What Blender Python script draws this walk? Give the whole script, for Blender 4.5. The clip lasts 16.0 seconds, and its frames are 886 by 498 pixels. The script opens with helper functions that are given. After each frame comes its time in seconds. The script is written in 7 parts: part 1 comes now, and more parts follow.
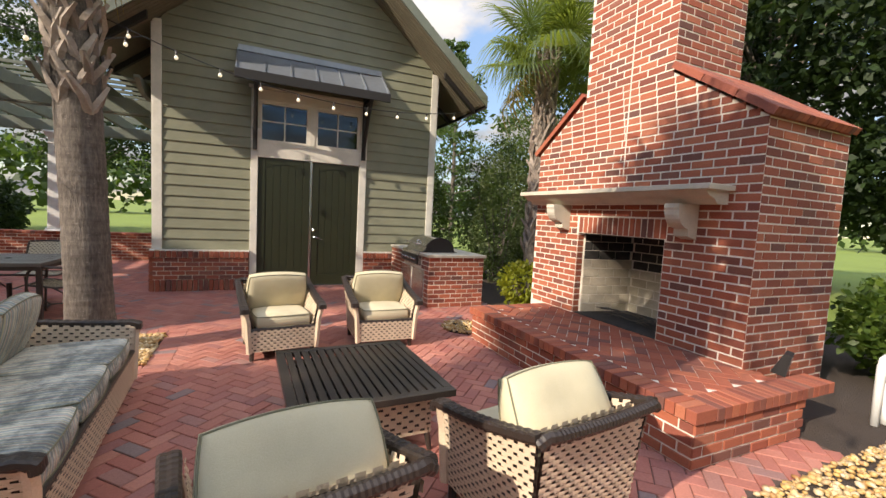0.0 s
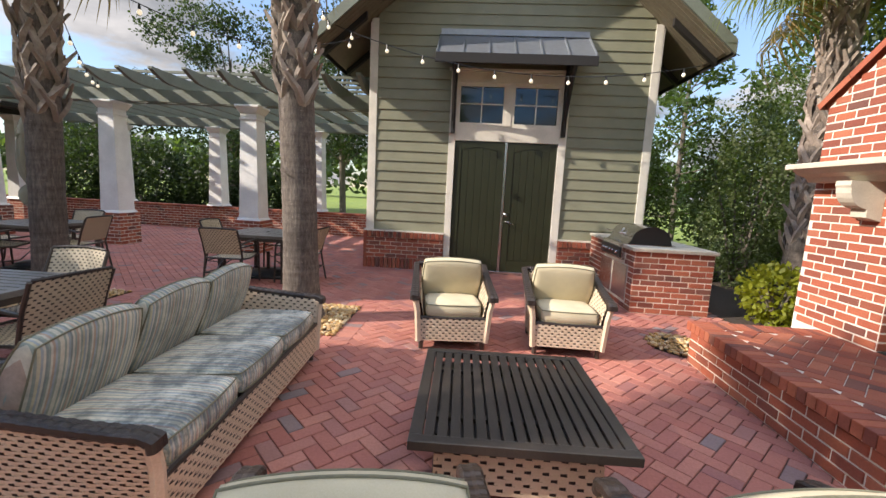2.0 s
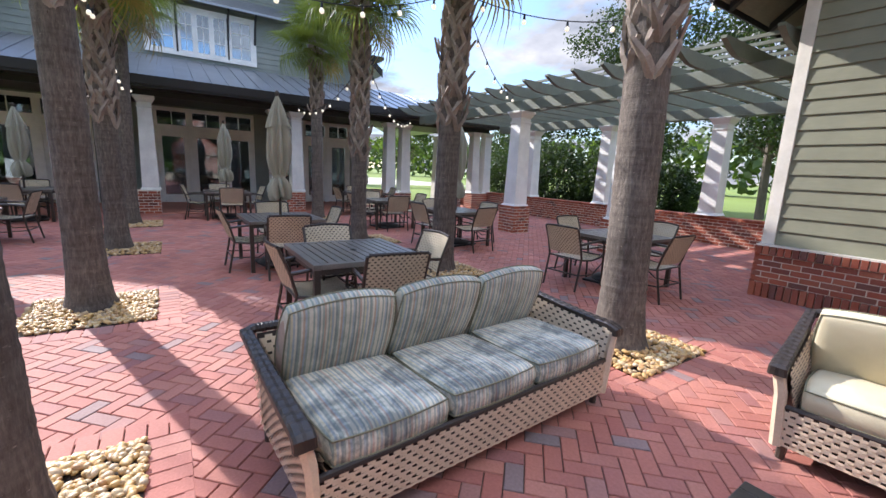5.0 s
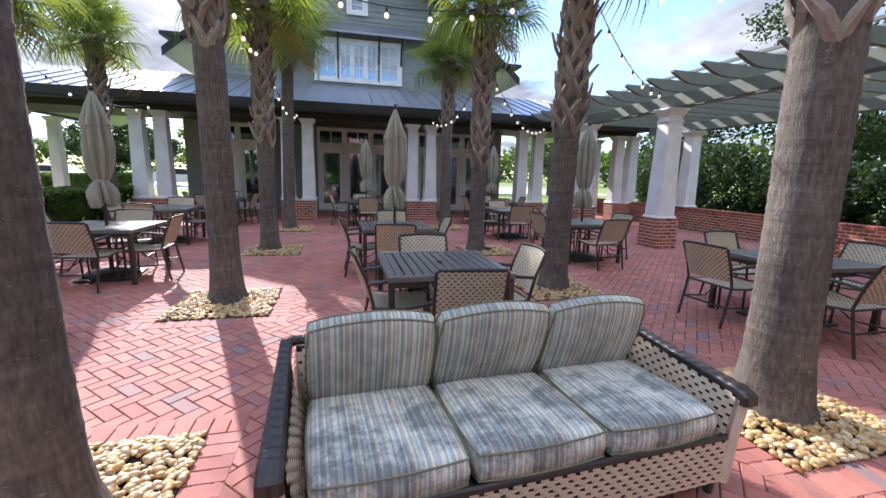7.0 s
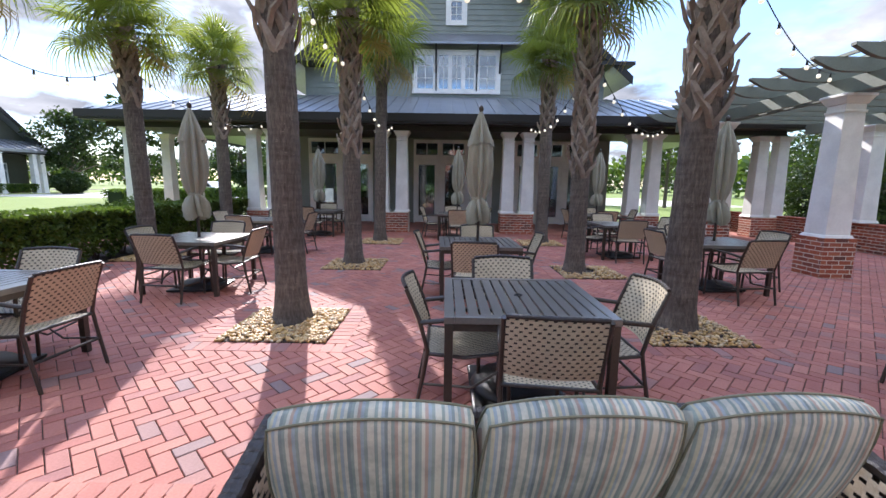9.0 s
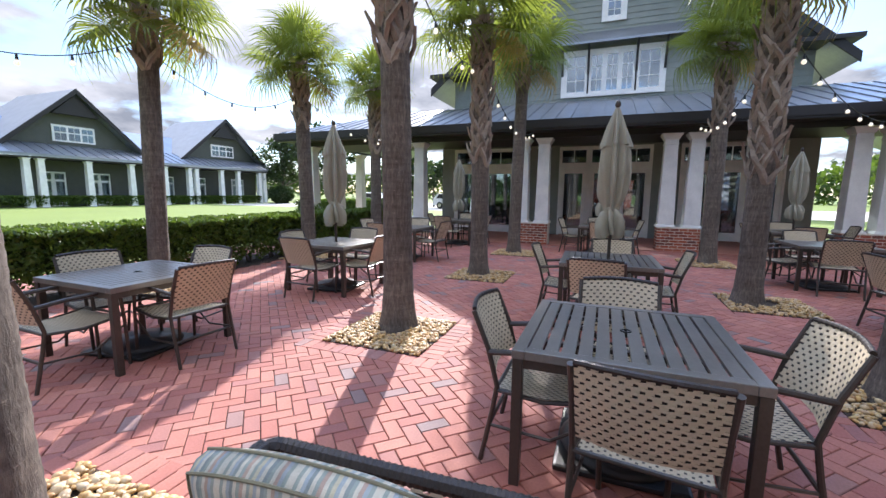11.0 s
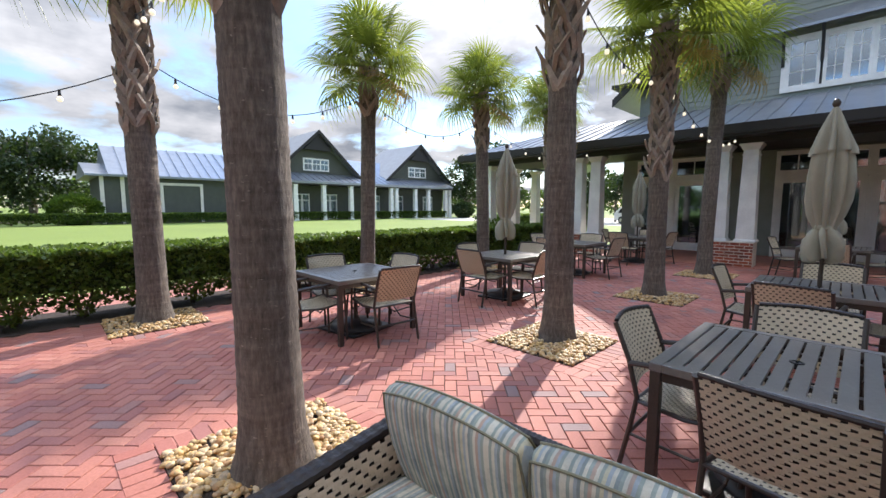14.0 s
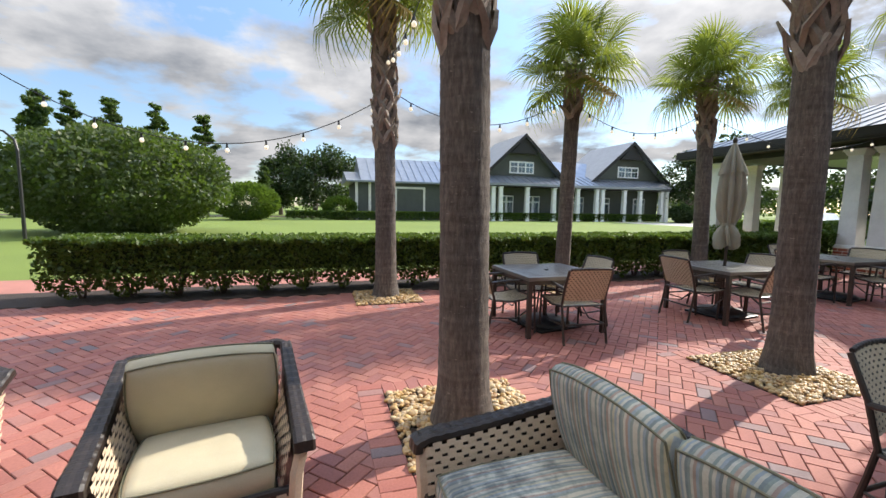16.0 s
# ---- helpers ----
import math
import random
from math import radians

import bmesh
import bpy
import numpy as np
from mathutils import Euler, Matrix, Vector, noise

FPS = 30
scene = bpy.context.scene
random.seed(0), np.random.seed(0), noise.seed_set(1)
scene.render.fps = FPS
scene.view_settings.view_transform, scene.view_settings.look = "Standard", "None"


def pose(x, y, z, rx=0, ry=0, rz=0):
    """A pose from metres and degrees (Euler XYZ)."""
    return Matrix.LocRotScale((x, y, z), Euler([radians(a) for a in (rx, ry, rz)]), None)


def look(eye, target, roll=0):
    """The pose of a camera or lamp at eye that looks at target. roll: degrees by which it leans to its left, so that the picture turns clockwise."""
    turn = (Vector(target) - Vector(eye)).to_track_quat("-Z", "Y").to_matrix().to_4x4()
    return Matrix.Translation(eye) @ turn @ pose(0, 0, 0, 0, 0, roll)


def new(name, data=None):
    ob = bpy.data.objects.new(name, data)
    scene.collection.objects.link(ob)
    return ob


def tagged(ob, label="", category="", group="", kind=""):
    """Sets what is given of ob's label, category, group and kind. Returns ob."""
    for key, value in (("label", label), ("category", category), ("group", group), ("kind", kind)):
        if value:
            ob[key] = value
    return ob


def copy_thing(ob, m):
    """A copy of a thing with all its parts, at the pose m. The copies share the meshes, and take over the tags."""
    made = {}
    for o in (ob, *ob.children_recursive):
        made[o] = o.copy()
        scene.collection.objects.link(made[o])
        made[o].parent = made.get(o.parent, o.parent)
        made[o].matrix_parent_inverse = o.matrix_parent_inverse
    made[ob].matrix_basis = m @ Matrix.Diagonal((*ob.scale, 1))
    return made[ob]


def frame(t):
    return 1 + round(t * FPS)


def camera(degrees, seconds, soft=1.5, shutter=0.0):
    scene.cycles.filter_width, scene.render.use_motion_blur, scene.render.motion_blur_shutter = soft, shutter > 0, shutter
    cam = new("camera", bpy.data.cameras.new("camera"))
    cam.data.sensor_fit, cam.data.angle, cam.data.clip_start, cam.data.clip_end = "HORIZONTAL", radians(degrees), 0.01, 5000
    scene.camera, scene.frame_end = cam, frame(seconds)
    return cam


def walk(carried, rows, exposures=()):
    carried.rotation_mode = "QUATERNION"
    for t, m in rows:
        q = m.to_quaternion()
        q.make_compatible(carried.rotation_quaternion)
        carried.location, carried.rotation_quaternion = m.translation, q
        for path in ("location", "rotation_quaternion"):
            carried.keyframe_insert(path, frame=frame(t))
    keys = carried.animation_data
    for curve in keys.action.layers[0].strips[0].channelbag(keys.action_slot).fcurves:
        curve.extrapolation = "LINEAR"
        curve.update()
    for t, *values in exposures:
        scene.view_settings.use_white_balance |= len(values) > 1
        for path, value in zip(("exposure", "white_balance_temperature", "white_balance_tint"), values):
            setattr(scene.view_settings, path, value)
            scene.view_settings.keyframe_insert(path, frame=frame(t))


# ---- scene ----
cam = camera(94.2, 16.0)
PATH = [
    (0, (0.28, -0.111, 1.57), (1.103, 1.705, 1.411), 3.0),
    (0.5, (0.382, -0.015, 1.555), (1.033, 1.866, 1.359), 3.3),
    (1, (0.453, 0.201, 1.542), (0.898, 2.137, 1.315), 3.3),
    (1.5, (0.534, 0.369, 1.531), (0.708, 2.345, 1.278), 3.1),
    (2, (0.677, 0.516, 1.544), (0.544, 2.492, 1.265), 2.9),
    (2.5, (0.845, 0.674, 1.544), (0.388, 2.597, 1.239), 2.9),
    (3, (0.889, 0.839, 1.537), (0.126, 2.657, 1.199), 2.8),
    (3.5, (0.904, 1.048, 1.523), (-0.142, 2.713, 1.158), 2.7),
    (4, (0.908, 1.244, 1.514), (-0.388, 2.721, 1.139), 2.6),
    (4.5, (0.921, 1.432, 1.528), (-0.572, 2.709, 1.152), 2.7),
    (5, (0.904, 1.546, 1.538), (-0.73, 2.638, 1.164), 2.6),
    (7.5, (0.665, 2.238, 1.535), (-1.272, 2.6, 1.192), 1.2),
    (8, (0.463, 2.286, 1.526), (-1.492, 2.549, 1.196), 0.9),
    (10.3, (-0.383, 2.761, 1.509), (-2.309, 2.299, 1.229), 0.8),
    (10.5, (-0.405, 2.786, 1.501), (-2.312, 2.249, 1.227), 0.7),
    (11, (-0.436, 2.873, 1.491), (-2.284, 2.157, 1.225), 0.6),
    (11.5, (-0.481, 2.976, 1.514), (-2.261, 2.104, 1.248), 0.5),
    (12, (-0.469, 3.041, 1.516), (-2.182, 2.04, 1.256), 0.4),
    (12.5, (-0.405, 3.075, 1.519), (-2.053, 1.969, 1.273), 0.1),
    (13, (-0.284, 3.116, 1.532), (-1.869, 1.917, 1.3), 0.0),
    (13.5, (-0.203, 3.172, 1.529), (-1.71, 1.873, 1.316), -0.0),
    (14, (-0.164, 3.211, 1.527), (-1.561, 1.794, 1.325), 0.1),
    (14.5, (-0.163, 3.305, 1.536), (-1.404, 1.748, 1.342), 0.2),
    (15, (-0.16, 3.365, 1.527), (-1.209, 1.673, 1.333), 0.7),
    (15.5, (-0.135, 3.454, 1.529), (-0.955, 1.641, 1.332), 0.8),
    (16, (-0.093, 3.501, 1.523), (-0.679, 1.6, 1.321), 0.9),
]
walk(cam, [(t, look(eye, target, roll)) for t, eye, target, roll in PATH], [(0.0, 1.73, 7200, 13), (2.0, 1.9, 6800, 14), (4.5, 2.15, 6100, 16), (7.5, 2.19, 5950, 17), (11.5, 2.27, 6050, 16), (13.5, 2.16, 6200, 14), (16.0, 1.83, 6550, 11)])

# ---- sky, sun ----
SUN_EL, SUN_AZ = 31.0, 198.0   # elevation; direction towards the sun, degrees from +x anticlockwise
sun_dir = Vector((math.cos(radians(SUN_EL)) * math.cos(radians(SUN_AZ)), math.cos(radians(SUN_EL)) * math.sin(radians(SUN_AZ)), math.sin(radians(SUN_EL))))
sun = new("sun", bpy.data.lights.new("sun", "SUN"))
sun.data.energy, sun.data.angle, sun.data.color = 2.1, radians(0.6), (1.0, 0.94, 0.85)
sun.matrix_world = look(sun_dir * 60, (0, 0, 0))
world = bpy.data.worlds.new("world")
scene.world = world
world.use_nodes = True
wn, wl = world.node_tree.nodes, world.node_tree.links
wn.clear()
w_out, w_bg = wn.new("ShaderNodeOutputWorld"), wn.new("ShaderNodeBackground")
w_sky = wn.new("ShaderNodeTexSky")
w_sky.sky_type, w_sky.sun_disc = "NISHITA", False
w_sky.dust_density, w_sky.ozone_density = 0.25, 2.2
w_sky.sun_elevation, w_sky.sun_rotation = radians(SUN_EL), radians(90 - SUN_AZ)
w_bg.inputs["Strength"].default_value = 0.108
# broken cumulus over the whole sky
w_co, w_sep, w_z, w_comb = wn.new("ShaderNodeTexCoord"), wn.new("ShaderNodeSeparateXYZ"), wn.new("ShaderNodeMath"), wn.new("ShaderNodeCombineXYZ")
wl.new(w_co.outputs["Generated"], w_sep.inputs[0])
w_z.operation = "MAXIMUM"
w_z.inputs[1].default_value = 0.0
wl.new(w_sep.outputs["Z"], w_z.inputs[0])
w_z2 = wn.new("ShaderNodeMath")
w_z2.operation = "ADD"
w_z2.inputs[1].default_value = 0.22
wl.new(w_z.outputs[0], w_z2.inputs[0])
for axis in ("X", "Y"):
    w_d = wn.new("ShaderNodeMath")
    w_d.operation = "DIVIDE"
    wl.new(w_sep.outputs[axis], w_d.inputs[0])
    wl.new(w_z2.outputs[0], w_d.inputs[1])
    wl.new(w_d.outputs[0], w_comb.inputs[axis])


def sky_noise(scale, detail, stops, shift):
    mp, n, r = wn.new("ShaderNodeMapping"), wn.new("ShaderNodeTexNoise"), wn.new("ShaderNodeValToRGB")
    mp.inputs["Location"].default_value = shift
    n.inputs["Scale"].default_value, n.inputs["Detail"].default_value, n.inputs["Roughness"].default_value = scale, detail, 0.56
    wl.new(w_comb.outputs[0], mp.inputs[0])
    wl.new(mp.outputs[0], n.inputs["Vector"])
    wl.new(n.outputs["Fac"], r.inputs[0])
    for e, (p, c) in zip(r.color_ramp.elements, stops):
        e.position, e.color = p, (c, c, c, 1)
    return r.outputs[0]


w_mask = sky_noise(1.25, 8, ((0.46, 0.0), (0.55, 1.0)), (2.3, 0.4, 0))
w_tone = sky_noise(2.1, 6, ((0.35, 0.0), (0.65, 1.0)), (5.1, 1.7, 0))
w_grey, w_mix = wn.new("ShaderNodeMix"), wn.new("ShaderNodeMix")
w_grey.data_type = w_mix.data_type = "RGBA"
w_grey.inputs[6].default_value, w_grey.inputs[7].default_value = (1.5, 1.62, 1.82, 1), (3.7, 3.72, 3.76, 1)
wl.new(w_tone, w_grey.inputs[0])
wl.new(w_mask, w_mix.inputs[0])
wl.new(w_sky.outputs[0], w_mix.inputs[6])
wl.new(w_grey.outputs[2], w_mix.inputs[7])
# a broken cloud deck is brighter overhead than near the horizon
w_lum, w_up = wn.new("ShaderNodeMath"), wn.new("ShaderNodeVectorMath")
w_lum.operation, w_up.operation = "MULTIPLY_ADD", "SCALE"
w_lum.inputs[1].default_value, w_lum.inputs[2].default_value = 1.9, 0.47
w_sq = wn.new("ShaderNodeMath")
w_sq.operation = "MULTIPLY"
wl.new(w_z.outputs[0], w_sq.inputs[0])
wl.new(w_z.outputs[0], w_sq.inputs[1])
wl.new(w_sq.outputs[0], w_lum.inputs[0])
wl.new(w_mix.outputs[2], w_up.inputs[0])
wl.new(w_lum.outputs[0], w_up.inputs["Scale"])
wl.new(w_up.outputs[0], w_bg.inputs["Color"])
wl.new(w_bg.outputs[0], w_out.inputs["Surface"])

# ---- materials ----
def principled(name):
    m = bpy.data.materials.new(name)
    m.use_nodes = True
    nt = m.node_tree
    return m, nt, nt.nodes["Principled BSDF"]


def ramp(nt, fac, stops):
    r = nt.nodes.new("ShaderNodeValToRGB")
    while len(r.color_ramp.elements) < len(stops):
        r.color_ramp.elements.new(0.5)
    for e, (p, c) in zip(r.color_ramp.elements, stops):
        e.position, e.color = p, (*c, 1)
    nt.links.new(fac, r.inputs[0])
    return r.outputs[0]


def noise_of(nt, scale, detail=4.0, stretch=(1, 1, 1), rough=0.6):
    co, mp, n = nt.nodes.new("ShaderNodeTexCoord"), nt.nodes.new("ShaderNodeMapping"), nt.nodes.new("ShaderNodeTexNoise")
    mp.inputs["Scale"].default_value = stretch
    n.inputs["Scale"].default_value, n.inputs["Detail"].default_value, n.inputs["Roughness"].default_value = scale, detail, rough
    nt.links.new(co.outputs["Object"], mp.inputs[0])
    nt.links.new(mp.outputs[0], n.inputs["Vector"])
    return n.outputs["Fac"]


def mixed(nt, fac, a, b, blend="MIX"):
    x = nt.nodes.new("ShaderNodeMix")
    x.data_type, x.blend_type = "RGBA", blend
    for sock, v in ((x.inputs[0], fac), (x.inputs[6], a), (x.inputs[7], b)):
        if isinstance(v, bpy.types.NodeSocket):
            nt.links.new(v, sock)
        else:
            sock.default_value = v if isinstance(v, (int, float)) else (*v, 1)
    return x.outputs[2]


def bumped(nt, bsdf, height, strength, distance=0.01):
    b = nt.nodes.new("ShaderNodeBump")
    b.inputs["Strength"].default_value, b.inputs["Distance"].default_value = strength, distance
    nt.links.new(height, b.inputs["Height"])
    nt.links.new(b.outputs[0], bsdf.inputs["Normal"])


def surface(name, dark, light, rough=0.6, fine=40.0, broad=3.0, bump=0.2, stretch=(1, 1, 1), metal=0.0, spec=0.5, depth=0.005):
    """A surface with a fine grain and a broad unevenness between two colours."""
    m, nt, b = principled(name)
    f, g = noise_of(nt, fine, 5, stretch), noise_of(nt, broad, 3)
    c1 = ramp(nt, f, [(0.3, dark), (0.72, light)])
    mean = tuple((a + c) / 2 for a, c in zip(dark, light))
    c2 = ramp(nt, g, [(0.35, tuple(0.8 * v for v in mean)), (0.65, tuple(min(1, 1.12 * v) for v in mean))])
    nt.links.new(mixed(nt, 0.45, c1, c2), b.inputs["Base Color"])
    b.inputs["Roughness"].default_value, b.inputs["Metallic"].default_value = rough, metal
    b.inputs["Specular IOR Level"].default_value = spec
    bumped(nt, b, f, bump, depth)
    return m


def piece_surface(name, colours, rough=0.75, island=False, fine=60.0, stain=0.35, bump=0.5, broad=2.0):
    """Bricks, stones: each piece takes its own colour from the ramp."""
    m, nt, b = principled(name)
    if island:
        g = nt.nodes.new("ShaderNodeNewGeometry").outputs["Random Per Island"]
    else:
        g = nt.nodes.new("ShaderNodeObjectInfo").outputs["Random"]
    n = len(colours)
    col = ramp(nt, g, [(i / (n - 1), c) for i, c in enumerate(colours)])
    f, w = noise_of(nt, fine, 5), noise_of(nt, broad, 4)
    grain = ramp(nt, f, [(0.3, (0.72, 0.7, 0.68)), (0.7, (1.0, 1.0, 1.0))])
    worn = ramp(nt, w, [(0.38, (0.62, 0.6, 0.6)), (0.62, (1.0, 1.0, 1.0))])
    c = mixed(nt, 0.8, col, grain, "MULTIPLY")
    nt.links.new(mixed(nt, stain, c, worn, "MULTIPLY"), b.inputs["Base Color"])
    b.inputs["Roughness"].default_value = rough
    bumped(nt, b, f, bump, 0.004)
    return m


BRICKS = [(0.34, 0.085, 0.045), (0.42, 0.115, 0.06), (0.22, 0.065, 0.045), (0.46, 0.14, 0.07), (0.36, 0.095, 0.052), (0.16, 0.07, 0.055), (0.48, 0.16, 0.085), (0.38, 0.10, 0.055)]
PAVERS = [(0.451, 0.165, 0.122), (0.512, 0.201, 0.146), (0.403, 0.140, 0.110), (0.549, 0.232, 0.171), (0.464, 0.171, 0.128), (0.354, 0.146, 0.128), (0.525, 0.220, 0.159), (0.427, 0.146, 0.110), (0.488, 0.189, 0.140), (0.25, 0.195, 0.19)]
M_BRICK = piece_surface("red_brick", BRICKS, 0.8)
M_BRICK_REST = piece_surface("red_brick_many", BRICKS, 0.8, island=True)
M_PAVER = piece_surface("clay_paver", PAVERS, 0.8, stain=0.5, broad=0.9)
M_PAVER_REST = piece_surface("clay_paver_many", PAVERS, 0.8, island=True, stain=0.5, broad=0.9)
M_FIREBRICK = piece_surface("cream_firebrick", [(0.62, 0.54, 0.40), (0.68, 0.60, 0.46), (0.56, 0.48, 0.36), (0.66, 0.58, 0.43)], 0.85, stain=0.7)
M_PEBBLE = piece_surface("river_pebble", [(0.54, 0.32, 0.10), (0.64, 0.44, 0.18), (0.42, 0.21, 0.07), (0.68, 0.54, 0.33), (0.58, 0.33, 0.09), (0.48, 0.36, 0.22), (0.70, 0.44, 0.14), (0.74, 0.62, 0.43)], 0.5, stain=0.2)
M_PEBBLE_REST = piece_surface("river_pebble_many", [(0.54, 0.32, 0.10), (0.64, 0.44, 0.18), (0.42, 0.21, 0.07), (0.68, 0.54, 0.33), (0.58, 0.33, 0.09), (0.48, 0.36, 0.22), (0.70, 0.44, 0.14), (0.74, 0.62, 0.43)], 0.5, island=True, stain=0.2)
M_MORTAR = surface("pale_mortar", (0.64, 0.57, 0.47), (0.80, 0.73, 0.62), 0.95, 90, 4, 0.6)
M_JOINT = surface("joint_sand", (0.07, 0.045, 0.035), (0.12, 0.08, 0.06), 0.95, 80, 3, 0.5)
M_SOIL = surface("dark_soil", (0.035, 0.024, 0.017), (0.08, 0.055, 0.04), 0.95, 50, 4, 1.0, depth=0.02)
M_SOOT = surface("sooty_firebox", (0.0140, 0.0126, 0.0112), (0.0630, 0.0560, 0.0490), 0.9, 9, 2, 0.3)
M_LIMESTONE = surface("cast_stone", (0.46, 0.42, 0.33), (0.60, 0.55, 0.45), 0.85, 70, 5, 0.35)
M_SIDING = surface("sage_siding", (0.205, 0.205, 0.135), (0.25, 0.248, 0.17), 0.55, 60, 2, 0.15, (0.15, 1, 1))
M_SIDING_CLUB = surface("grey_green_siding", (0.20, 0.22, 0.19), (0.25, 0.27, 0.235), 0.55, 60, 2, 0.15, (1, 0.15, 1))
M_SIDING_LODGE = surface("slate_green_siding", (0.06, 0.065, 0.05), (0.085, 0.09, 0.072), 0.6, 60, 2, 0.15, (0.15, 1, 1))
M_TRIM = surface("cream_trim_paint", (0.66, 0.62, 0.53), (0.76, 0.72, 0.63), 0.5, 30, 3, 0.08)
M_WHITE = surface("white_paint", (0.74, 0.73, 0.69), (0.84, 0.83, 0.79), 0.45, 25, 2.5, 0.08)
M_DOOR = surface("dark_green_door_paint", (0.0180, 0.0216, 0.0084), (0.0258, 0.0300, 0.0120), 0.42, 50, 3, 0.1, (1, 1, 0.1))
M_METALROOF = surface("grey_metal_roof", (0.26, 0.28, 0.30), (0.34, 0.36, 0.39), 0.36, 12, 1.2, 0.05, metal=0.6)
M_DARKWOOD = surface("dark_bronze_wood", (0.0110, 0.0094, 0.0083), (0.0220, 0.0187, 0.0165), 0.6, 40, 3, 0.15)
M_SOFFIT = surface("stained_soffit", (0.15, 0.13, 0.085), (0.21, 0.18, 0.12), 0.7, 40, 3, 0.2, (1, 0.12, 1))
M_PERGOLA = surface("grey_green_timber", (0.14, 0.16, 0.125), (0.20, 0.22, 0.175), 0.65, 40, 3, 0.2)
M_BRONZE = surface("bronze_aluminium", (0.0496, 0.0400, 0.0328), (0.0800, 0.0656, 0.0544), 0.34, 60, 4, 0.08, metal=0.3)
# worn grey, with the sheen of the sky put into the paler colour
M_TABLETOP = surface("worn_bronze_sky_sheen", (0.15, 0.138, 0.125), (0.22, 0.205, 0.187), 0.28, 60, 4, 0.06, metal=0.3)
M_BLACK = surface("black_metal", (0.009, 0.009, 0.009), (0.022, 0.022, 0.022), 0.4, 60, 4, 0.05)
M_STEEL = surface("stainless_steel", (0.5, 0.49, 0.48), (0.62, 0.61, 0.6), 0.25, 60, 4, 0.03, (1, 8, 1), metal=1.0)
M_PVC = surface("white_pvc", (0.7, 0.7, 0.66), (0.8, 0.8, 0.76), 0.4, 20, 4, 0.05)
M_STRAP = surface("cream_vinyl_strap", (0.5460, 0.4515, 0.3045), (0.6720, 0.5670, 0.3990), 0.5, 90, 6, 0.1)
M_WICKER = surface("cream_wicker", (0.5400, 0.4212, 0.2916), (0.7128, 0.5724, 0.4212), 0.6, 120, 6, 0.4)
# dark brown cane of the rails; also painted shade behind weave holes
M_WICKER_AND_SHADE = surface("dark_wicker_and_hole_shade", (0.0176, 0.0120, 0.0096), (0.0400, 0.0280, 0.0224), 0.42, 120, 6, 0.4)
M_CUSHION = surface("cream_canvas", (0.5152, 0.4508, 0.2944), (0.6072, 0.5336, 0.3680), 0.9, 220, 3, 0.25)
M_PIPING = surface("olive_piping", (0.15, 0.14, 0.09), (0.22, 0.205, 0.13), 0.9, 100, 4, 0.2)
M_CANVAS = surface("taupe_umbrella_canvas", (0.30, 0.29, 0.225), (0.40, 0.385, 0.305), 0.9, 160, 3, 0.25)
M_HEDGE = piece_surface("hedge_leaf", [(0.05, 0.095, 0.015), (0.09, 0.16, 0.022), (0.14, 0.215, 0.03), (0.06, 0.115, 0.018), (0.20, 0.27, 0.045)], 0.5, island=True, bump=0.1)
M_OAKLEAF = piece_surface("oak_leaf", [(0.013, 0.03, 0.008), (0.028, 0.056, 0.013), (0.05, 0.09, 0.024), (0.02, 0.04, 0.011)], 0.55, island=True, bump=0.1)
M_MYRTLE = piece_surface("myrtle_leaf", [(0.05, 0.075, 0.025), (0.09, 0.125, 0.042), (0.14, 0.175, 0.07), (0.07, 0.10, 0.032), (0.19, 0.22, 0.10)], 0.5, island=True, bump=0.1)
M_PINELEAF = piece_surface("pine_needle", [(0.035, 0.075, 0.02), (0.06, 0.11, 0.03), (0.09, 0.14, 0.04)], 0.6, island=True, bump=0.1)
M_LIMELEAF = piece_surface("lime_leaf", [(0.22, 0.26, 0.02), (0.32, 0.34, 0.03), (0.15, 0.2, 0.02)], 0.5, island=True, bump=0.1)
M_BARK = surface("grey_bark", (0.08, 0.065, 0.05), (0.17, 0.14, 0.11), 0.9, 14, 3, 0.8, (1, 1, 0.25), depth=0.02)


def palm_bark():
    """Grey-brown palm bark: faint level rings, upright fibres and cracks, small pale scars."""
    m, nt, b = principled("palm_trunk_bark")
    rings, fibres = noise_of(nt, 3.0, 4, (0.6, 0.6, 7.0), 0.65), noise_of(nt, 30, 6, (1.3, 1.3, 0.28), 0.72)
    broad, scars = noise_of(nt, 1.6, 4), noise_of(nt, 46, 3, (0.5, 0.5, 1.5))
    c = mixed(nt, 0.38, ramp(nt, fibres, [(0.34, (0.055, 0.044, 0.036)), (0.52, (0.175, 0.148, 0.124)), (0.70, (0.34, 0.295, 0.25))]), ramp(nt, rings, [(0.36, (0.10, 0.082, 0.068)), (0.66, (0.25, 0.215, 0.18))]))
    c = mixed(nt, ramp(nt, scars, [(0.66, (0, 0, 0)), (0.72, (0.75, 0.75, 0.75))]), c, (0.44, 0.39, 0.33))
    c = mixed(nt, 0.7, c, ramp(nt, broad, [(0.36, (0.42, 0.38, 0.36)), (0.64, (0.86, 0.82, 0.79))]), "MULTIPLY")
    nt.links.new(c, b.inputs["Base Color"])
    b.inputs["Roughness"].default_value = 0.92
    bumped(nt, b, mixed(nt, 0.3, fibres, rings), 1.0, 0.02)
    return m


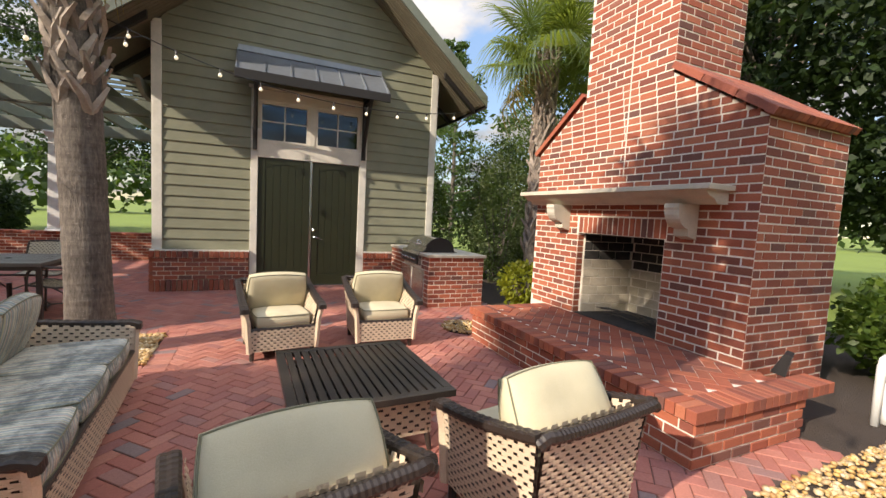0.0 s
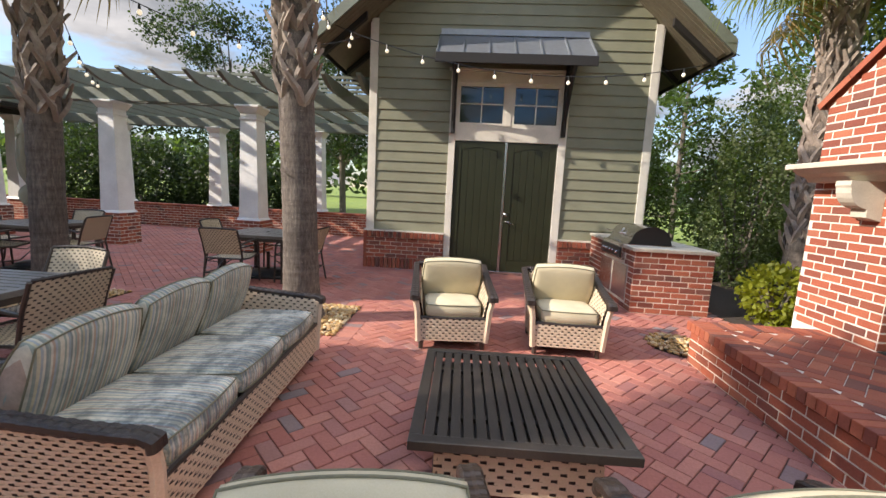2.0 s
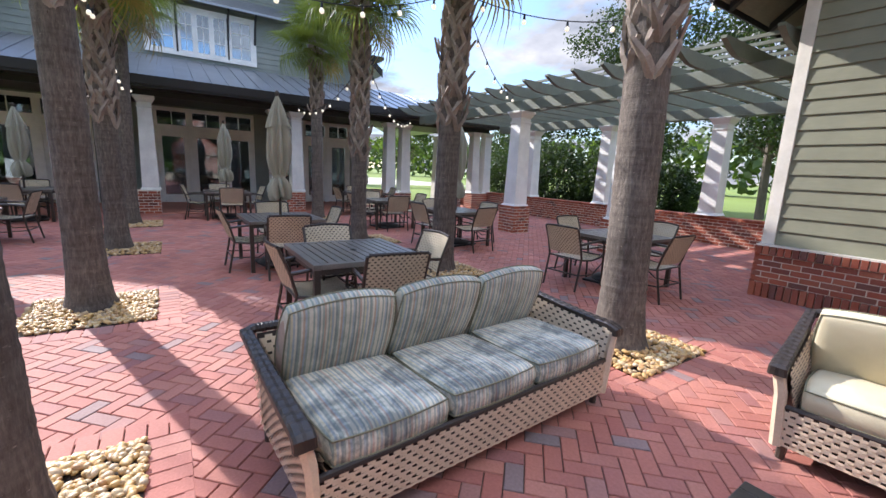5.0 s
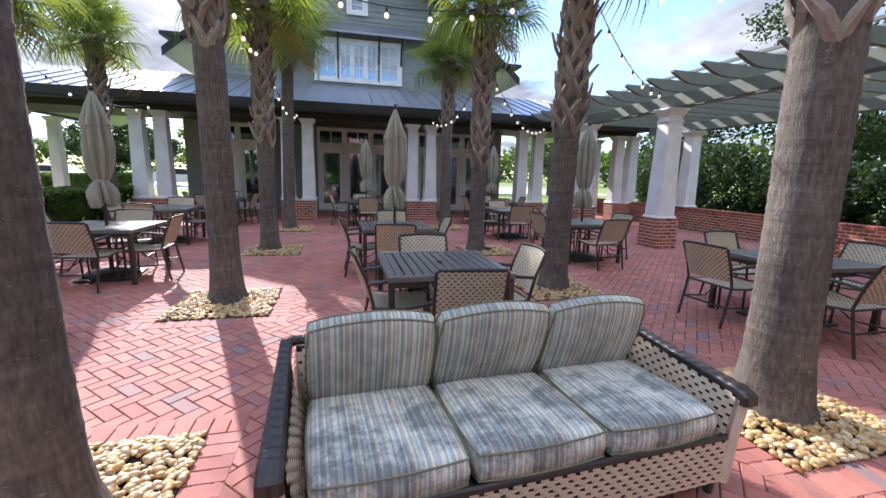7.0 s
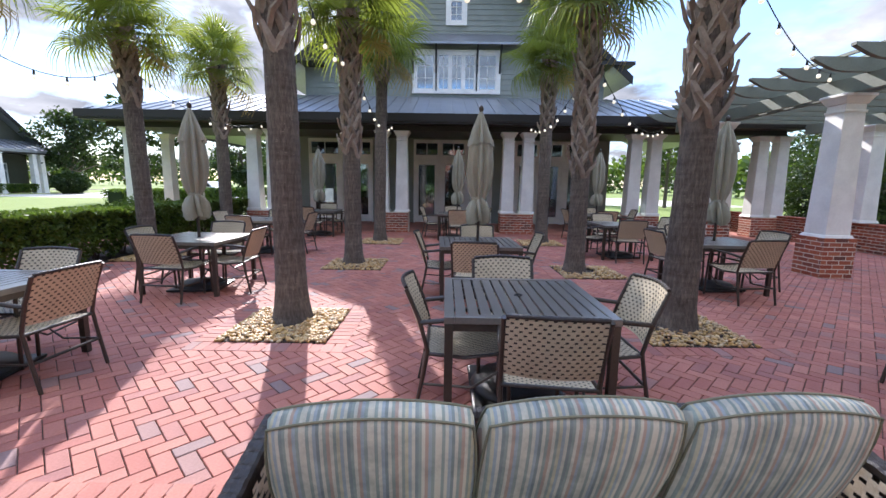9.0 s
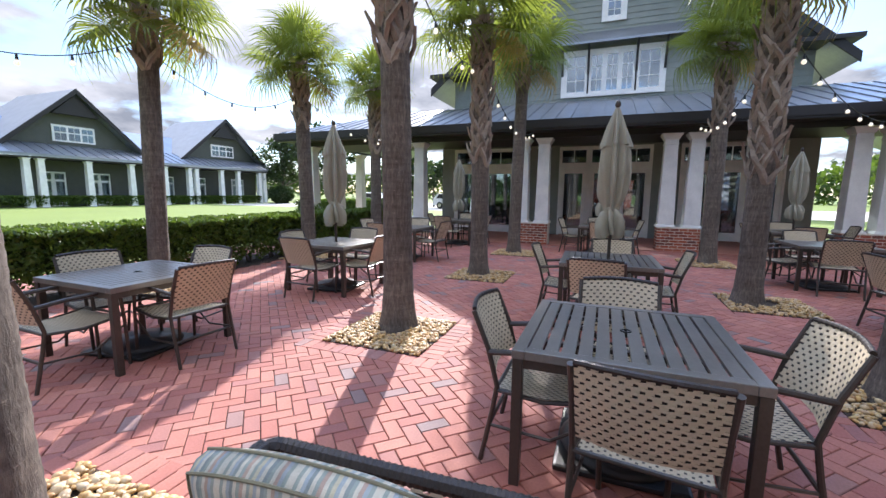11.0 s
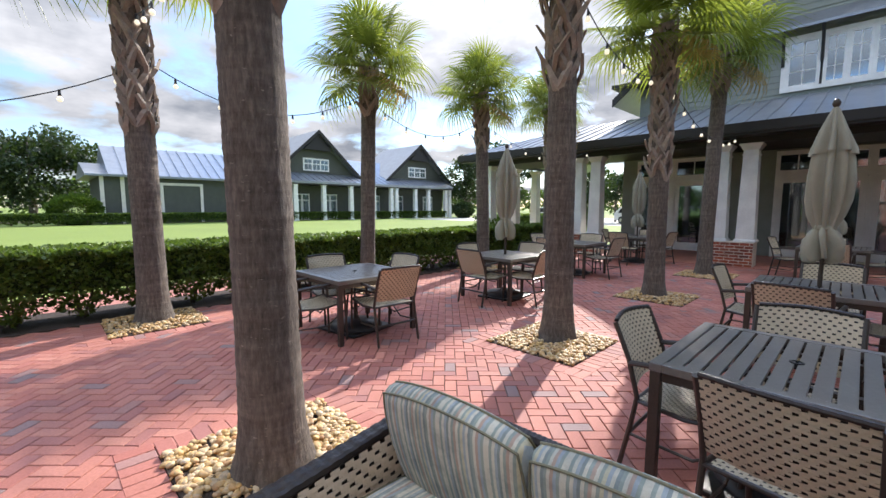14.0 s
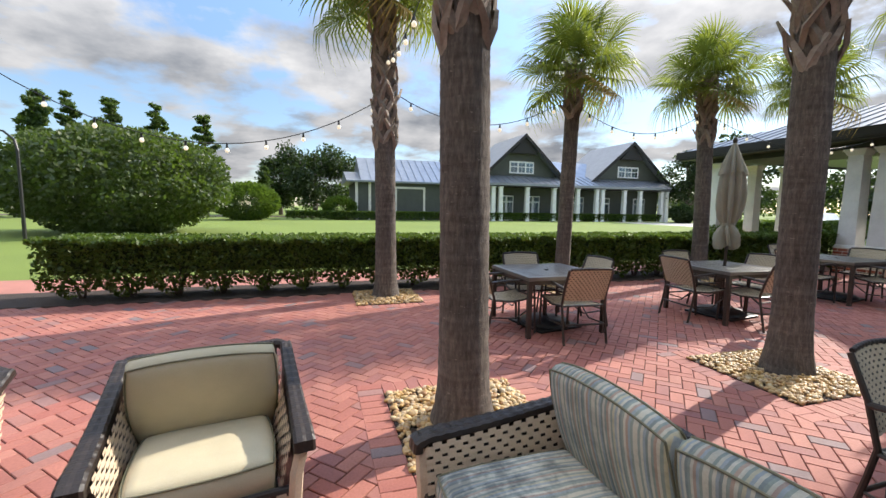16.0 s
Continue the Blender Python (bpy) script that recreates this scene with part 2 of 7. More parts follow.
M_PALMBARK = palm_bark()
M_BOOT = piece_surface("palm_boot", [(0.30, 0.24, 0.19), (0.40, 0.33, 0.27), (0.24, 0.19, 0.15), (0.47, 0.40, 0.33)], 0.85, island=True, fine=45, stain=0.6, broad=8)
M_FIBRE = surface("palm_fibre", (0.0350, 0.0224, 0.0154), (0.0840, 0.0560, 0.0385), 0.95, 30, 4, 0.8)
M_GRASS = surface("lawn_grass", (0.13, 0.18, 0.024), (0.205, 0.265, 0.042), 0.9, 30, 0.15, 0.8, depth=0.02)
# near-black: the shade of unlit interiors is put into the colour
M_UNLIT_SHADE = surface("unlit_interior_shade", (0.0180, 0.0180, 0.0180), (0.0360, 0.0330, 0.0300), 0.8, 3, 1, 0.05)
M_BULB, _nt, _b = principled("bulb_glass")
_b.inputs["Base Color"].default_value, _b.inputs["Roughness"].default_value = (0.85, 0.82, 0.74, 1), 0.08
_b.inputs["Emission Color"].default_value, _b.inputs["Emission Strength"].default_value = (1, 0.86, 0.6, 1), 0.2


def leafy(m, back):
    """Leaves let some light through."""
    nt = m.node_tree
    b, out = nt.nodes["Principled BSDF"], nt.nodes["Material Output"]
    tr, mx = nt.nodes.new("ShaderNodeBsdfTranslucent"), nt.nodes.new("ShaderNodeMixShader")
    tr.inputs[0].default_value = (*back, 1)
    mx.inputs[0].default_value = 0.42
    nt.links.new(b.outputs[0], mx.inputs[1])
    nt.links.new(tr.outputs[0], mx.inputs[2])
    nt.links.new(mx.outputs[0], out.inputs[0])
    return m


M_FROND = leafy(piece_surface("palm_frond_leaf", [(0.05, 0.085, 0.02), (0.075, 0.12, 0.025), (0.10, 0.15, 0.03), (0.06, 0.10, 0.03)], 0.45, island=True, bump=0.1), (0.32, 0.38, 0.045))
M_FROND_DRY = leafy(piece_surface("dry_palm_frond", [(0.32, 0.22, 0.09), (0.40, 0.28, 0.11), (0.26, 0.19, 0.07)], 0.6, island=True, bump=0.1), (0.5, 0.36, 0.08))
leafy(M_OAKLEAF, (0.045, 0.075, 0.012))
for _m in (M_HEDGE, M_PINELEAF, M_MYRTLE):
    leafy(_m, (0.12, 0.19, 0.02))
leafy(M_LIMELEAF, (0.5, 0.5, 0.03))


def glass(name, tint, gloss):
    m = bpy.data.materials.new(name)
    m.use_nodes = True
    nt = m.node_tree
    nt.nodes.clear()
    o, mx, t, g = (nt.nodes.new(n) for n in ("ShaderNodeOutputMaterial", "ShaderNodeMixShader", "ShaderNodeBsdfTransparent", "ShaderNodeBsdfGlossy"))
    t.inputs[0].default_value = (*tint, 1)
    g.inputs["Roughness"].default_value, g.inputs[0].default_value = 0.03, (0.72, 0.86, 1, 1)
    mx.inputs[0].default_value = gloss
    for a, b in ((t.outputs[0], mx.inputs[1]), (g.outputs[0], mx.inputs[2]), (mx.outputs[0], o.inputs[0])):
        nt.links.new(a, b)
    return m


M_GLASS = glass("window_glass", (0.5, 0.55, 0.55), 0.16)
M_GLASS_DARK = glass("dim_transom_glass", (0.4, 0.43, 0.43), 0.06)
M_GLASS_SKY = glass("sky_facing_glass", (0.5, 0.55, 0.55), 0.34)


def striped(name="striped_canvas", low=(0.55, 0.57, 0.6), gain=1.3, fade=0.0, patch=2.6):
    """Striped outdoor canvas in faded blue, green, cream and rust, with grey mould stains; stripes run along the object's z and x, spaced over y."""
    m, nt, b = principled(name)
    co, sep = nt.nodes.new("ShaderNodeTexCoord"), nt.nodes.new("ShaderNodeSeparateXYZ")
    nt.links.new(co.outputs["Object"], sep.inputs[0])
    ma = nt.nodes.new("ShaderNodeMath")
    ma.operation = "MULTIPLY"
    ma.inputs[1].default_value = 5.2
    nt.links.new(sep.outputs["Y"], ma.inputs[0])
    fr = nt.nodes.new("ShaderNodeMath")
    fr.operation = "FRACT"
    nt.links.new(ma.outputs[0], fr.inputs[0])
    C = {"c": (0.52, 0.47, 0.35), "g": (0.20, 0.245, 0.20), "b": (0.25, 0.295, 0.31), "r": (0.36, 0.22, 0.15), "d": (0.13, 0.17, 0.16), "y": (0.46, 0.40, 0.24)}
    order = "cgcbdcgrcgybcdgcrbgc"
    r = nt.nodes.new("ShaderNodeValToRGB")
    r.color_ramp.interpolation = "CONSTANT"
    while len(r.color_ramp.elements) < len(order):
        r.color_ramp.elements.new(0.5)
    for i, k in enumerate(order):
        r.color_ramp.elements[i].position, r.color_ramp.elements[i].color = i / len(order), (*(gain * v for v in C[k]), 1)
    nt.links.new(fr.outputs[0], r.inputs[0])
    mould = ramp(nt, noise_of(nt, patch, 9, rough=0.74), [(0.43, (1.06, 1.06, 1.06)), (0.52, tuple((1 + v) / 2 for v in low)), (0.60, low)])
    weave = noise_of(nt, 260, 2)
    cloth = mixed(nt, fade, r.outputs[0], (0.46, 0.455, 0.41))
    nt.links.new(mixed(nt, 0.85, cloth, mould, "MULTIPLY"), b.inputs["Base Color"])
    b.inputs["Roughness"].default_value = 0.95
    bumped(nt, b, weave, 0.3, 0.003)
    return m


M_STRIPE = striped(gain=1.2, fade=0.28)
M_STRIPE_SEAT = striped("mouldy_striped_canvas", (0.26, 0.285, 0.32), 1.75, 0.5, 5.0)


# ---- mesh helpers ----
def part(name, bm, material, parent=None, label="", smooth=False):
    me = bpy.data.meshes.new(name)
    bm.to_mesh(me)
    bm.free()
    me.materials.append(material)
    if smooth:
        me.polygons.foreach_set("use_smooth", [True] * len(me.polygons))
    ob = new(name, me)
    ob.parent = parent
    return tagged(ob, label)


def thing(name, m=None, label="", category="", group="", kind=""):
    ob = new(name)
    ob.empty_display_size = 0.1
    if m is not None:
        ob.matrix_world = m
    return tagged(ob, label, category, group, kind)


def block(x0, x1, y0, y1, z0, z1, bevel=0.0, bm=None):
    bm = bm or bmesh.new()
    vs = [bm.verts.new(p) for p in ((x0, y0, z0), (x1, y0, z0), (x1, y1, z0), (x0, y1, z0), (x0, y0, z1), (x1, y0, z1), (x1, y1, z1), (x0, y1, z1))]
    fs = [bm.faces.new([vs[i] for i in f]) for f in ((3, 2, 1, 0), (4, 5, 6, 7), (0, 1, 5, 4), (1, 2, 6, 5), (2, 3, 7, 6), (3, 0, 4, 7))]
    if bevel:
        bmesh.ops.bevel(bm, geom=list({e for f in fs for e in f.edges}), offset=bevel, segments=2, affect="EDGES", profile=0.6)
    return bm


def prism(poly, axis, a, b, bm=None):
    """A flat outline, given in the other two axes, pushed out along one axis from a to b."""
    bm = bm or bmesh.new()
    def at(p, v):
        q = list(p)
        q.insert("xyz".index(axis), v)
        return bm.verts.new(q)
    lo, hi = [at(p, a) for p in poly], [at(p, b) for p in poly]
    n = len(poly)
    bm.faces.new(lo[::-1])
    bm.faces.new(hi)
    for i in range(n):
        bm.faces.new((lo[i], lo[(i + 1) % n], hi[(i + 1) % n], hi[i]))
    bmesh.ops.recalc_face_normals(bm, faces=bm.faces)
    return bm


def tube(pts, radii, n=8, bm=None, caps=True):
    bm = bm or bmesh.new()
    pts = [Vector(p) for p in pts]
    if not isinstance(radii, (list, tuple)):
        radii = [radii] * len(pts)
    rings = []
    side = None
    for i, p in enumerate(pts):
        d = (pts[min(i + 1, len(pts) - 1)] - pts[max(i - 1, 0)]).normalized()
        if side is None:
            side = d.orthogonal().normalized()
        side = (side - d * side.dot(d)).normalized()
        up = d.cross(side)
        rings.append([bm.verts.new(p + radii[i] * (math.cos(2 * math.pi * k / n) * side + math.sin(2 * math.pi * k / n) * up)) for k in range(n)])
    for a, b in zip(rings, rings[1:]):
        for k in range(n):
            bm.faces.new((a[k], a[(k + 1) % n], b[(k + 1) % n], b[k]))
    if caps:
        bm.faces.new(rings[0][::-1])
        bm.faces.new(rings[-1])
    return bm


def lathe(profile, n=20, bm=None, centre=(0, 0)):
    bm = bm or bmesh.new()
    rings = [[bm.verts.new((centre[0] + r * math.cos(2 * math.pi * k / n), centre[1] + r * math.sin(2 * math.pi * k / n), z)) for k in range(n)] for r, z in profile]
    for a, b in zip(rings, rings[1:]):
        for k in range(n):
            bm.faces.new((a[k], a[(k + 1) % n], b[(k + 1) % n], b[k]))
    bm.faces.new(rings[0][::-1])
    bm.faces.new(rings[-1])
    return bm


def cushion(w, d, h, puff=0.04, bm=None, crown=0.0, taper=0.0):
    """A soft boxed cushion of that size, its middle on the origin; crown bows its +x edge outwards."""
    bm = bm or bmesh.new()
    nx, ny = 12, 12
    top, bot = [], []
    for j in range(ny + 1):
        rt, rb = [], []
        for i in range(nx + 1):
            u, v = 2 * i / nx - 1, 2 * j / ny - 1
            u, v = math.sin(u * 1.3) / math.sin(1.3), math.sin(v * 1.3) / math.sin(1.3)
            x, y = rim_point(u, v, w, d, crown)
            soft = (1 - u ** 4) * (1 - v ** 4)
            edge = max(abs(u), abs(v)) > 0.999
            wob = 0.010 * soft * noise.noise((u * 2.1 + w * 9, v * 2.1 + d * 7, h * 5))
            thin = 1 - taper * max(0.0, (u + 0.3) / 1.3) ** 2
            zt = h / 2 * (0.68 if edge else 0.86) * thin + puff * soft + wob
            rt.append(bm.verts.new((x, y, zt)))
            rb.append(bm.verts.new((x, y, -h / 2 * (0.68 if edge else 0.86) * thin - puff * 0.4 * soft)))
        top.append(rt)
        bot.append(rb)
    for j in range(ny):
        for i in range(nx):
            bm.faces.new((top[j][i], top[j][i + 1], top[j + 1][i + 1], top[j + 1][i]))
            bm.faces.new((bot[j + 1][i], bot[j + 1][i + 1], bot[j][i + 1], bot[j][i]))
    def rim_pts(g):
        return g[0][:] + [r[-1] for r in g[1:]] + g[-1][-2::-1] + [r[0] for r in g[-2:0:-1]]
    a, b = rim_pts(top), rim_pts(bot)
    n = len(a)
    # the boxing between the two faces swells a little
    mid = [bm.verts.new(((p.co.x + q.co.x) / 2 * 1.022, (p.co.y + q.co.y) / 2 * 1.022, 0)) for p, q in zip(a, b)]
    for i in range(n):
        k = (i + 1) % n
        bm.faces.new((b[i], b[k], mid[k], mid[i]))
        bm.faces.new((mid[i], mid[k], a[k], a[i]))
    return bm


def rim_point(u, v, w, d, crown):
    k = 1 - 0.06 * (u * v) ** 2
    return u * w / 2 * k + crown * max(0.0, u) ** 3 * (1 - v * v), v * d / 2 * k


def rim_line(w, d, z, n=10, crown=0.0, taper=0.0):
    """The closed line round a cushion's edge."""
    out = []
    for (ax, ay), (bx, by) in (((-1, -1), (1, -1)), ((1, -1), (1, 1)), ((1, 1), (-1, 1)), ((-1, 1), (-1, -1))):
        for i in range(n):
            u = ax + (bx - ax) * i / n
            out.append((*rim_point(u, ay + (by - ay) * i / n, w, d, crown), z * (1 - taper * max(0.0, (u + 0.3) / 1.3) ** 2)))
    return out + [out[0]]

# ---- ground ----
tagged(part("ground", block(-900, 900, -900, 900, -1.0, -0.05), M_GRASS), "mown green lawn reaching the horizon", "lawn", kind="structure")
PX0, PX1, PY0, PY1 = -16.5, 6.0, -3.75, 15.6
patio = tagged(part("pavement", block(PX0, PX1, PY0, PY1, -0.4, -0.012), M_JOINT), "red clay brick patio in herringbone", "patio", kind="structure")
walk_south = tagged(part("pavement", block(-13.0, 9.0, -6.4, -4.9, -0.4, -0.012), M_PAVER_REST), "red brick footpath beyond the hedge", "path", kind="structure")
tagged(part("ground_bed", block(-13.2, 6.0, -4.9, -3.75, -0.4, 0.004), M_SOIL), "dark soil bed under the hedge", "soil", kind="structure")
tagged(part("ground_bed", block(4.2, 9.0, 0.1, 12.0, -0.4, -0.006), M_SOIL), "dark mulch bed behind the fireplace", "soil", kind="structure")

# ---- garden building with the green double door ----
SX0, SX1, SY, SD, SC = -1.37, 3.83, 8.48, 13.2, 1.23
EAVE_Z, SLOPE = 4.6, 0.85
shed = thing("garden_building", pose(0, 0, 0), "sage-green clapboard garden building with brick base and gable", "building")
APEX = EAVE_Z + (SC - SX0) * SLOPE
DX0, DX1 = 0.27, 2.17            # door leaves
wallbm = prism([(SX0 + 0.03, 0), (DX0 - 0.1, 0), (DX0 - 0.1, 3.7), (DX1 + 0.1, 3.7), (DX1 + 0.1, 0), (SX1 - 0.03, 0), (SX1 - 0.03, EAVE_Z), (SC, APEX - 0.05), (SX0 + 0.03, EAVE_Z)], "y", SY + 0.03, SY + 0.2)
shed_wall = part("wall", wallbm, M_SIDING, shed)
part("side_wall", block(SX0 + 0.03, SX0 + 0.2, SY + 0.2, SD, 0, EAVE_Z), M_SIDING, shed)
part("side_wall", block(SX1 - 0.2, SX1 - 0.03, SY + 0.2, SD, 0, EAVE_Z), M_SIDING, shed)
part("back_wall", block(SX0 + 0.03, SX1 - 0.03, SD, SD + 0.17, 0, EAVE_Z), M_SIDING, shed)
part("floor_slab", block(SX0 + 0.2, SX1 - 0.2, SY + 0.2, SD, 0.0, 0.05), M_UNLIT_SHADE, shed)


def clapboard(x0, x1, z, h, parent, y):
    """One lapped board, its lower edge standing out."""
    part("siding_board", prism([(y - 0.022, z), (y + 0.03, z), (y + 0.03, z + h + 0.02), (y - 0.002, z + h + 0.02), (y - 0.022, z + 0.012)], "x", x0, x1), M_SIDING, parent)


BOARD = 0.19
for i in range(40):
    z = 0.74 + i * BOARD
    top = z + BOARD
    if z > APEX - 0.25:
        break
    x0, x1 = SX0 + 0.13, SX1 - 0.13
    if top > EAVE_Z - 0.1:
        inset = max(0.0, (z - EAVE_Z) / SLOPE) + 0.04
        x0, x1 = max(x0, SX0 + inset), min(x1, SX1 - inset)
    if x1 - x0 < 0.15:
        break
    if z < 3.66:
        clapboard(x0, DX0 - 0.12, z, BOARD, shed_wall, SY)
        clapboard(DX1 + 0.14, x1, z, BOARD, shed_wall, SY)
    else:
        clapboard(x0, x1, z, BOARD, shed_wall, SY)
for x in (SX0, SX1 - 0.13):
    part("corner_trim", block(x, x + 0.13, SY - 0.035, SY + 0.08, 0.74, EAVE_Z + 0.02, 0.004), M_TRIM, shed, "cream painted corner board")
for x in (SX0 - 0.02, SX1):
    part("side_trim", block(x, x + 0.02, SY - 0.03, SY + 0.12, 0.74, EAVE_Z - 0.05), M_TRIM, shed)
# roof: two slopes with wide overhangs
RY0, RY1, OVER = 7.70, SD + 0.7, 0.78
for s in (-1, 1):
    xe = SC + s * (SX1 - SC + OVER)
    ze = EAVE_Z - OVER * SLOPE
    lo, hi = (xe, ze), (SC, APEX)
    part("soffit", prism([lo, hi, (hi[0], hi[1] + 0.03), (lo[0], lo[1] + 0.03)], "y", RY0 + 0.03, RY1), M_SOFFIT, shed, "stained board soffit")
    for j in range(7):
        y = RY0 + 0.12 + j * 0.1
        part("soffit_board", prism([(xe - s * 0.05, ze + 0.03 * SLOPE), (SC, APEX - 0.012), (SC, APEX - 0.003), (xe - s * 0.05, ze + 0.04)], "y", y, y + 0.088), M_SOFFIT, shed)
    roof = part("roof", prism([(lo[0] + s * 0.03, lo[1] + 0.03), (hi[0], hi[1] + 0.034), (hi[0], hi[1] + 0.2), (lo[0] + s * 0.03, lo[1] + 0.17)], "y", RY0, RY1), M_METALROOF, shed, "grey standing-seam metal roof")
    part("rake_board", prism([(lo[0] + s * 0.04, lo[1] - 0.03), (hi[0], hi[1] - 0.005), (hi[0], hi[1] + 0.215), (lo[0] + s * 0.04, lo[1] + 0.185)], "y", RY0 - 0.04, RY0 - 0.003), M_PERGOLA, shed, "grey-green rake board")
    part("eave_board", block(min(xe, xe + s * 0.03) + s * 0.036, max(xe, xe + s * 0.03) + s * 0.036, RY0, RY1, ze - 0.05, ze + 0.17), M_DARKWOOD, shed)
    for y in (SY - 0.42, SY + 0.9, SY + 2.1):
        part("rafter_tail", prism([(xe - s * 0.03, ze - 0.09), (SC + s * (SX1 - SC), EAVE_Z - 0.13), (SC + s * (SX1 - SC), EAVE_Z - 0.01), (xe - s * 0.03, ze + 0.02)], "y", y, y + 0.09), M_DARKWOOD, shed)
    for y in np.arange(RY0 + 0.02, RY1, 0.42):
        part("roof_seam", prism([(lo[0] + s * 0.03, lo[1] + 0.172), (hi[0], hi[1] + 0.202), (hi[0], hi[1] + 0.235), (lo[0] + s * 0.03, lo[1] + 0.2)], "y", float(y), float(y) + 0.022), M_METALROOF, roof)
# door surround and leaves
part("door_casing", block(DX0 - 0.125, DX0 - 0.002, SY - 0.05, SY + 0.1, 0, 3.74, 0.006), M_TRIM, shed, "cream painted door casing")
part("door_casing", block(DX1 + 0.002, DX1 + 0.145, SY - 0.05, SY + 0.1, 0, 3.74, 0.006), M_TRIM, shed, "cream painted door casing")
part("transom_rail", block(DX0 - 0.002, DX1 + 0.002, SY - 0.045, SY + 0.1, 2.5, 2.76, 0.006), M_TRIM, shed)
part("head_casing", block(DX0 - 0.002, DX1 + 0.002, SY - 0.045, SY + 0.1, 3.54, 3.735, 0.006), M_TRIM, shed)
part("drip_cap", block(DX0 - 0.17, DX1 + 0.18, SY - 0.08, SY + 0.05, 3.74, 3.79, 0.006), M_TRIM, shed)
part("threshold", block(DX0, DX1, SY - 0.06, SY + 0.1, 0.0, 0.05, 0.004), M_STEEL, shed, "metal door threshold")
window_t = part("transom_window", block(SC - 0.045, SC + 0.045, SY - 0.04, SY + 0.08, 2.76, 3.54), M_TRIM, shed, "cream two-light transom window")
for x0, x1 in ((DX0, SC - 0.045), (SC + 0.045, DX1)):
    for a in (block(x0, x0 + 0.06, SY - 0.03, SY + 0.05, 2.76, 3.54), block(x1 - 0.06, x1, SY - 0.03, SY + 0.05, 2.76, 3.54), block(x0 + 0.06, x1 - 0.06, SY - 0.03, SY + 0.05, 2.76, 2.83), block(x0 + 0.06, x1 - 0.06, SY - 0.03, SY + 0.05, 3.48, 3.54)):
        part("sash", a, M_TRIM, window_t)
    xm = (x0 + x1) / 2
    part("muntin", block(xm - 0.011, xm + 0.011, SY - 0.02, SY + 0.03, 2.83, 3.48), M_TRIM, window_t)
    part("muntin", block(x0 + 0.06, x1 - 0.06, SY - 0.018, SY + 0.028, 3.16, 3.18), M_TRIM, window_t)
    part("pane", block(x0 + 0.055, x1 - 0.055, SY + 0.006, SY + 0.012, 2.82, 3.49), M_GLASS_DARK, window_t)
# panel behind the transom, coloured as the shade of an unlit room
part("unlit_interior_shade", block(DX0, DX1, SY + 0.3, SY + 0.34, 0.05, 3.7), M_UNLIT_SHADE, shed)


def door_leaf(x0, x1, handed):
    d = part("door", block(x0, x1, SY - 0.005, SY + 0.04, 0.05, 2.495, 0.003), M_DOOR, shed, "dark green plank double-door leaf")
    part("stile", block(x0 + 0.003, x0 + 0.125, SY - 0.022, SY - 0.004, 0.055, 2.49, 0.004), M_DOOR, d)
    part("stile", block(x1 - 0.125, x1 - 0.003, SY - 0.022, SY - 0.004, 0.055, 2.49, 0.004), M_DOOR, d)
    part("bottom_rail", block(x0 + 0.127, x1 - 0.127, SY - 0.021, SY - 0.004, 0.055, 0.27, 0.004), M_DOOR, d)
    w = x1 - x0 - 0.254
    arch = [(x0 + 0.127, 2.49), (x0 + 0.127, 2.32)] + [(x0 + 0.127 + w * k / 10, 2.32 + 0.07 * math.sin(math.pi * k / 10)) for k in range(1, 10)] + [(x1 - 0.127, 2.32), (x1 - 0.127, 2.49)]
    part("top_rail", prism(arch, "y", SY - 0.021, SY - 0.004), M_DOOR, d)
    k = 5
    for i in range(k):
        a = x0 + 0.13 + (w - 0.006) * i / k
        part("plank", block(a + 0.004, a + (w - 0.006) / k - 0.004, SY - 0.013, SY - 0.004, 0.275, 2.37, 0.003), M_DOOR, d)
    return d


d_l = door_leaf(DX0 + 0.004, SC - 0.024, 1)
d_r = door_leaf(SC + 0.024, DX1 - 0.004, -1)
part("astragal", block(SC - 0.023, SC + 0.023, SY - 0.03, SY + 0.03, 0.05, 2.495, 0.004), M_STEEL, shed, "bare metal strip between the door leaves")
hb = tube([(SC + 0.07, SY - 0.02, 1.02), (SC + 0.07, SY - 0.075, 1.02), (SC + 0.13, SY - 0.085, 1.015), (SC + 0.23, SY - 0.07, 0.97)], [0.014, 0.013, 0.011, 0.009], 10)
part("door_handle", hb, M_STEEL, d_r, "brushed steel lever handle", True)
part("lock_plate", lathe([(0.03, -0.006), (0.03, 0.004), (0.02, 0.012)], 16), M_STEEL, d_r).matrix_basis = pose(SC + 0.07, SY - 0.03, 1.15, 90)
# awning over the door
aw = part("awning", prism([(7.82, 3.80), (SY - 0.01, 4.31), (SY - 0.01, 4.37), (7.82, 3.86)], "x", -0.10, 2.58), M_METALROOF, shed, "grey standing-seam metal awning over the door")
for i in range(7):
    x = -0.10 + i * (2.68 - 0.025) / 6
    part("awning_seam", prism([(7.82, 3.862), (SY - 0.01, 4.372), (SY - 0.01, 4.405), (7.82, 3.895)], "x", x, x + 0.022), M_METALROOF, aw)
part("awning_fascia", block(-0.11, 2.59, 7.79, 7.82, 3.70, 3.86, 0.004), M_DARKWOOD, aw)
part("awning_flashing", block(-0.08, 2.56, SY - 0.05, SY - 0.012, 4.36, 4.46), M_METALROOF, aw)
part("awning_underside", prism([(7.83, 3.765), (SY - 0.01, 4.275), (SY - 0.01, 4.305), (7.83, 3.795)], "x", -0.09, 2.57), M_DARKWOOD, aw)
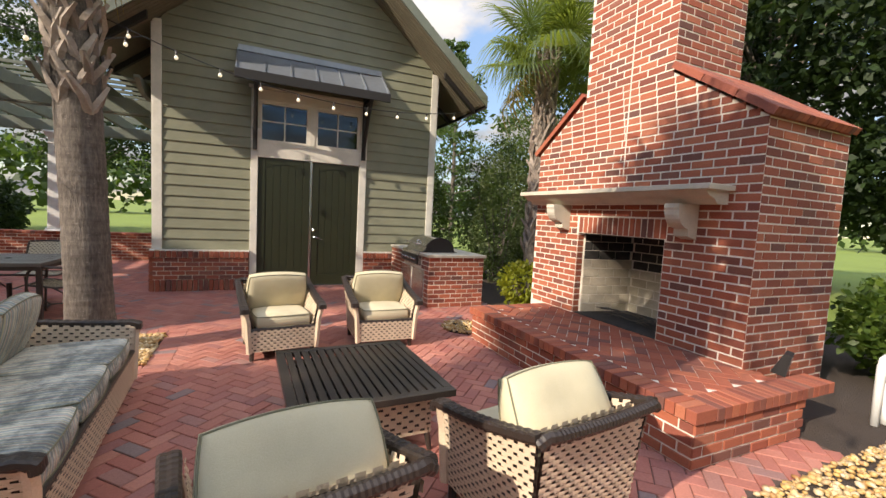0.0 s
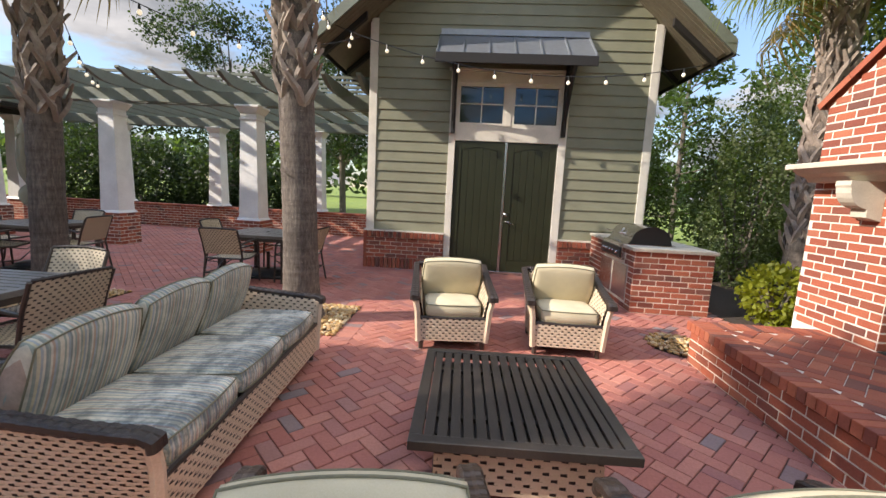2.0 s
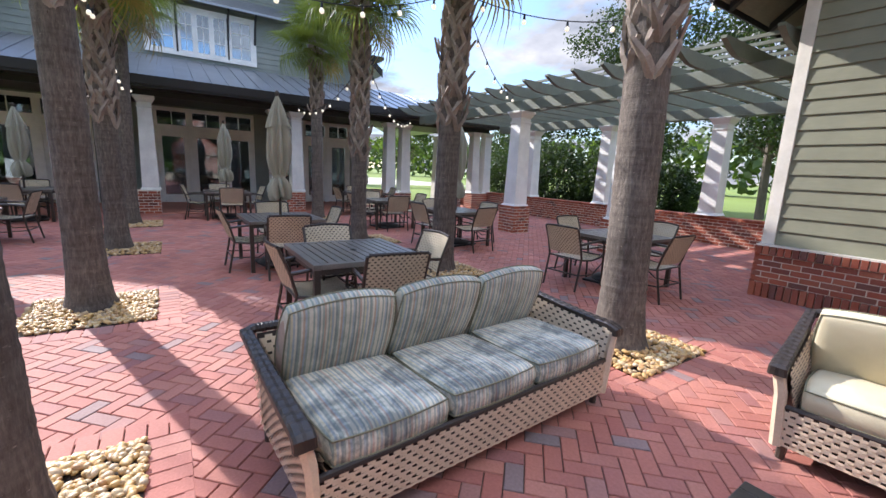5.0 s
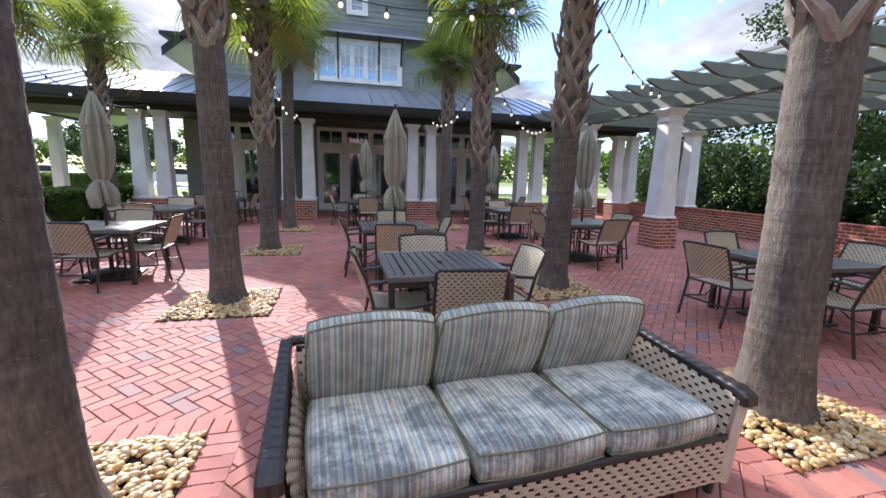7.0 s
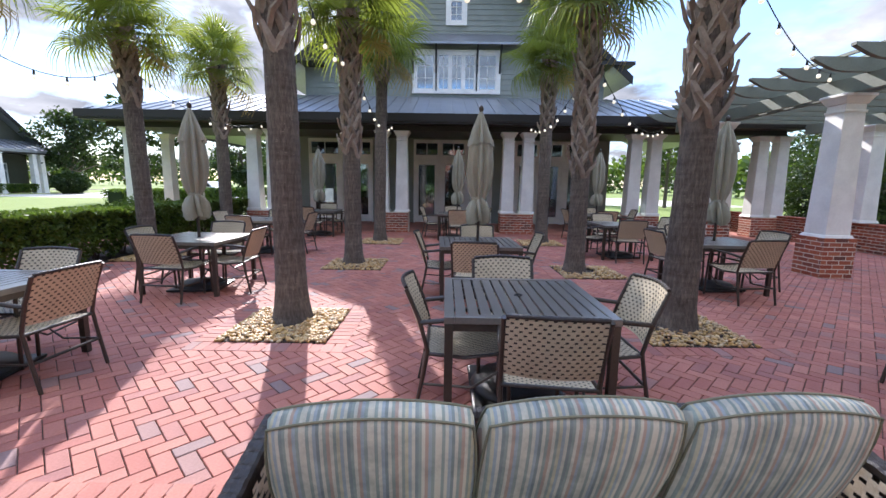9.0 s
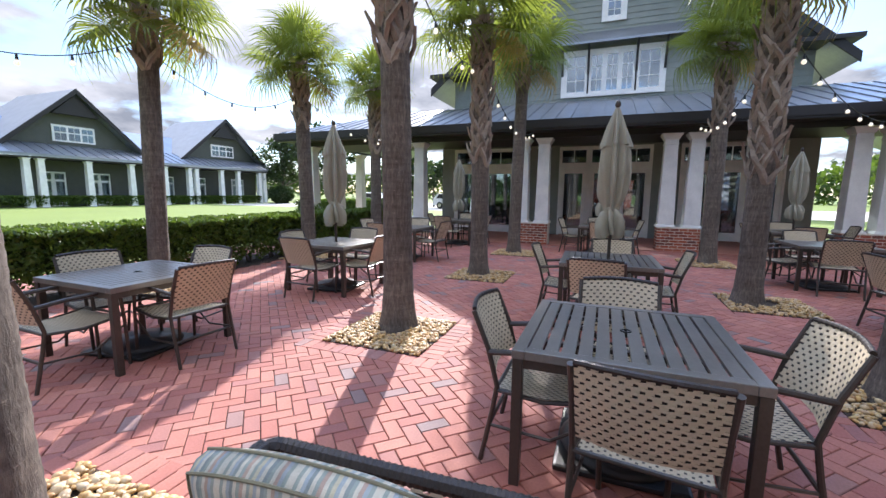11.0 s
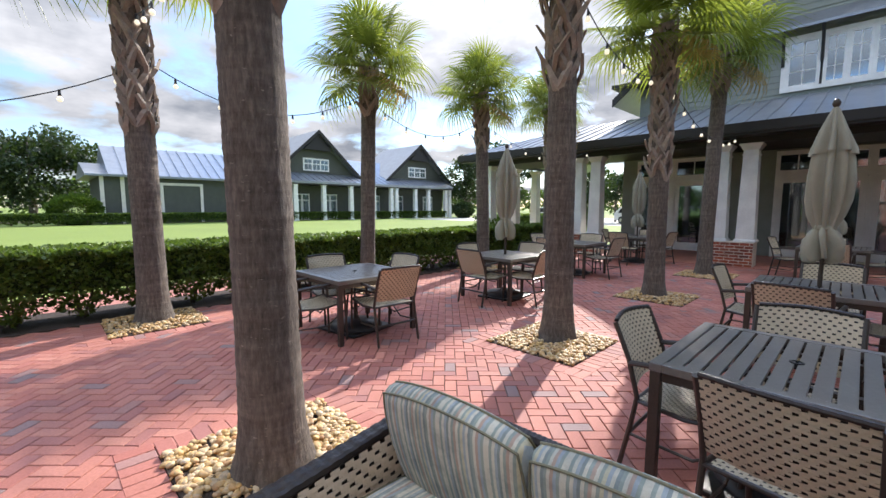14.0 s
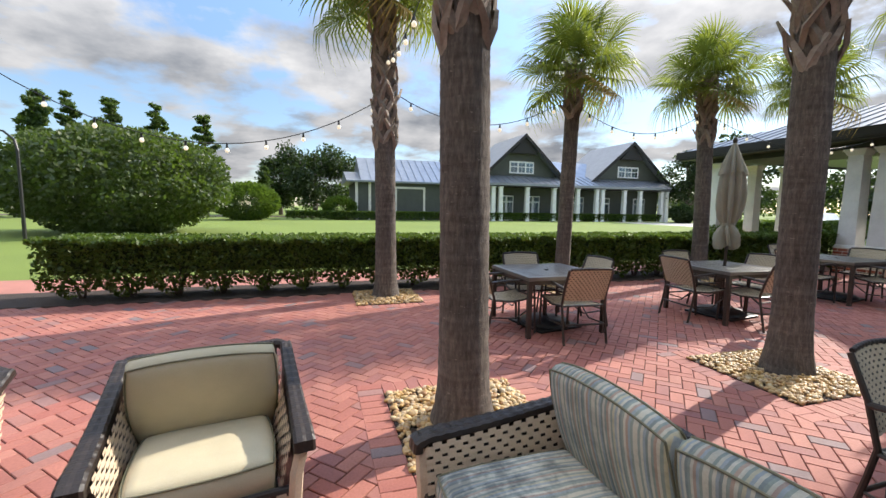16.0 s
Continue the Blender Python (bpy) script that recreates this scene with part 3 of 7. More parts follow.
for x in (DX0 - 0.09, DX1 + 0.03):
    br = part("awning_bracket", block(x, x + 0.075, SY - 0.12, SY - 0.055, 2.62, 4.2, 0.004), M_DARKWOOD, aw, "dark bronze timber bracket")
    part("bracket_arm", block(x, x + 0.075, 7.86, SY - 0.121, 3.69, 3.77, 0.004), M_DARKWOOD, br)
    curve_pts = [(x + 0.037, SY - 0.10 - 0.52 * (k / 8) ** 1.6, 2.70 + 1.02 * k / 8) for k in range(9)]
    part("brace", tube(curve_pts, 0.035, 6), M_DARKWOOD, br)
# brick base of the garden building
shed_base = thing("wall_brick_base", pose(0, 0, 0), "low red brick base with rowlock cap under siding", "brick base", kind="structure")
for x0, x1 in ((SX0 - 0.05, DX0 - 0.127), (DX1 + 0.147, SX1 + 0.05)):
    part("core", block(x0 + 0.01, x1 - 0.01, SY - 0.07, SY + 0.026, 0, 0.70), M_MORTAR, shed_base)
part("core", block(SX0 - 0.05, SX0 + 0.02, SY + 0.03, SD, 0, 0.70), M_MORTAR, shed_base)

# ---- fireplace ----
FX, FY0, FY1, FB = 4.05, 1.93, 4.92, 5.35
OY0, OY1, OZ0, OZ1 = 2.78, 4.02, 0.41, 1.45
CY0, CY1, SHZ, CHZ = 2.84, 4.06, 2.52, 3.12
fire = thing("fireplace", pose(0, 0, 0), "tall red brick outdoor fireplace with stone mantel and raised hearth", "fireplace")
MI = 0.005     # the mortar lies this far behind the brick faces
body = part("body", block(FX + MI, FB - MI, FY0 + MI, OY0, 0, SHZ), M_MORTAR, fire, "brick fireplace body")
part("body_side", block(FX + MI, FB - MI, OY1, FY1 - MI, 0, SHZ), M_MORTAR, fire)
part("body_top", block(FX + MI, FB - MI, OY0, OY1, OZ1, SHZ), M_MORTAR, fire)
part("shoulder", prism([(FY0 + MI, SHZ), (FY1 - MI, SHZ), (CY1, CHZ), (CY0, CHZ)], "x", FX + MI, FB - MI), M_MORTAR, fire)
chimney = part("chimney", block(FX + MI, FB - 0.25, CY0 + MI, CY1 - MI, CHZ + 0.001, 7.2), M_MORTAR, fire, "tall square brick chimney")
part("chimney_cap", block(FX - 0.05, FB - 0.2, CY0 - 0.05, CY1 + 0.05, 7.2, 7.4, 0.02), M_LIMESTONE, chimney)
firebox = part("firebox", block(FB - 0.45, FB - 0.3, OY0, OY1, OZ0, OZ1), M_MORTAR, fire, "cream firebrick firebox")
part("firebox_floor", block(FX + 0.02, FB - 0.45, OY0, OY1, OZ0 - 0.05, OZ0 + 0.004), M_SOOT, firebox)
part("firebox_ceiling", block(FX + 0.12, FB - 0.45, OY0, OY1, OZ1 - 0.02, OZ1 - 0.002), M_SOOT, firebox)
for s, y0 in ((1, OY0), (-1, OY1)):
    part("firebox_side", prism([(FX + 0.11, y0), (FB - 0.45, y0), (FB - 0.45, y0 + s * 0.14), (FX + 0.11, y0 + s * 0.02)], "z", OZ0 + 0.005, OZ1 - 0.021), M_MORTAR, firebox)
mantel = part("mantel", block(3.70, FX + 0.02, 2.14, 4.86, 1.915, 1.965, 0.008), M_LIMESTONE, fire, "weathered cast stone mantel shelf")
part("mantel_moulding", prism([(3.735, 1.914), (FX - 0.001, 1.914), (FX - 0.001, 1.80), (3.90, 1.80), (3.86, 1.845), (3.78, 1.87)], "y", 2.19, 4.81), M_LIMESTONE, mantel)
for y in (2.52, 4.26):
    prof = [(FX - 0.001, 1.798), (3.77, 1.798), (3.765, 1.76)] + [(3.775 + 0.15 * (1 - math.cos(k * math.pi / 12)), 1.74 - 0.17 * math.sin(k * math.pi / 12)) for k in range(7)] + [(3.93, 1.50), (FX - 0.001, 1.47)]
    part("corbel", prism(prof, "y", y - 0.075, y + 0.075), M_LIMESTONE, mantel, "curved stone corbel")
# raised hearth
HX, HY0, HY1, HZ = 2.84, 1.50, 4.58, 0.41
hearth = part("hearth", block(HX + 0.03, FX + 0.05, HY0 + 0.03, HY1 - 0.03, 0, HZ - 0.07), M_MORTAR, fire, "raised brick hearth with herringbone top")
part("hearth_bed", block(HX + 0.2, FX + 0.006, HY0 + 0.2, HY1 - 0.2, HZ - 0.07, HZ - 0.012), M_MORTAR, hearth)
# twigs on the firebox floor
rt = random.Random(5)
logs = thing("twig_pile", pose(4.35, 3.35, OZ0 + 0.005), "small pile of dry burnt twigs in firebox", "twigs")
for i in range(14):
    a, L = rt.uniform(0, math.pi), rt.uniform(0.2, 0.5)
    c = Vector((rt.uniform(-0.08, 0.12), rt.uniform(-0.3, 0.3), 0.012 + 0.008 * i))
    d = Vector((math.cos(a) * 0.5, math.sin(a), rt.uniform(-0.05, 0.12))) * L / 2
    part("twig", tube([c - d, c + Vector((0, 0, 0.02)), c + d], [0.006, 0.009, 0.005], 5), M_BARK, logs)

# ---- grill island ----
GX0, GX1, GY0, GY1, GZ = 2.92, 3.98, 6.25, 8.38, 0.86
island = thing("grill_island", pose(0, 0, 0), "red brick grill island with concrete top beside building", "grill island")
part("core", block(GX0 + MI, GX1 - MI, GY0 + MI, GY1, 0, GZ), M_MORTAR, island)
part("countertop", block(GX0 - 0.03, GX1 + 0.03, GY0 - 0.03, GY1, GZ, GZ + 0.05, 0.01), M_LIMESTONE, island, "rough concrete countertop slab")
grill = thing("gas_grill", pose(0, 0, 0), "built-in stainless gas grill with closed hood", "grill")
g0, g1 = 6.62, 7.52
part("firebox", block(GX0 - 0.05, 3.62, g0, g1, GZ - 0.18, GZ + 0.06, 0.01), M_STEEL, grill)
hood_prof = [(GX0 + 0.02, GZ + 0.062)] + [(3.27 - 0.27 * math.cos(k * math.pi / 20), GZ + 0.12 + 0.20 * math.sin(k * math.pi / 20)) for k in range(21)] + [(3.56, GZ + 0.062)]
hood = part("hood", prism(hood_prof, "y", g0 + 0.01, g1 - 0.01), M_STEEL, grill, "rounded stainless hood")
for y in (g0 + 0.004, g1 - 0.010):
    part("hood_end", prism(hood_prof, "y", y - 0.012, y + 0.008), M_BLACK, hood)
part("hood_handle", tube([(GX0 + 0.02, g0 + 0.12, GZ + 0.2), (GX0 - 0.05, g0 + 0.13, GZ + 0.21), (GX0 - 0.05, g1 - 0.13, GZ + 0.21), (GX0 + 0.02, g1 - 0.12, GZ + 0.2)], 0.013, 8), M_STEEL, hood)
panel = part("control_panel", block(GX0 - 0.075, GX0 - 0.052, g0 + 0.02, g1 - 0.02, GZ - 0.15, GZ + 0.0, 0.006), M_BLACK, grill)
for i in range(5):
    part("knob", lathe([(0.026, 0), (0.024, 0.02), (0.012, 0.03)], 12), M_STEEL, panel).matrix_basis = pose(GX0 - 0.076, g0 + 0.14 + i * 0.15, GZ - 0.08, 0, -90)
part("thermometer", lathe([(0.03, 0), (0.03, 0.008)], 14), M_WHITE, hood).matrix_basis = pose(3.02, (g0 + g1) / 2, GZ + 0.235, 0, -50)
for y in (6.75, 7.38):
    part("access_door", block(GX0 - 0.012, GX0 + 0.02, y - 0.28, y + 0.28, 0.12, 0.62, 0.004), M_STEEL, island, "steel access door")

# ---- fixtures beside the fireplace ----
flood = thing("floodlight", pose(4.28, 1.72, HZ, 0, 0, 20), "small black floodlight leaning on the hearth", "floodlight")
part("housing", prism([(0.0, 0.0), (0.10, 0.02), (0.02, 0.19), (-0.03, 0.18)], "x", -0.085, 0.085), M_BLACK, flood)
part("lens", prism([(-0.004, 0.01), (0.004, 0.012), (-0.024, 0.172), (-0.032, 0.17)], "x", -0.07, 0.07), M_STEEL, flood)
pipe = thing("standpipe", pose(5.05, 1.42, 0), "white plastic irrigation pipes with elbow joints", "pipe")
part("riser", tube([(0, 0, 0), (0, 0, 0.50), (0.02, 0, 0.56), (0.08, 0, 0.58), (0.14, 0, 0.55), (0.15, 0, 0.48)], 0.032, 10), M_PVC, pipe, smooth=True)
part("valve", tube([(0.15, 0, 0.48), (0.15, 0, 0.36)], 0.045, 10), M_BARK, pipe)
part("outlet", tube([(0.15, 0, 0.36), (0.13, -0.02, 0.1), (0.13, -0.02, 0.0)], 0.032, 10), M_PVC, pipe, smooth=True)

# ---- pergola ----
PERG_X = (-4.15, -7.35, -10.55)
pergola = thing("pergola", pose(0, 0, 0), "grey-green timber pergola on white tapered columns", "pergola")


def column(name, x, y, z0, z1, w, parent=None, label="", pier=0.0, pier_w=0.6):
    """A square tapered column with base and cap; its foot may stand on a brick pier."""
    holder = parent
    def frustum(a, b, za, zb):
        bm = bmesh.new()
        lo = [bm.verts.new((x + sx * a, y + sy * a, za)) for sx, sy in ((-1, -1), (1, -1), (1, 1), (-1, 1))]
        hi = [bm.verts.new((x + sx * b, y + sy * b, zb)) for sx, sy in ((-1, -1), (1, -1), (1, 1), (-1, 1))]
        bm.faces.new(lo[::-1]); bm.faces.new(hi)
        for i in range(4):
            bm.faces.new((lo[i], lo[(i + 1) % 4], hi[(i + 1) % 4], hi[i]))
        bmesh.ops.bevel(bm, geom=bm.edges[:], offset=0.006, segments=1, affect="EDGES")
        return bm
    a, b = w / 2, w / 2 * 0.8
    shaft = part(name, frustum(a, b, z0 + 0.07, z1 - 0.16), M_WHITE, holder, label)
    part("column_base", frustum(a + 0.05, a + 0.02, z0, z0 + 0.069), M_WHITE, shaft)
    part("necking", frustum(b + 0.02, b + 0.02, z1 - 0.30, z1 - 0.26), M_WHITE, shaft)
    part("capital", frustum(b + 0.015, b + 0.07, z1 - 0.159, z1 - 0.05), M_WHITE, shaft)
    part("abacus", frustum(b + 0.085, b + 0.085, z1 - 0.049, z1), M_WHITE, shaft)


PIERS = []      # brick piers and low walls, clad with bricks further down: x0, x1, y0, y1, z1
for x in PERG_X:
    column("column", x, 9.33, 0.68, 3.12, 0.44, pergola, "white tapered square column")
    PIERS.append((x - 0.29, x + 0.29, 9.04, 9.62, 0.67))
    column("column", x, 13.1, 0.72, 3.12, 0.42, pergola, "white tapered square column")
BX0, BX1 = -12.4, -1.2
for y in (9.33, 13.1):
    for dy in (-0.12, 0.12):
        part("beam", block(BX0, BX1 - (0.3 if y > 10 else 0.2), y + dy - 0.035, y + dy + 0.035, 3.121, 3.38, 0.004), M_PERGOLA, pergola)
n_raf = 17
for i in range(n_raf):
    x = BX0 + 0.15 + i * (BX1 - BX0 - 0.5) / (n_raf - 1)
    tail = [(8.25, 3.60), (8.25, 3.56), (8.45, 3.46), (8.62, 3.40), (8.8, 3.382), (13.7, 3.382), (13.9, 3.42), (14.15, 3.55), (14.15, 3.60)]
    part("rafter", prism(tail, "x", x - 0.04, x + 0.04), M_PERGOLA, pergola)
for i in range(14):
    y = 8.75 + i * 0.38
    part("slat", block(BX0, BX1 - 0.2, y - 0.022, y + 0.022, 3.601, 3.65), M_PERGOLA, pergola)
LOWWALL = (-16.4, -1.42, 13.0, 13.34, 0.70)

# ---- clubhouse ----
CX, CWX = -13.3, -16.5
club = thing("clubhouse", pose(0, 0, 0), "two-storey grey-green clubhouse with white-columned porch", "building")
CLUB_Y0, CLUB_Y1 = -3.4, 8.9
OPEN_SETS = ((1.25, 4.35), (-2.85, -0.35), (5.2, 8.1))
ys = [CLUB_Y0]
for a, b in sorted(OPEN_SETS):
    ys += [a, b]
ys.append(CLUB_Y1)
for a, b in zip(ys[::2], ys[1::2]):
    part("wall", block(CWX - 0.2, CWX, a, b, 0, 3.24), M_SIDING_CLUB, club)
part("wall", block(CWX - 0.2, CWX, CLUB_Y0, CLUB_Y1, 3.241, 4.6), M_SIDING_CLUB, club)
part("end_wall", block(CWX - 7, CWX - 0.2, CLUB_Y0, CLUB_Y0 + 0.2, 0, 4.6), M_SIDING_CLUB, club)
part("end_wall", block(CWX - 7, CWX - 0.2, CLUB_Y1 - 0.2, CLUB_Y1, 0, 4.6), M_SIDING_CLUB, club)
# near-black panel behind the doors, its colour standing for unlit depth
part("unlit_room_back", block(CWX - 2.6, CWX - 2.4, CLUB_Y0 + 0.2, CLUB_Y1 - 0.2, 0, 3.4), M_UNLIT_SHADE, club)
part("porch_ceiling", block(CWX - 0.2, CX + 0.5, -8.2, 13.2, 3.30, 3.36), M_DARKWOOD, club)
part("porch_beam", block(CX - 0.2, CX + 0.2, -8.0, 13.0, 3.15, 3.30), M_DARKWOOD, club)
part("porch_floor", block(CWX - 0.2, CX + 0.4, -8.2, 13.2, -0.3, 0.012), M_PAVER_REST, club)


def french_doors(y0, y1, leaves):
    """A run of glazed doors with transoms above, in white frames."""
    x = CWX + 0.02
    w = (y1 - y0) / leaves
    run = part("door_frame", block(x - 0.1, x + 0.05, y0, y1, 3.12, 3.24), M_WHITE, club, "white french doors with transom lights")
    part("mullion", block(x - 0.1, x + 0.045, y0, y1, 2.45, 2.66), M_WHITE, run)
    for i in range(leaves + 1):
        y = y0 + i * w
        part("mullion", block(x - 0.1, x + 0.05, max(y - 0.06, y0), min(y + 0.06, y1), 0, 3.119), M_WHITE, run)
    for i in range(leaves):
        a, b = y0 + i * w + 0.061, y0 + (i + 1) * w - 0.061
        for r in (block(x - 0.06, x + 0.02, a, a + 0.14, 0.03, 2.449), block(x - 0.06, x + 0.02, b - 0.14, b, 0.03, 2.449), block(x - 0.06, x + 0.02, a + 0.141, b - 0.141, 0.03, 0.3), block(x - 0.06, x + 0.02, a + 0.141, b - 0.141, 2.28, 2.449)):
            part("door_rail", r, M_WHITE, run)
        part("pane", block(x - 0.03, x - 0.02, a + 0.13, b - 0.13, 0.29, 2.29), M_GLASS, run)
        part("pane", block(x - 0.03, x - 0.02, a + 0.04, b - 0.04, 2.68, 3.11), M_GLASS, run)
        for c in (a, b - 0.04):
            part("sash", block(x - 0.05, x + 0.01, c, c + 0.04, 2.661, 3.119), M_WHITE, run)
        part("muntin", block(x - 0.045, x + 0.005, (a + b) / 2 - 0.012, (a + b) / 2 + 0.012, 2.661, 3.119), M_WHITE, run)


french_doors(1.25, 4.35, 3)
french_doors(-2.85, -0.35, 2)
french_doors(5.2, 8.1, 3)
for yc in (-3.25, 0.82, 4.78, 8.75, 12.7):
    PIERS.append((CX - 0.28, CX + 0.28, yc - 0.52, yc + 0.52, 0.64))
    for dy in (-0.31, 0.31):
        column("column", CX, yc + dy, 0.65, 3.149, 0.40, club, "white tapered porch column")
for yc in (-7.4,):
    PIERS.append((CX - 0.28, CX + 0.28, yc - 0.28, yc + 0.28, 0.64))
    column("column", CX, yc, 0.65, 3.149, 0.40, club, "white tapered porch column")
for x, y in ((-15.0, -7.4), (-16.6, -7.4), (-15.2, 12.7), (-16.7, 12.7)):
    column("column", x, y, 0.0, 3.149, 0.36, club, "white tapered porch column")
# porch roof: one long slope, hipped at both ends
EX, EZ, RZ = CX + 0.72, 3.46, 4.72
pb = bmesh.new()
pr = [(EX, -8.5, EZ), (EX, 13.6, EZ), (CWX, 10.6, RZ), (CWX, -5.3, RZ)]
lo = [pb.verts.new(p) for p in pr]
hi = [pb.verts.new((p[0], p[1], p[2] + 0.12)) for p in pr]
pb.faces.new(lo[::-1]); pb.faces.new(hi)
for i in range(4):
    pb.faces.new((lo[i], lo[(i + 1) % 4], hi[(i + 1) % 4], hi[i]))
porch_roof = part("porch_roof", pb, M_METALROOF, club, "grey standing-seam metal porch roof")
for y in np.arange(-8.2, 13.5, 0.42):
    y = float(y)
    k = min(1.0, (y + 8.5) / 3.2 if y < 0 else (13.6 - y) / 3.0)
    xe, ze = EX + (CWX - EX) * k, EZ + (RZ - EZ) * k
    part("roof_seam", prism([(EX, EZ + 0.118), (xe, ze + 0.118), (xe, ze + 0.15), (EX, EZ + 0.15)], "y", y - 0.012, y + 0.012), M_METALROOF, porch_roof)
for s, ya, yb in ((0, -8.5, -5.3), (1, 13.6, 10.6)):
    hbm = bmesh.new()
    v = [hbm.verts.new(p) for p in ((EX, ya, EZ), (CWX, yb, RZ), (CWX - 7, yb, RZ), (CWX - 7, ya, EZ))]
    hbm.faces.new(v)
    ex = bmesh.ops.extrude_face_region(hbm, geom=hbm.faces[:])
    bmesh.ops.translate(hbm, vec=(0, 0, 0.12), verts=[e for e in ex["geom"] if isinstance(e, bmesh.types.BMVert)])
    bmesh.ops.recalc_face_normals(hbm, faces=hbm.faces)
    part("porch_roof_end", hbm, M_METALROOF, club)
part("fascia", block(EX, EX + 0.03, -8.5, 13.6, EZ - 0.10, EZ + 0.13), M_DARKWOOD, club)
part("fascia_end", block(CWX - 7, EX, -8.53, -8.5, EZ - 0.10, EZ + 0.13), M_DARKWOOD, club)
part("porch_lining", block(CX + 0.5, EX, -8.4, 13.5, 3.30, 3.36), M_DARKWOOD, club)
# upper storey with its gable
GY, GTOP, GH0, GH1 = 2.82, 10.6, -2.9, 8.5
gw = part("gable_wall", prism([(GH0, 4.6), (GH1, 4.6), (GH1, 5.9), (GY, GTOP), (GH0, 5.9)], "x", CWX - 0.25, CWX - 0.02), M_SIDING_CLUB, club)
for i in range(30):
    z = 4.75 + i * 0.19
    half = min(GH1 - GY, (GTOP - z - 0.19) / (GTOP - 5.9) * (GH1 - GY))
    if half < 0.2:
        break
    part("siding_board", prism([(CWX + 0.012, z), (CWX - 0.02, z), (CWX - 0.02, z + 0.2), (CWX - 0.008, z + 0.2)], "y", GY - half, GY + half), M_SIDING_CLUB, gw)
for s in (-1, 1):
    e = GY + s * (GH1 - GY + 0.75)
    sl = (GTOP - 5.9) / (GH1 - GY)
    ez = 5.9 - 0.75 * sl
    part("roof", prism([(e, ez), (GY, GTOP), (GY, GTOP + 0.22), (e, ez + 0.2)], "x", CWX - 8, CWX + 0.75), M_METALROOF, club, "grey metal gable roof")
    part("rake_board", prism([(e, ez - 0.06), (GY, GTOP - 0.06), (GY, GTOP + 0.24), (e, ez + 0.22)], "x", CWX + 0.753, CWX + 0.80), M_DARKWOOD, club)
    part("side_eave", block(CWX - 5, CWX + 0.9, min(e, e - s * 1.5), max(e, e - s * 1.5), 5.86, 5.98), M_DARKWOOD, club)
part("pent_roof", prism([(CWX + 0.012, 7.0), (CWX + 0.5, 6.62), (CWX + 0.5, 6.7), (CWX + 0.012, 7.12)], "y", -1.3, 6.9), M_METALROOF, club, "narrow grey metal pent roof above window")


def club_window(y0, y1, z0, z1, sashes):
    x = CWX + 0.012
    w = part("window", block(x, x + 0.06, y0 - 0.12, y1 + 0.12, z0 - 0.1, z0), M_WHITE, club, "white casement window band")
    part("window_head", block(x, x + 0.06, y0 - 0.12, y1 + 0.12, z1, z1 + 0.12), M_WHITE, w)
    for y in (y0 - 0.12, y1 + 0.0):
        part("window_frame", block(x, x + 0.055, y, y + 0.12, z0, z1), M_WHITE, w)
    # dark sheet over the wall; its colour stands for an unlit room
    part("unlit_backing", block(x - 0.004, x + 0.008, y0, y1, z0, z1), M_UNLIT_SHADE, w)
    n = len(sashes)
    for a, b in sashes:
        for r in (block(x + 0.002, x + 0.05, a, a + 0.08, z0, z1), block(x + 0.002, x + 0.05, b - 0.08, b, z0, z1), block(x + 0.002, x + 0.045, a + 0.08, b - 0.08, z0, z0 + 0.08), block(x + 0.002, x + 0.045, a + 0.08, b - 0.08, z1 - 0.08, z1)):
            part("sash", r, M_WHITE, w)
        part("pane", block(x + 0.014, x + 0.02, a + 0.075, b - 0.075, z0 + 0.075, z1 - 0.075), M_GLASS_SKY, w)
        for f in (0.34, 0.67):
            zz = z0 + f * (z1 - z0)
            part("muntin", block(x + 0.021, x + 0.035, a + 0.08, b - 0.08, zz - 0.01, zz + 0.01), M_WHITE, w)
        part("muntin", block(x + 0.021, x + 0.034, (a + b) / 2 - 0.01, (a + b) / 2 + 0.01, z0 + 0.08, z1 - 0.08), M_WHITE, w)
    return w


cw = club_window(1.30, 4.42, 5.06, 6.42, ((1.30, 2.06), (2.12, 2.62), (2.62, 3.12), (3.12, 3.60), (3.66, 4.42)))
for y in (1.22, 2.09, 3.63, 4.5):
    part("window_stay", tube([(CWX + 0.07, y, 5.7), (CWX + 0.22, y, 6.3), (CWX + 0.46, y, 6.62)], 0.04, 6), M_DARKWOOD, cw)
club_window(2.55, 3.1, 7.5, 8.3, ((2.55, 3.1),))

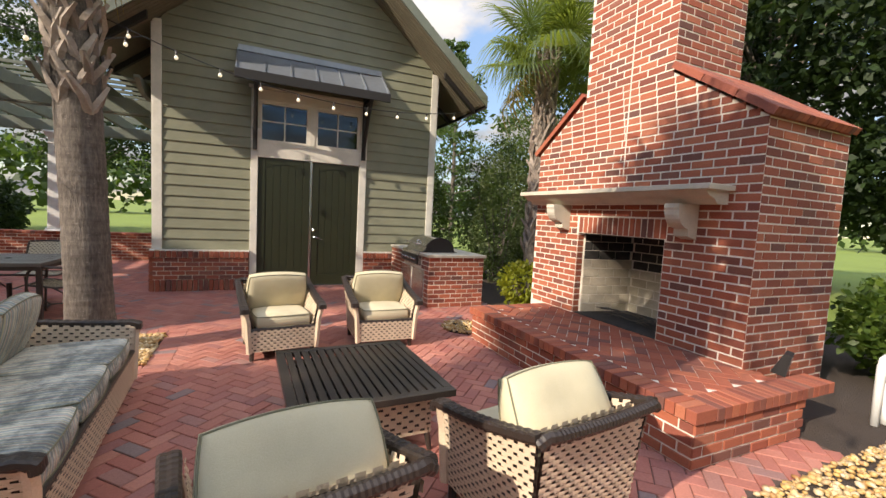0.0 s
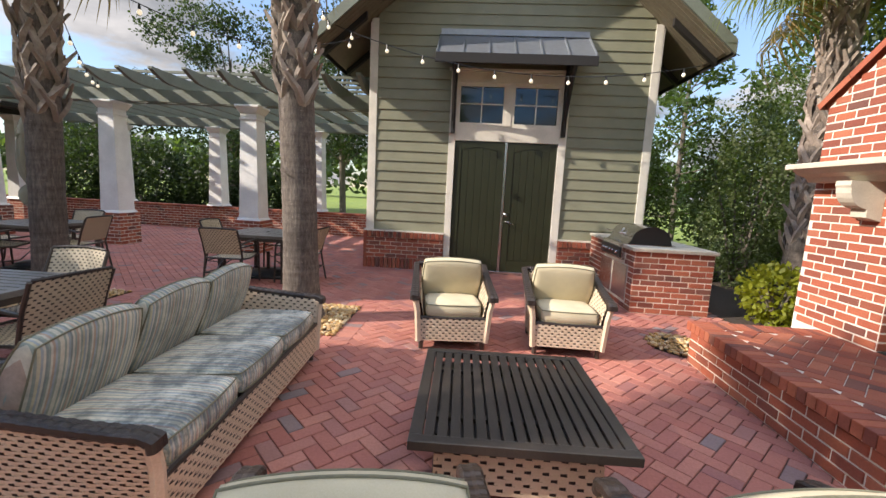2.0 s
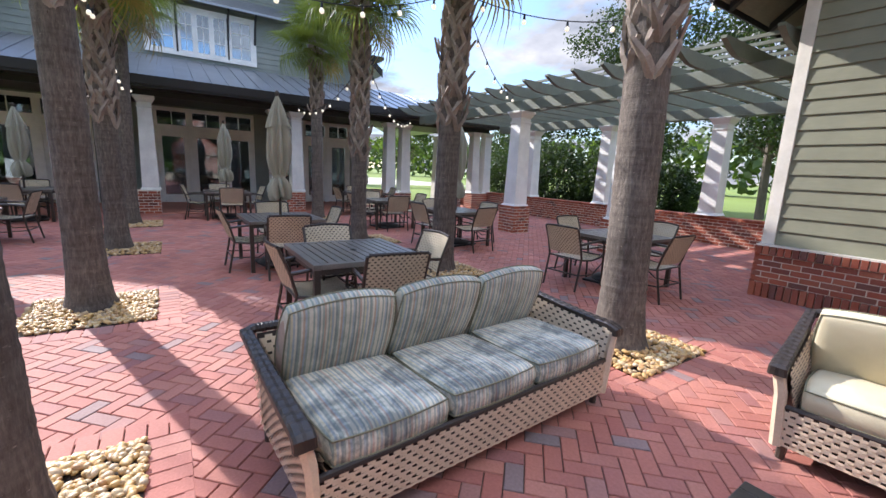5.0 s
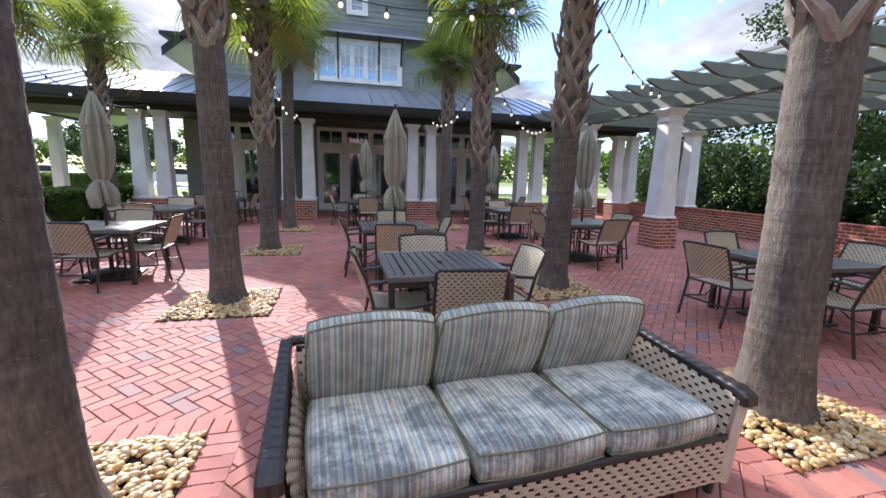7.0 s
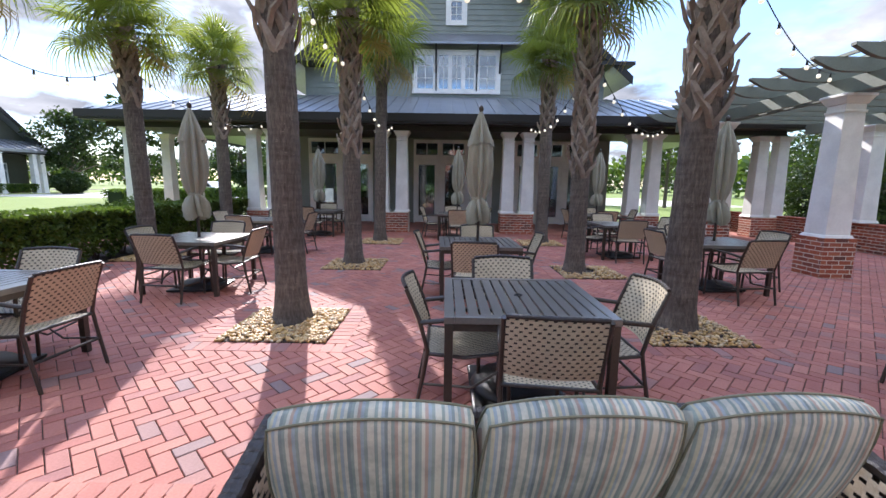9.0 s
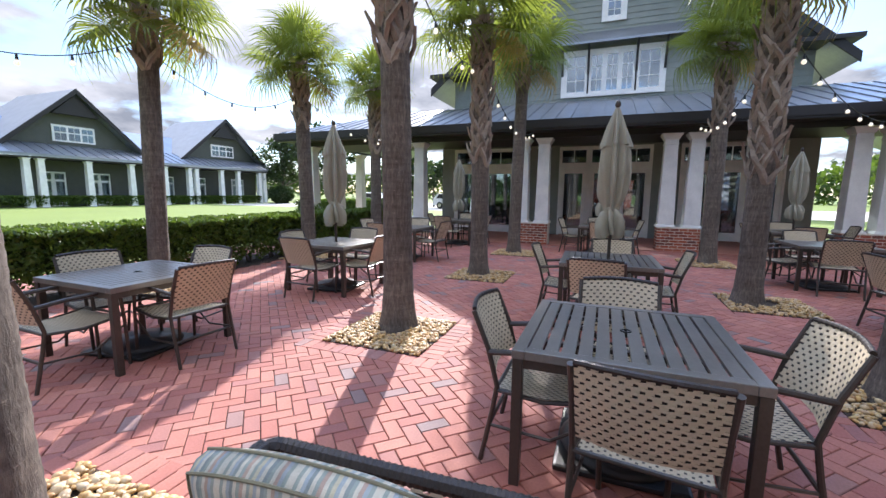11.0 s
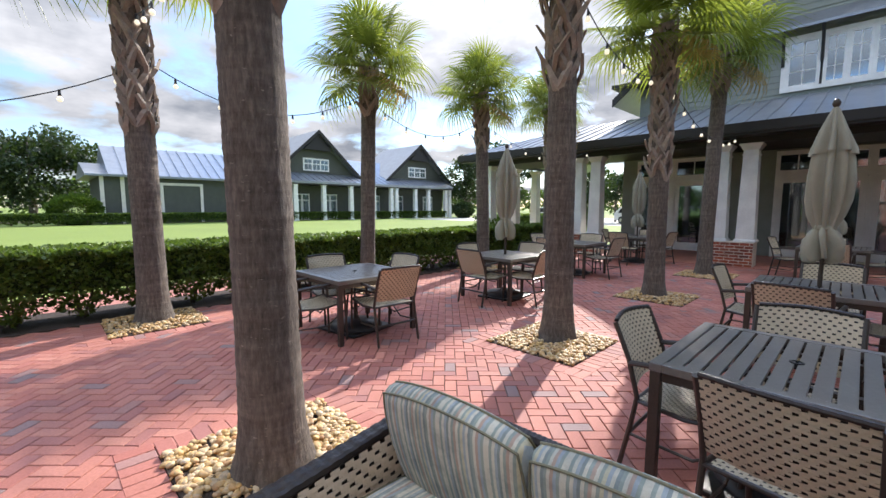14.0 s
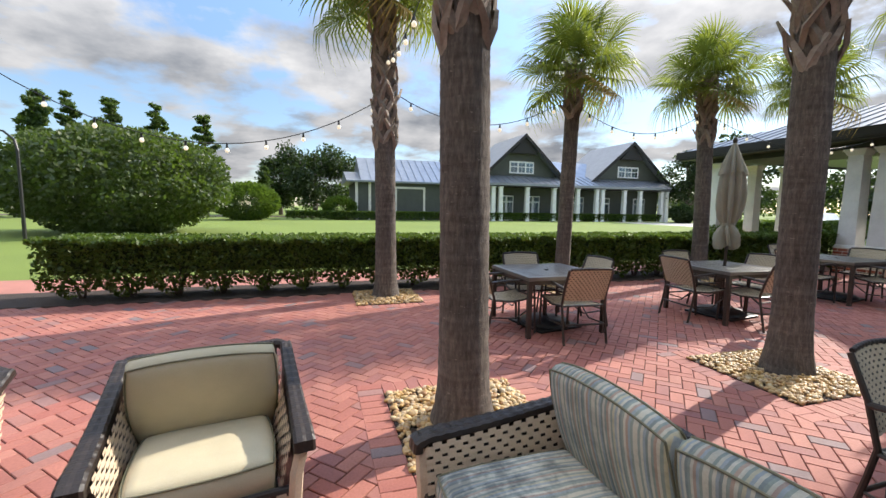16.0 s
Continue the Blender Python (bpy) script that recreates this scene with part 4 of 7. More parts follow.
# ---- woven seating ----
def weave(P, nu, nv, bm, lift=0.004, both=False):
    """Staggered basket weave over the patch P(u, v): level strands with bridges between them, leaving small holes."""
    def nrm(u, v):
        a = P(min(u + 0.01, 1), v) - P(max(u - 0.01, 0), v)
        b = P(u, min(v + 0.01, 1)) - P(u, max(v - 0.01, 0))
        return a.cross(b).normalized()
    for s in ((1, -1) if both else (1,)):
        def V(u, v, h):
            return bm.verts.new(P(u, v) + nrm(u, v) * h * s)
        for j in range(nv):
            v0, v1 = j / nv, (j + 0.56) / nv
            prev = None
            for i in range(nu + 1):
                h = lift * (1.0 if (i + j) % 2 else 2.0)
                cur = (V(i / nu, v0, h), V(i / nu, v1, h))
                if prev:
                    bm.faces.new((prev[0], cur[0], cur[1], prev[1]))
                prev = cur
            if j < nv - 1 or True:
                w0, w1 = (j + 0.50) / nv, min((j + 1.02) / nv, 1.0)
                for i in range(nu):
                    if (i + j) % 2 == 0:
                        a, b = i / nu, (i + 1.25) / nu
                        b = min(b, 1.0)
                        bm.faces.new((V(a, w0, lift * 0.8), V(b, w0, lift * 0.8), V(b, w1, lift * 0.8), V(a, w1, lift * 0.8)))
    return bm


def sheet(P, nu, nv, thick, bm=None):
    """A thin solid sheet along the patch; dark, it paints shade into holes."""
    bm = bm or bmesh.new()
    g = [[bm.verts.new(P(i / nu, j / nv)) for i in range(nu + 1)] for j in range(nv + 1)]
    for j in range(nv):
        for i in range(nu):
            bm.faces.new((g[j][i], g[j][i + 1], g[j + 1][i + 1], g[j + 1][i]))
    return bm


def wrapped(pts, r, bm=None, pitch=0.022, flat=0.62):
    """A cane-wrapped rail: a flattened tube with ridges."""
    pts = [Vector(p) for p in pts]
    dense, rad = [], []
    for a, b in zip(pts, pts[1:]):
        n = max(1, int((b - a).length / (pitch / 2)))
        for k in range(n):
            dense.append(a.lerp(b, k / n))
    dense.append(pts[-1])
    rad = [r * (1.0 if i % 2 else 0.88) for i in range(len(dense))]
    return tube(dense, rad, 8, bm)


def band(pts, w0, w1, h, pitch=0.026):
    """A flat cane-woven arm top along pts, its width going from w0 to w1 across y."""
    pts = [Vector(p) for p in pts]
    dense = []
    for a, b in zip(pts, pts[1:]):
        n = max(1, int((b - a).length / (pitch / 2)))
        dense += [a.lerp(b, k / n) for k in range(n)]
    dense.append(pts[-1])
    bm, rings, side = bmesh.new(), [], Vector((0, 1, 0))
    for i, p in enumerate(dense):
        d = (dense[min(i + 1, len(dense) - 1)] - dense[max(i - 1, 0)]).normalized()
        up = side.cross(d).normalized()
        if up.z < 0:
            up = -up
        k = 1.0 if (i // 2) % 2 else 0.84
        w = (w0 + (w1 - w0) * i / (len(dense) - 1)) / 2
        rings.append([bm.verts.new(p + side * a * w + up * b * h * k) for a, b in ((-1, -0.2), (-0.95, 0.28), (-0.7, 0.46), (-0.18, 0.5), (0.18, 0.42), (0.7, 0.46), (0.95, 0.28), (1, -0.2), (0.8, -0.5), (-0.8, -0.5))])
    for a, b in zip(rings, rings[1:]):
        for k in range(10):
            bm.faces.new((a[k], a[(k + 1) % 10], b[(k + 1) % 10], b[k]))
    bm.faces.new(rings[0][::-1])
    bm.faces.new(rings[-1])
    bmesh.ops.recalc_face_normals(bm, faces=bm.faces)
    return bm


def seating(name, L, count, fabric, label, category, group="", m=None, seat_fabric=None, D=0.86, H=0.62, back=(-0.235, 0.612, 68, 0.52)):
    """A wicker sofa or armchair: it faces +x, stands on z = 0, L wide along y."""
    t = thing(name, m, label, category, group)
    xf, xb = D / 2, -D / 2
    yb, yt = L / 2 - 0.06, L / 2 - 0.01
    def arm_z(s):
        return 0.545 + (H - 0.545) * s ** 1.4
    def side(sg):
        def P(u, v):
            x = xf - D * u
            if sg < 0:
                x = xb + D * u
            s = (xf - x) / D
            zt = arm_z(s)
            z = 0.10 + (zt - 0.10) * v
            y = sg * (yb + (yt - yb) * v ** 1.4)
            return Vector((x - 0.05 * v * s, y, z))
        return P
    rear = lambda u, v: Vector((xb - 0.05 * v, yb - 2 * yb * u, 0.10 + (H - 0.10) * v))
    front = lambda u, v: Vector((xf + 0.0, -yb + 2 * yb * u, 0.10 + 0.22 * v))
    inner = lambda sg: (lambda u, v: Vector(((xb + D * u) if sg > 0 else (xf - D * u), sg * (yb - 0.045 + 0.05 * v), 0.30 + (arm_z((1 - u) if sg > 0 else u) - 0.30) * v)))
    backin = lambda u, v: Vector((xb + 0.05 - 0.05 * v, -yb + 2 * yb * u, 0.30 + (H - 0.30) * v))
    k = 0.031
    for sg in (1, -1):
        p = part("side_panel", weave(side(sg), int(D / k), 20, bmesh.new()), M_WICKER, t, "open cream wicker side")
        # dark sheets behind the open weave stand for the shade in its holes
        part("hole_shade", sheet(lambda u, v, f=side(sg), g=sg: f(u, v) - Vector((0, g * 0.012, 0)), 10, 6, 0.01), M_WICKER_AND_SHADE, p)
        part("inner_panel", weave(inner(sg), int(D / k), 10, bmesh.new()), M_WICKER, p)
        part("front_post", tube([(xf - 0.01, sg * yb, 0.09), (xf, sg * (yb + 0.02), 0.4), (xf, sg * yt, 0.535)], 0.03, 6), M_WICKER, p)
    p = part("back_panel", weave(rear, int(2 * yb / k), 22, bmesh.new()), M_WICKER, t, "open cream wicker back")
    part("hole_shade", sheet(lambda u, v: rear(u, v) + Vector((0.012, 0, 0)), 8, 4, 0.01), M_WICKER_AND_SHADE, p)
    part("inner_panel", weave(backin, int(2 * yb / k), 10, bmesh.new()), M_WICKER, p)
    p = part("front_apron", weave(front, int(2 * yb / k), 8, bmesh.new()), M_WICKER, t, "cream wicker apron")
    part("hole_shade", sheet(lambda u, v: front(u, v) - Vector((0.012, 0, 0)), 4, 2, 0.01), M_WICKER_AND_SHADE, p)
    part("seat_deck", block(xb + 0.06, xf - 0.015, -yb + 0.05, yb - 0.05, 0.29, 0.318), M_WICKER_AND_SHADE, t)
    part("front_rail", tube([(xf - 0.012, -yb, 0.325), (xf - 0.012, yb, 0.325)], 0.018, 8), M_WICKER_AND_SHADE, t)
    arm_pts = [(xf + 0.028, 0.505), (xf + 0.024, 0.54)] + [(xf - 0.02 - D * s - 0.05 * s, arm_z(s) + 0.012) for s in [i / 8 for i in range(9)]]
    for sg in (1, -1):
        part("arm_rail", band([(x, sg * yt, z) for x, z in arm_pts], 0.092, 0.062, 0.05), M_WICKER_AND_SHADE, t, "dark brown flat woven arm top")
    ex, ez = arm_pts[-1]
    part("back_rail", wrapped([(ex, -yt - 0.012, ez - 0.03), (ex - 0.012, -yt + 0.03, ez)] + [(ex - 0.02, -yt + 0.06 + (2 * yt - 0.12) * k / 6, ez - 0.012 * math.sin(math.pi * k / 6)) for k in range(7)] + [(ex - 0.012, yt - 0.03, ez), (ex, yt + 0.012, ez - 0.03)], 0.03), M_WICKER_AND_SHADE, t, "dark brown cane-wrapped back rail")
    for sx in (xf - 0.05, xb + 0.03):
        for sg in (1, -1):
            part("leg", tube([(sx, sg * (yb - 0.03), 0.12), (sx, sg * (yb - 0.025), 0.0)], [0.028, 0.022], 8), M_BRONZE, t)
    w = (2 * yb - 0.10) / count
    for i in range(count):
        y = -yb + 0.05 + w * (i + 0.5)
        c = part("seat_cushion", cushion(D - 0.20, w - 0.012, 0.16, 0.022), seat_fabric or fabric, t, smooth=True)
        c.matrix_basis = pose(0.09, y, 0.388, 0, -1.5 - i % 2, 0.6 * (1 - i))
        for pz in (0.056, -0.056):
            part("piping", tube(rim_line(D - 0.198, w - 0.008, pz), 0.0045, 6, caps=False), M_PIPING, c)
        wb, crown = (w + 0.06, 0.012) if count == 1 else (w - 0.012, 0.026)
        b = part("back_cushion", cushion(back[3], wb, 0.19, 0.042, crown=crown, taper=0.5), fabric, t, smooth=True)
        b.matrix_basis = pose(back[0], y, back[1] + 0.012 * (i % 2), 0, -back[2] + (i % 2) * 3, 0)
        for pz in (0.066, -0.066):
            part("piping", tube(rim_line(back[3] + 0.002, wb + 0.003, pz, crown=crown, taper=0.5), 0.0045, 6, caps=False), M_PIPING, b)
    return t


sofa = seating("sofa", 2.12, 3, M_STRIPE, "cream wicker sofa with stained striped cushions beside palm", "sofa", m=pose(-1.0, 2.92, 0, 0, 0, 3.5), seat_fabric=M_STRIPE_SEAT)
arm_label = "cream wicker armchair with beige cushions and dark rails"
arm = seating("armchair", 0.78, 1, M_CUSHION, arm_label, "armchair", "armchairs round the coffee table", pose(0.51, 4.71, 0, 0, 0, -83), D=0.68, H=0.71, back=(-0.165, 0.60, 65, 0.51))
copy_thing(arm, pose(1.67, 4.75, 0, 0, 0, -91))
copy_thing(arm, pose(0.40, 1.48, 0, 0, 0, 99))
copy_thing(arm, pose(1.63, 1.58, 0, 0, 0, 97))


def slat_top(w, d, z, along, parent, frame_w=0.07, slats=14, hole=False, metal=None):
    """A slatted metal table top with a frame; the slats run along x or y."""
    for a, b, c, e in ((-w / 2, w / 2, -d / 2, -d / 2 + frame_w), (-w / 2, w / 2, d / 2 - frame_w, d / 2), (-w / 2, -w / 2 + frame_w, -d / 2 + frame_w, d / 2 - frame_w), (w / 2 - frame_w, w / 2, -d / 2 + frame_w, d / 2 - frame_w)):
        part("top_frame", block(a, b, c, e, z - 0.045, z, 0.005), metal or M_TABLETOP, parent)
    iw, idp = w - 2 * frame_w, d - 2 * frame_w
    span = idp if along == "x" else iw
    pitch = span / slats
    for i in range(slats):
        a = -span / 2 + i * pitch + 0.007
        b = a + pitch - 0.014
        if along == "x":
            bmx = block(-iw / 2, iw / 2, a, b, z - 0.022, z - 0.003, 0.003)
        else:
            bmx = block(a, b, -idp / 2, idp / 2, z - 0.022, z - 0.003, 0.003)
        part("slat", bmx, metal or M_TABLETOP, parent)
    if hole:
        part("umbrella_ring", lathe([(0.032, z - 0.03), (0.032, z + 0.002), (0.022, z + 0.003), (0.02, z - 0.02)], 14), M_BLACK, parent)
    for k in (-0.25, 0.25):
        if along == "x":
            part("cross_bar", block(k * w - 0.02, k * w + 0.02, -idp / 2, idp / 2, z - 0.045, z - 0.023), M_BRONZE, parent)
        else:
            part("cross_bar", block(-iw / 2, iw / 2, k * d - 0.02, k * d + 0.02, z - 0.045, z - 0.023), M_BRONZE, parent)


coffee = thing("coffee_table", pose(0.95, 2.74, 0, 0, 0, 1.5), "low dark bronze slatted coffee table on wicker base", "coffee table")
slat_top(1.03, 1.10, 0.45, "y", coffee, 0.06, 15, metal=M_BRONZE)
for sg in (1, -1):
    f = lambda u, v, g=sg: Vector((0.40 * g - 0.01 * v * g, (-0.42 + 0.84 * u) * g, 0.12 + 0.28 * v))
    q = lambda u, v, g=sg: Vector(((-0.40 + 0.80 * u) * -g, 0.42 * g, 0.12 + 0.28 * v))
    for F_ in (f, q):
        pn = part("base_panel", weave(F_, 19, 8, bmesh.new()), M_WICKER, coffee, "cream wicker base")
        # dark sheet inside the base, coloured as the shade behind the weave
        part("hole_shade", sheet(lambda u, v, F=F_: F(u, v) * 1.0 - Vector((F(u, v).x, F(u, v).y, 0)) * 0.02, 3, 2, 0.01), M_WICKER_AND_SHADE, pn)
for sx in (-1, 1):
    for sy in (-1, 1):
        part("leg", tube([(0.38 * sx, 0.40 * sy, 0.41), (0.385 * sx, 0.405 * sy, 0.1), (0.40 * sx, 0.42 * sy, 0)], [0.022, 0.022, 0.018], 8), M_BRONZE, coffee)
part("base_top", block(-0.42, 0.42, -0.44, 0.44, 0.395, 0.404), M_WICKER_AND_SHADE, coffee)


# ---- dining tables and chairs ----
def dining_chair(m):
    """Faces +x; z = 0 on the floor."""
    t = thing("dining_chair", m, "brown metal dining armchair with woven cream strap seat", "chair", "chairs round the patio tables")
    hw = 0.265
    seat = lambda u, v: Vector((-0.24 + 0.50 * u, -hw + 0.02 + (2 * hw - 0.04) * v, 0.435 - 0.035 * math.sin(math.pi * u) * 0.8 + 0.012 * u - 0.012 * math.sin(math.pi * v)))
    back = lambda u, v: Vector((-0.255 - 0.13 * v - 0.045 * math.sin(math.pi * u), -hw + 0.012 + (2 * hw - 0.024) * u, 0.50 + 0.36 * v + 0.012 * math.sin(math.pi * u) * v))
    s = part("seat", weave(seat, 22, 20, bmesh.new(), 0.003, True), M_STRAP, t, "woven cream strap seat")
    # added dark sheet between the straps; its colour is the holes' shade
    part("strap_hole_shade", sheet(seat, 6, 6, 0.002), M_WICKER_AND_SHADE, s)
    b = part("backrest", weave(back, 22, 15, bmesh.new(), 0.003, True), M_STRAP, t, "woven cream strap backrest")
    # same added dark sheet in the back, for shade in its holes
    part("strap_hole_shade", sheet(back, 8, 4, 0.002), M_WICKER_AND_SHADE, b)
    part("top_rail", wrapped([back(i / 10, 1.0) + Vector((0, 0, 0.008)) for i in range(11)], 0.014, pitch=0.03), M_WICKER_AND_SHADE, b)
    for sg in (-1, 1):
        y = sg * hw
        part("front_leg", tube([(0.30, y, 0), (0.285, y, 0.40), (0.27, y, 0.60), (0.22, y, 0.655)], 0.0145, 8), M_BRONZE, t)
        part("rear_leg", tube([(-0.33, y, 0), (-0.27, y, 0.30), (-0.245, y, 0.45), (-0.30, y, 0.66), (-0.385, y, 0.86)], 0.0145, 8), M_BRONZE, t)
        part("armrest", tube([(0.235, y, 0.65), (0.15, y * 1.03, 0.668), (-0.1, y * 1.04, 0.662), (-0.295, y, 0.64)], 0.017, 8), M_BRONZE, t)
        part("seat_rail", tube([(0.285, y, 0.445), (0.0, y, 0.405), (-0.25, y, 0.43)], 0.012, 8), M_BRONZE, t)
        part("brace", tube([(0.287, y, 0.36), (0.05, y, 0.20), (-0.285, y, 0.22)], 0.009, 6), M_BRONZE, t)
    for x, z in ((0.27, 0.45), (-0.25, 0.43), (-0.285, 0.22)):
        part("cross_rail", tube([(x, -hw, z), (x, hw, z)], 0.012, 8), M_BRONZE, t)
    return t


def dining_table(m, base=True):
    t = thing("dining_table", m, "square bronze metal slatted dining table on patio", "table", "patio dining tables")
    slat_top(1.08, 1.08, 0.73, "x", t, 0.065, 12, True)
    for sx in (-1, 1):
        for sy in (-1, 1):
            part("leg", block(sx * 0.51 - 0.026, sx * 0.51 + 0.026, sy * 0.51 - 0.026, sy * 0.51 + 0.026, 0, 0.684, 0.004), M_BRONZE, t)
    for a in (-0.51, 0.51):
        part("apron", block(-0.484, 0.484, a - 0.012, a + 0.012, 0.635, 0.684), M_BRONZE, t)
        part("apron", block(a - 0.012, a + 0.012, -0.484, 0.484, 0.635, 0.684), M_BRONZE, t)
    return t


def umbrella_base(m):
    t = thing("umbrella_base", m, "heavy dark umbrella base under patio table", "umbrella base", "umbrella bases")
    part("plate", lathe([(0.33, 0.0), (0.33, 0.05), (0.29, 0.085), (0.10, 0.11), (0.06, 0.12)], 24), M_BLACK, t, smooth=True)
    part("skid", block(-0.34, 0.34, -0.34, 0.34, 0.0, 0.035, 0.02), M_BLACK, t)
    part("socket", tube([(0, 0, 0.11), (0, 0, 0.40)], 0.028, 10), M_BRONZE, t)
    return t


def umbrella(m):
    """A folded market umbrella, tied near its lower hem."""
    t = thing("patio_umbrella", m, "closed taupe canvas patio umbrella tied with strap", "umbrella", "folded patio umbrellas")
    part("pole", tube([(0, 0, 0.10), (0, 0, 2.5)], 0.02, 10), M_BRONZE, t)
    part("finial", lathe([(0.012, 2.49), (0.03, 2.52), (0.034, 2.545), (0.02, 2.575), (0.008, 2.585)], 12), M_BRONZE, t, smooth=True)
    def folds(prof, n=64, deep=0.32, k=8, twist=0.0):
        bm = bmesh.new()
        rings = []
        for r, z, amp in prof:
            ring = []
            for i in range(n):
                a = 2 * math.pi * i / n
                f = 1 + amp * deep * math.cos(k * a + twist * z) + 0.10 * amp * math.sin(3 * a + 5 * z) + 0.08 * amp * noise.noise((math.cos(a) * 2, math.sin(a) * 2, z * 4))
                ring.append(bm.verts.new((r * f * math.cos(a), r * f * math.sin(a), z + 0.02 * amp * math.sin(2 * a + 1))))
            rings.append(ring)
        for a, b in zip(rings, rings[1:]):
            for i in range(n):
                bm.faces.new((a[i], a[(i + 1) % n], b[(i + 1) % n], b[i]))
        return bm
    body = part("canopy", folds([(0.07, 1.20, 0.9), (0.066, 1.30, 0.5), (0.078, 1.36, 0.7), (0.105, 1.46, 1.0), (0.128, 1.62, 1.0), (0.135, 1.80, 0.95), (0.125, 2.0, 0.85), (0.105, 2.14, 0.8), (0.085, 2.24, 0.7)], deep=0.4), M_CANVAS, t, "folded taupe canvas", True)
    part("vent_cap", folds([(0.135, 2.06, 1.1), (0.125, 2.12, 1.1), (0.085, 2.30, 0.8), (0.045, 2.44, 0.4), (0.022, 2.50, 0.1)], deep=0.34), M_CANVAS, body, smooth=True)
    part("hem", folds([(0.088, 1.00, 1.6), (0.10, 1.05, 1.7), (0.112, 1.13, 1.5), (0.115, 1.21, 1.3), (0.098, 1.28, 1.0), (0.07, 1.33, 0.5)], k=7, deep=0.42, twist=11), M_CANVAS, body, smooth=True)
    part("strap", lathe([(0.076, 1.31), (0.084, 1.32), (0.084, 1.345), (0.076, 1.355)], 20), M_CANVAS, body)
    return t


TABLES = [(-2.92, 3.03, 1, 0), (-5.78, 2.96, 1, 1), (-5.84, -1.03, 1, 1), (-2.97, -1.21, 1, 0), (-9.0, -1.42, 1, 0), (-2.68, 7.08, 1, 0), (-6.28, 6.63, 1, 1), (-9.05, 6.35, 1, 0), (-11.75, 2.85, 1, 1), (-12.0, 6.9, 1, 1), (-12.2, -1.2, 1, 1)]
# chairs whose place is known: table, side (east, north, west, south), x, y, heading
SEATS = {(0, 0): (-2.35, 3.10, 173), (0, 1): (-2.81, 3.54, 270), (0, 2): (-3.29, 3.02, 1), (0, 3): (-2.80, 2.63, 90),
         (3, 0): (-2.35, -1.16, 178), (3, 1): (-3.01, -0.675, 265), (3, 2): (-3.39, -1.17, 2), (3, 3): (-2.90, -1.51, 84),
         (2, 0): (-5.27, -1.01, 176), (2, 1): (-5.76, -0.51, 272), (2, 2): (-6.27, -1.02, 0), (2, 3): (-5.68, -1.38, 90),
         (5, 0): (-2.04, 6.86, 180), (5, 3): (-2.86, 6.35, 94), (1, 0): (-5.02, 2.88, 173), (1, 3): (-5.62, 2.50, 90), (1, 1): (-5.6, 3.40, 268)}
tr = random.Random(11)
chair0 = table0 = base0 = umb0 = None
for ti, (x, y, has_base, has_umb) in enumerate(TABLES):
    turn = tr.uniform(-2, 2)
    m = pose(x, y, 0, 0, 0, turn)
    if table0 is None:
        table0, base0 = dining_table(m), umbrella_base(m)
    else:
        copy_thing(table0, m)
        copy_thing(base0, pose(x, y, 0, 0, 0, turn + 10))
    if has_umb:
        if umb0 is None:
            umb0 = umbrella(pose(x, y, 0, 0, 0, 0))
        else:
            copy_thing(umb0, pose(x, y, 0, 0, 0, tr.uniform(0, 90)))
    for k in range(4):
        a = 90 * k + turn
        r = tr.uniform(0.5, 0.74)
        side = tr.uniform(-0.08, 0.08)
        cm = pose(x, y, 0, 0, 0, a) @ pose(r, side, 0, 0, 0, 180 + tr.uniform(-9, 9))
        if (ti, k) in SEATS:
            px, py, head = SEATS[ti, k]
            cm = pose(px, py, 0, 0, 0, head)
        if chair0 is None:
            chair0 = dining_chair(cm)
        else:
            copy_thing(chair0, cm)

# ---- plants ----
def leaf_mesh(name, pts, size, material, parent=None, seed=0, long=1.6, normals=None, kind="", label=""):
    """Many small folded leaves at the points, each turned its own way."""
    rng = np.random.default_rng(seed)
    n = len(pts)
    d = rng.normal(size=(n, 3))
    if normals is not None:
        d = d * 0.9 + normals * 0.8
    d /= np.linalg.norm(d, axis=1)[:, None]
    e = np.cross(d, rng.normal(size=(n, 3)))
    e /= np.linalg.norm(e, axis=1)[:, None]
    s = size * rng.uniform(0.6, 1.35, n)[:, None]
    a, b = pts - d * s * long / 2, pts + d * s * long / 2
    c, f = pts + e * s / 2, pts - e * s / 2
    v = np.stack([a, c, b, f], 1).reshape(-1, 3)
    q = (np.arange(n)[:, None] * 4 + np.arange(4)[None, :])
    me = bpy.data.meshes.new(name)
    me.from_pydata(v.tolist(), [], q.tolist())
    me.materials.append(material)
    ob = new(name, me)
    ob.parent = parent
    return tagged(ob, label, kind=kind)


def blob_points(n, centre, radii, rng, shell=0.35, lumps=0.25, freq=2.2, flat=-1.0):
    """Points near the outside of an uneven ellipsoid, with outward directions."""
    d = rng.normal(size=(n, 3))
    d /= np.linalg.norm(d, axis=1)[:, None]
    bump_ = np.array([noise.fractal((p[0] * freq + centre[0], p[1] * freq + centre[1], p[2] * freq), 1.0, 2.0, 3) for p in d])
    r = (1 - shell * rng.random(n) ** 1.5) * (1 + lumps * bump_)
    p = d * r[:, None] * np.array(radii)
    keep = p[:, 2] > flat * radii[2]
    return p[keep] + np.array(centre), d[keep]


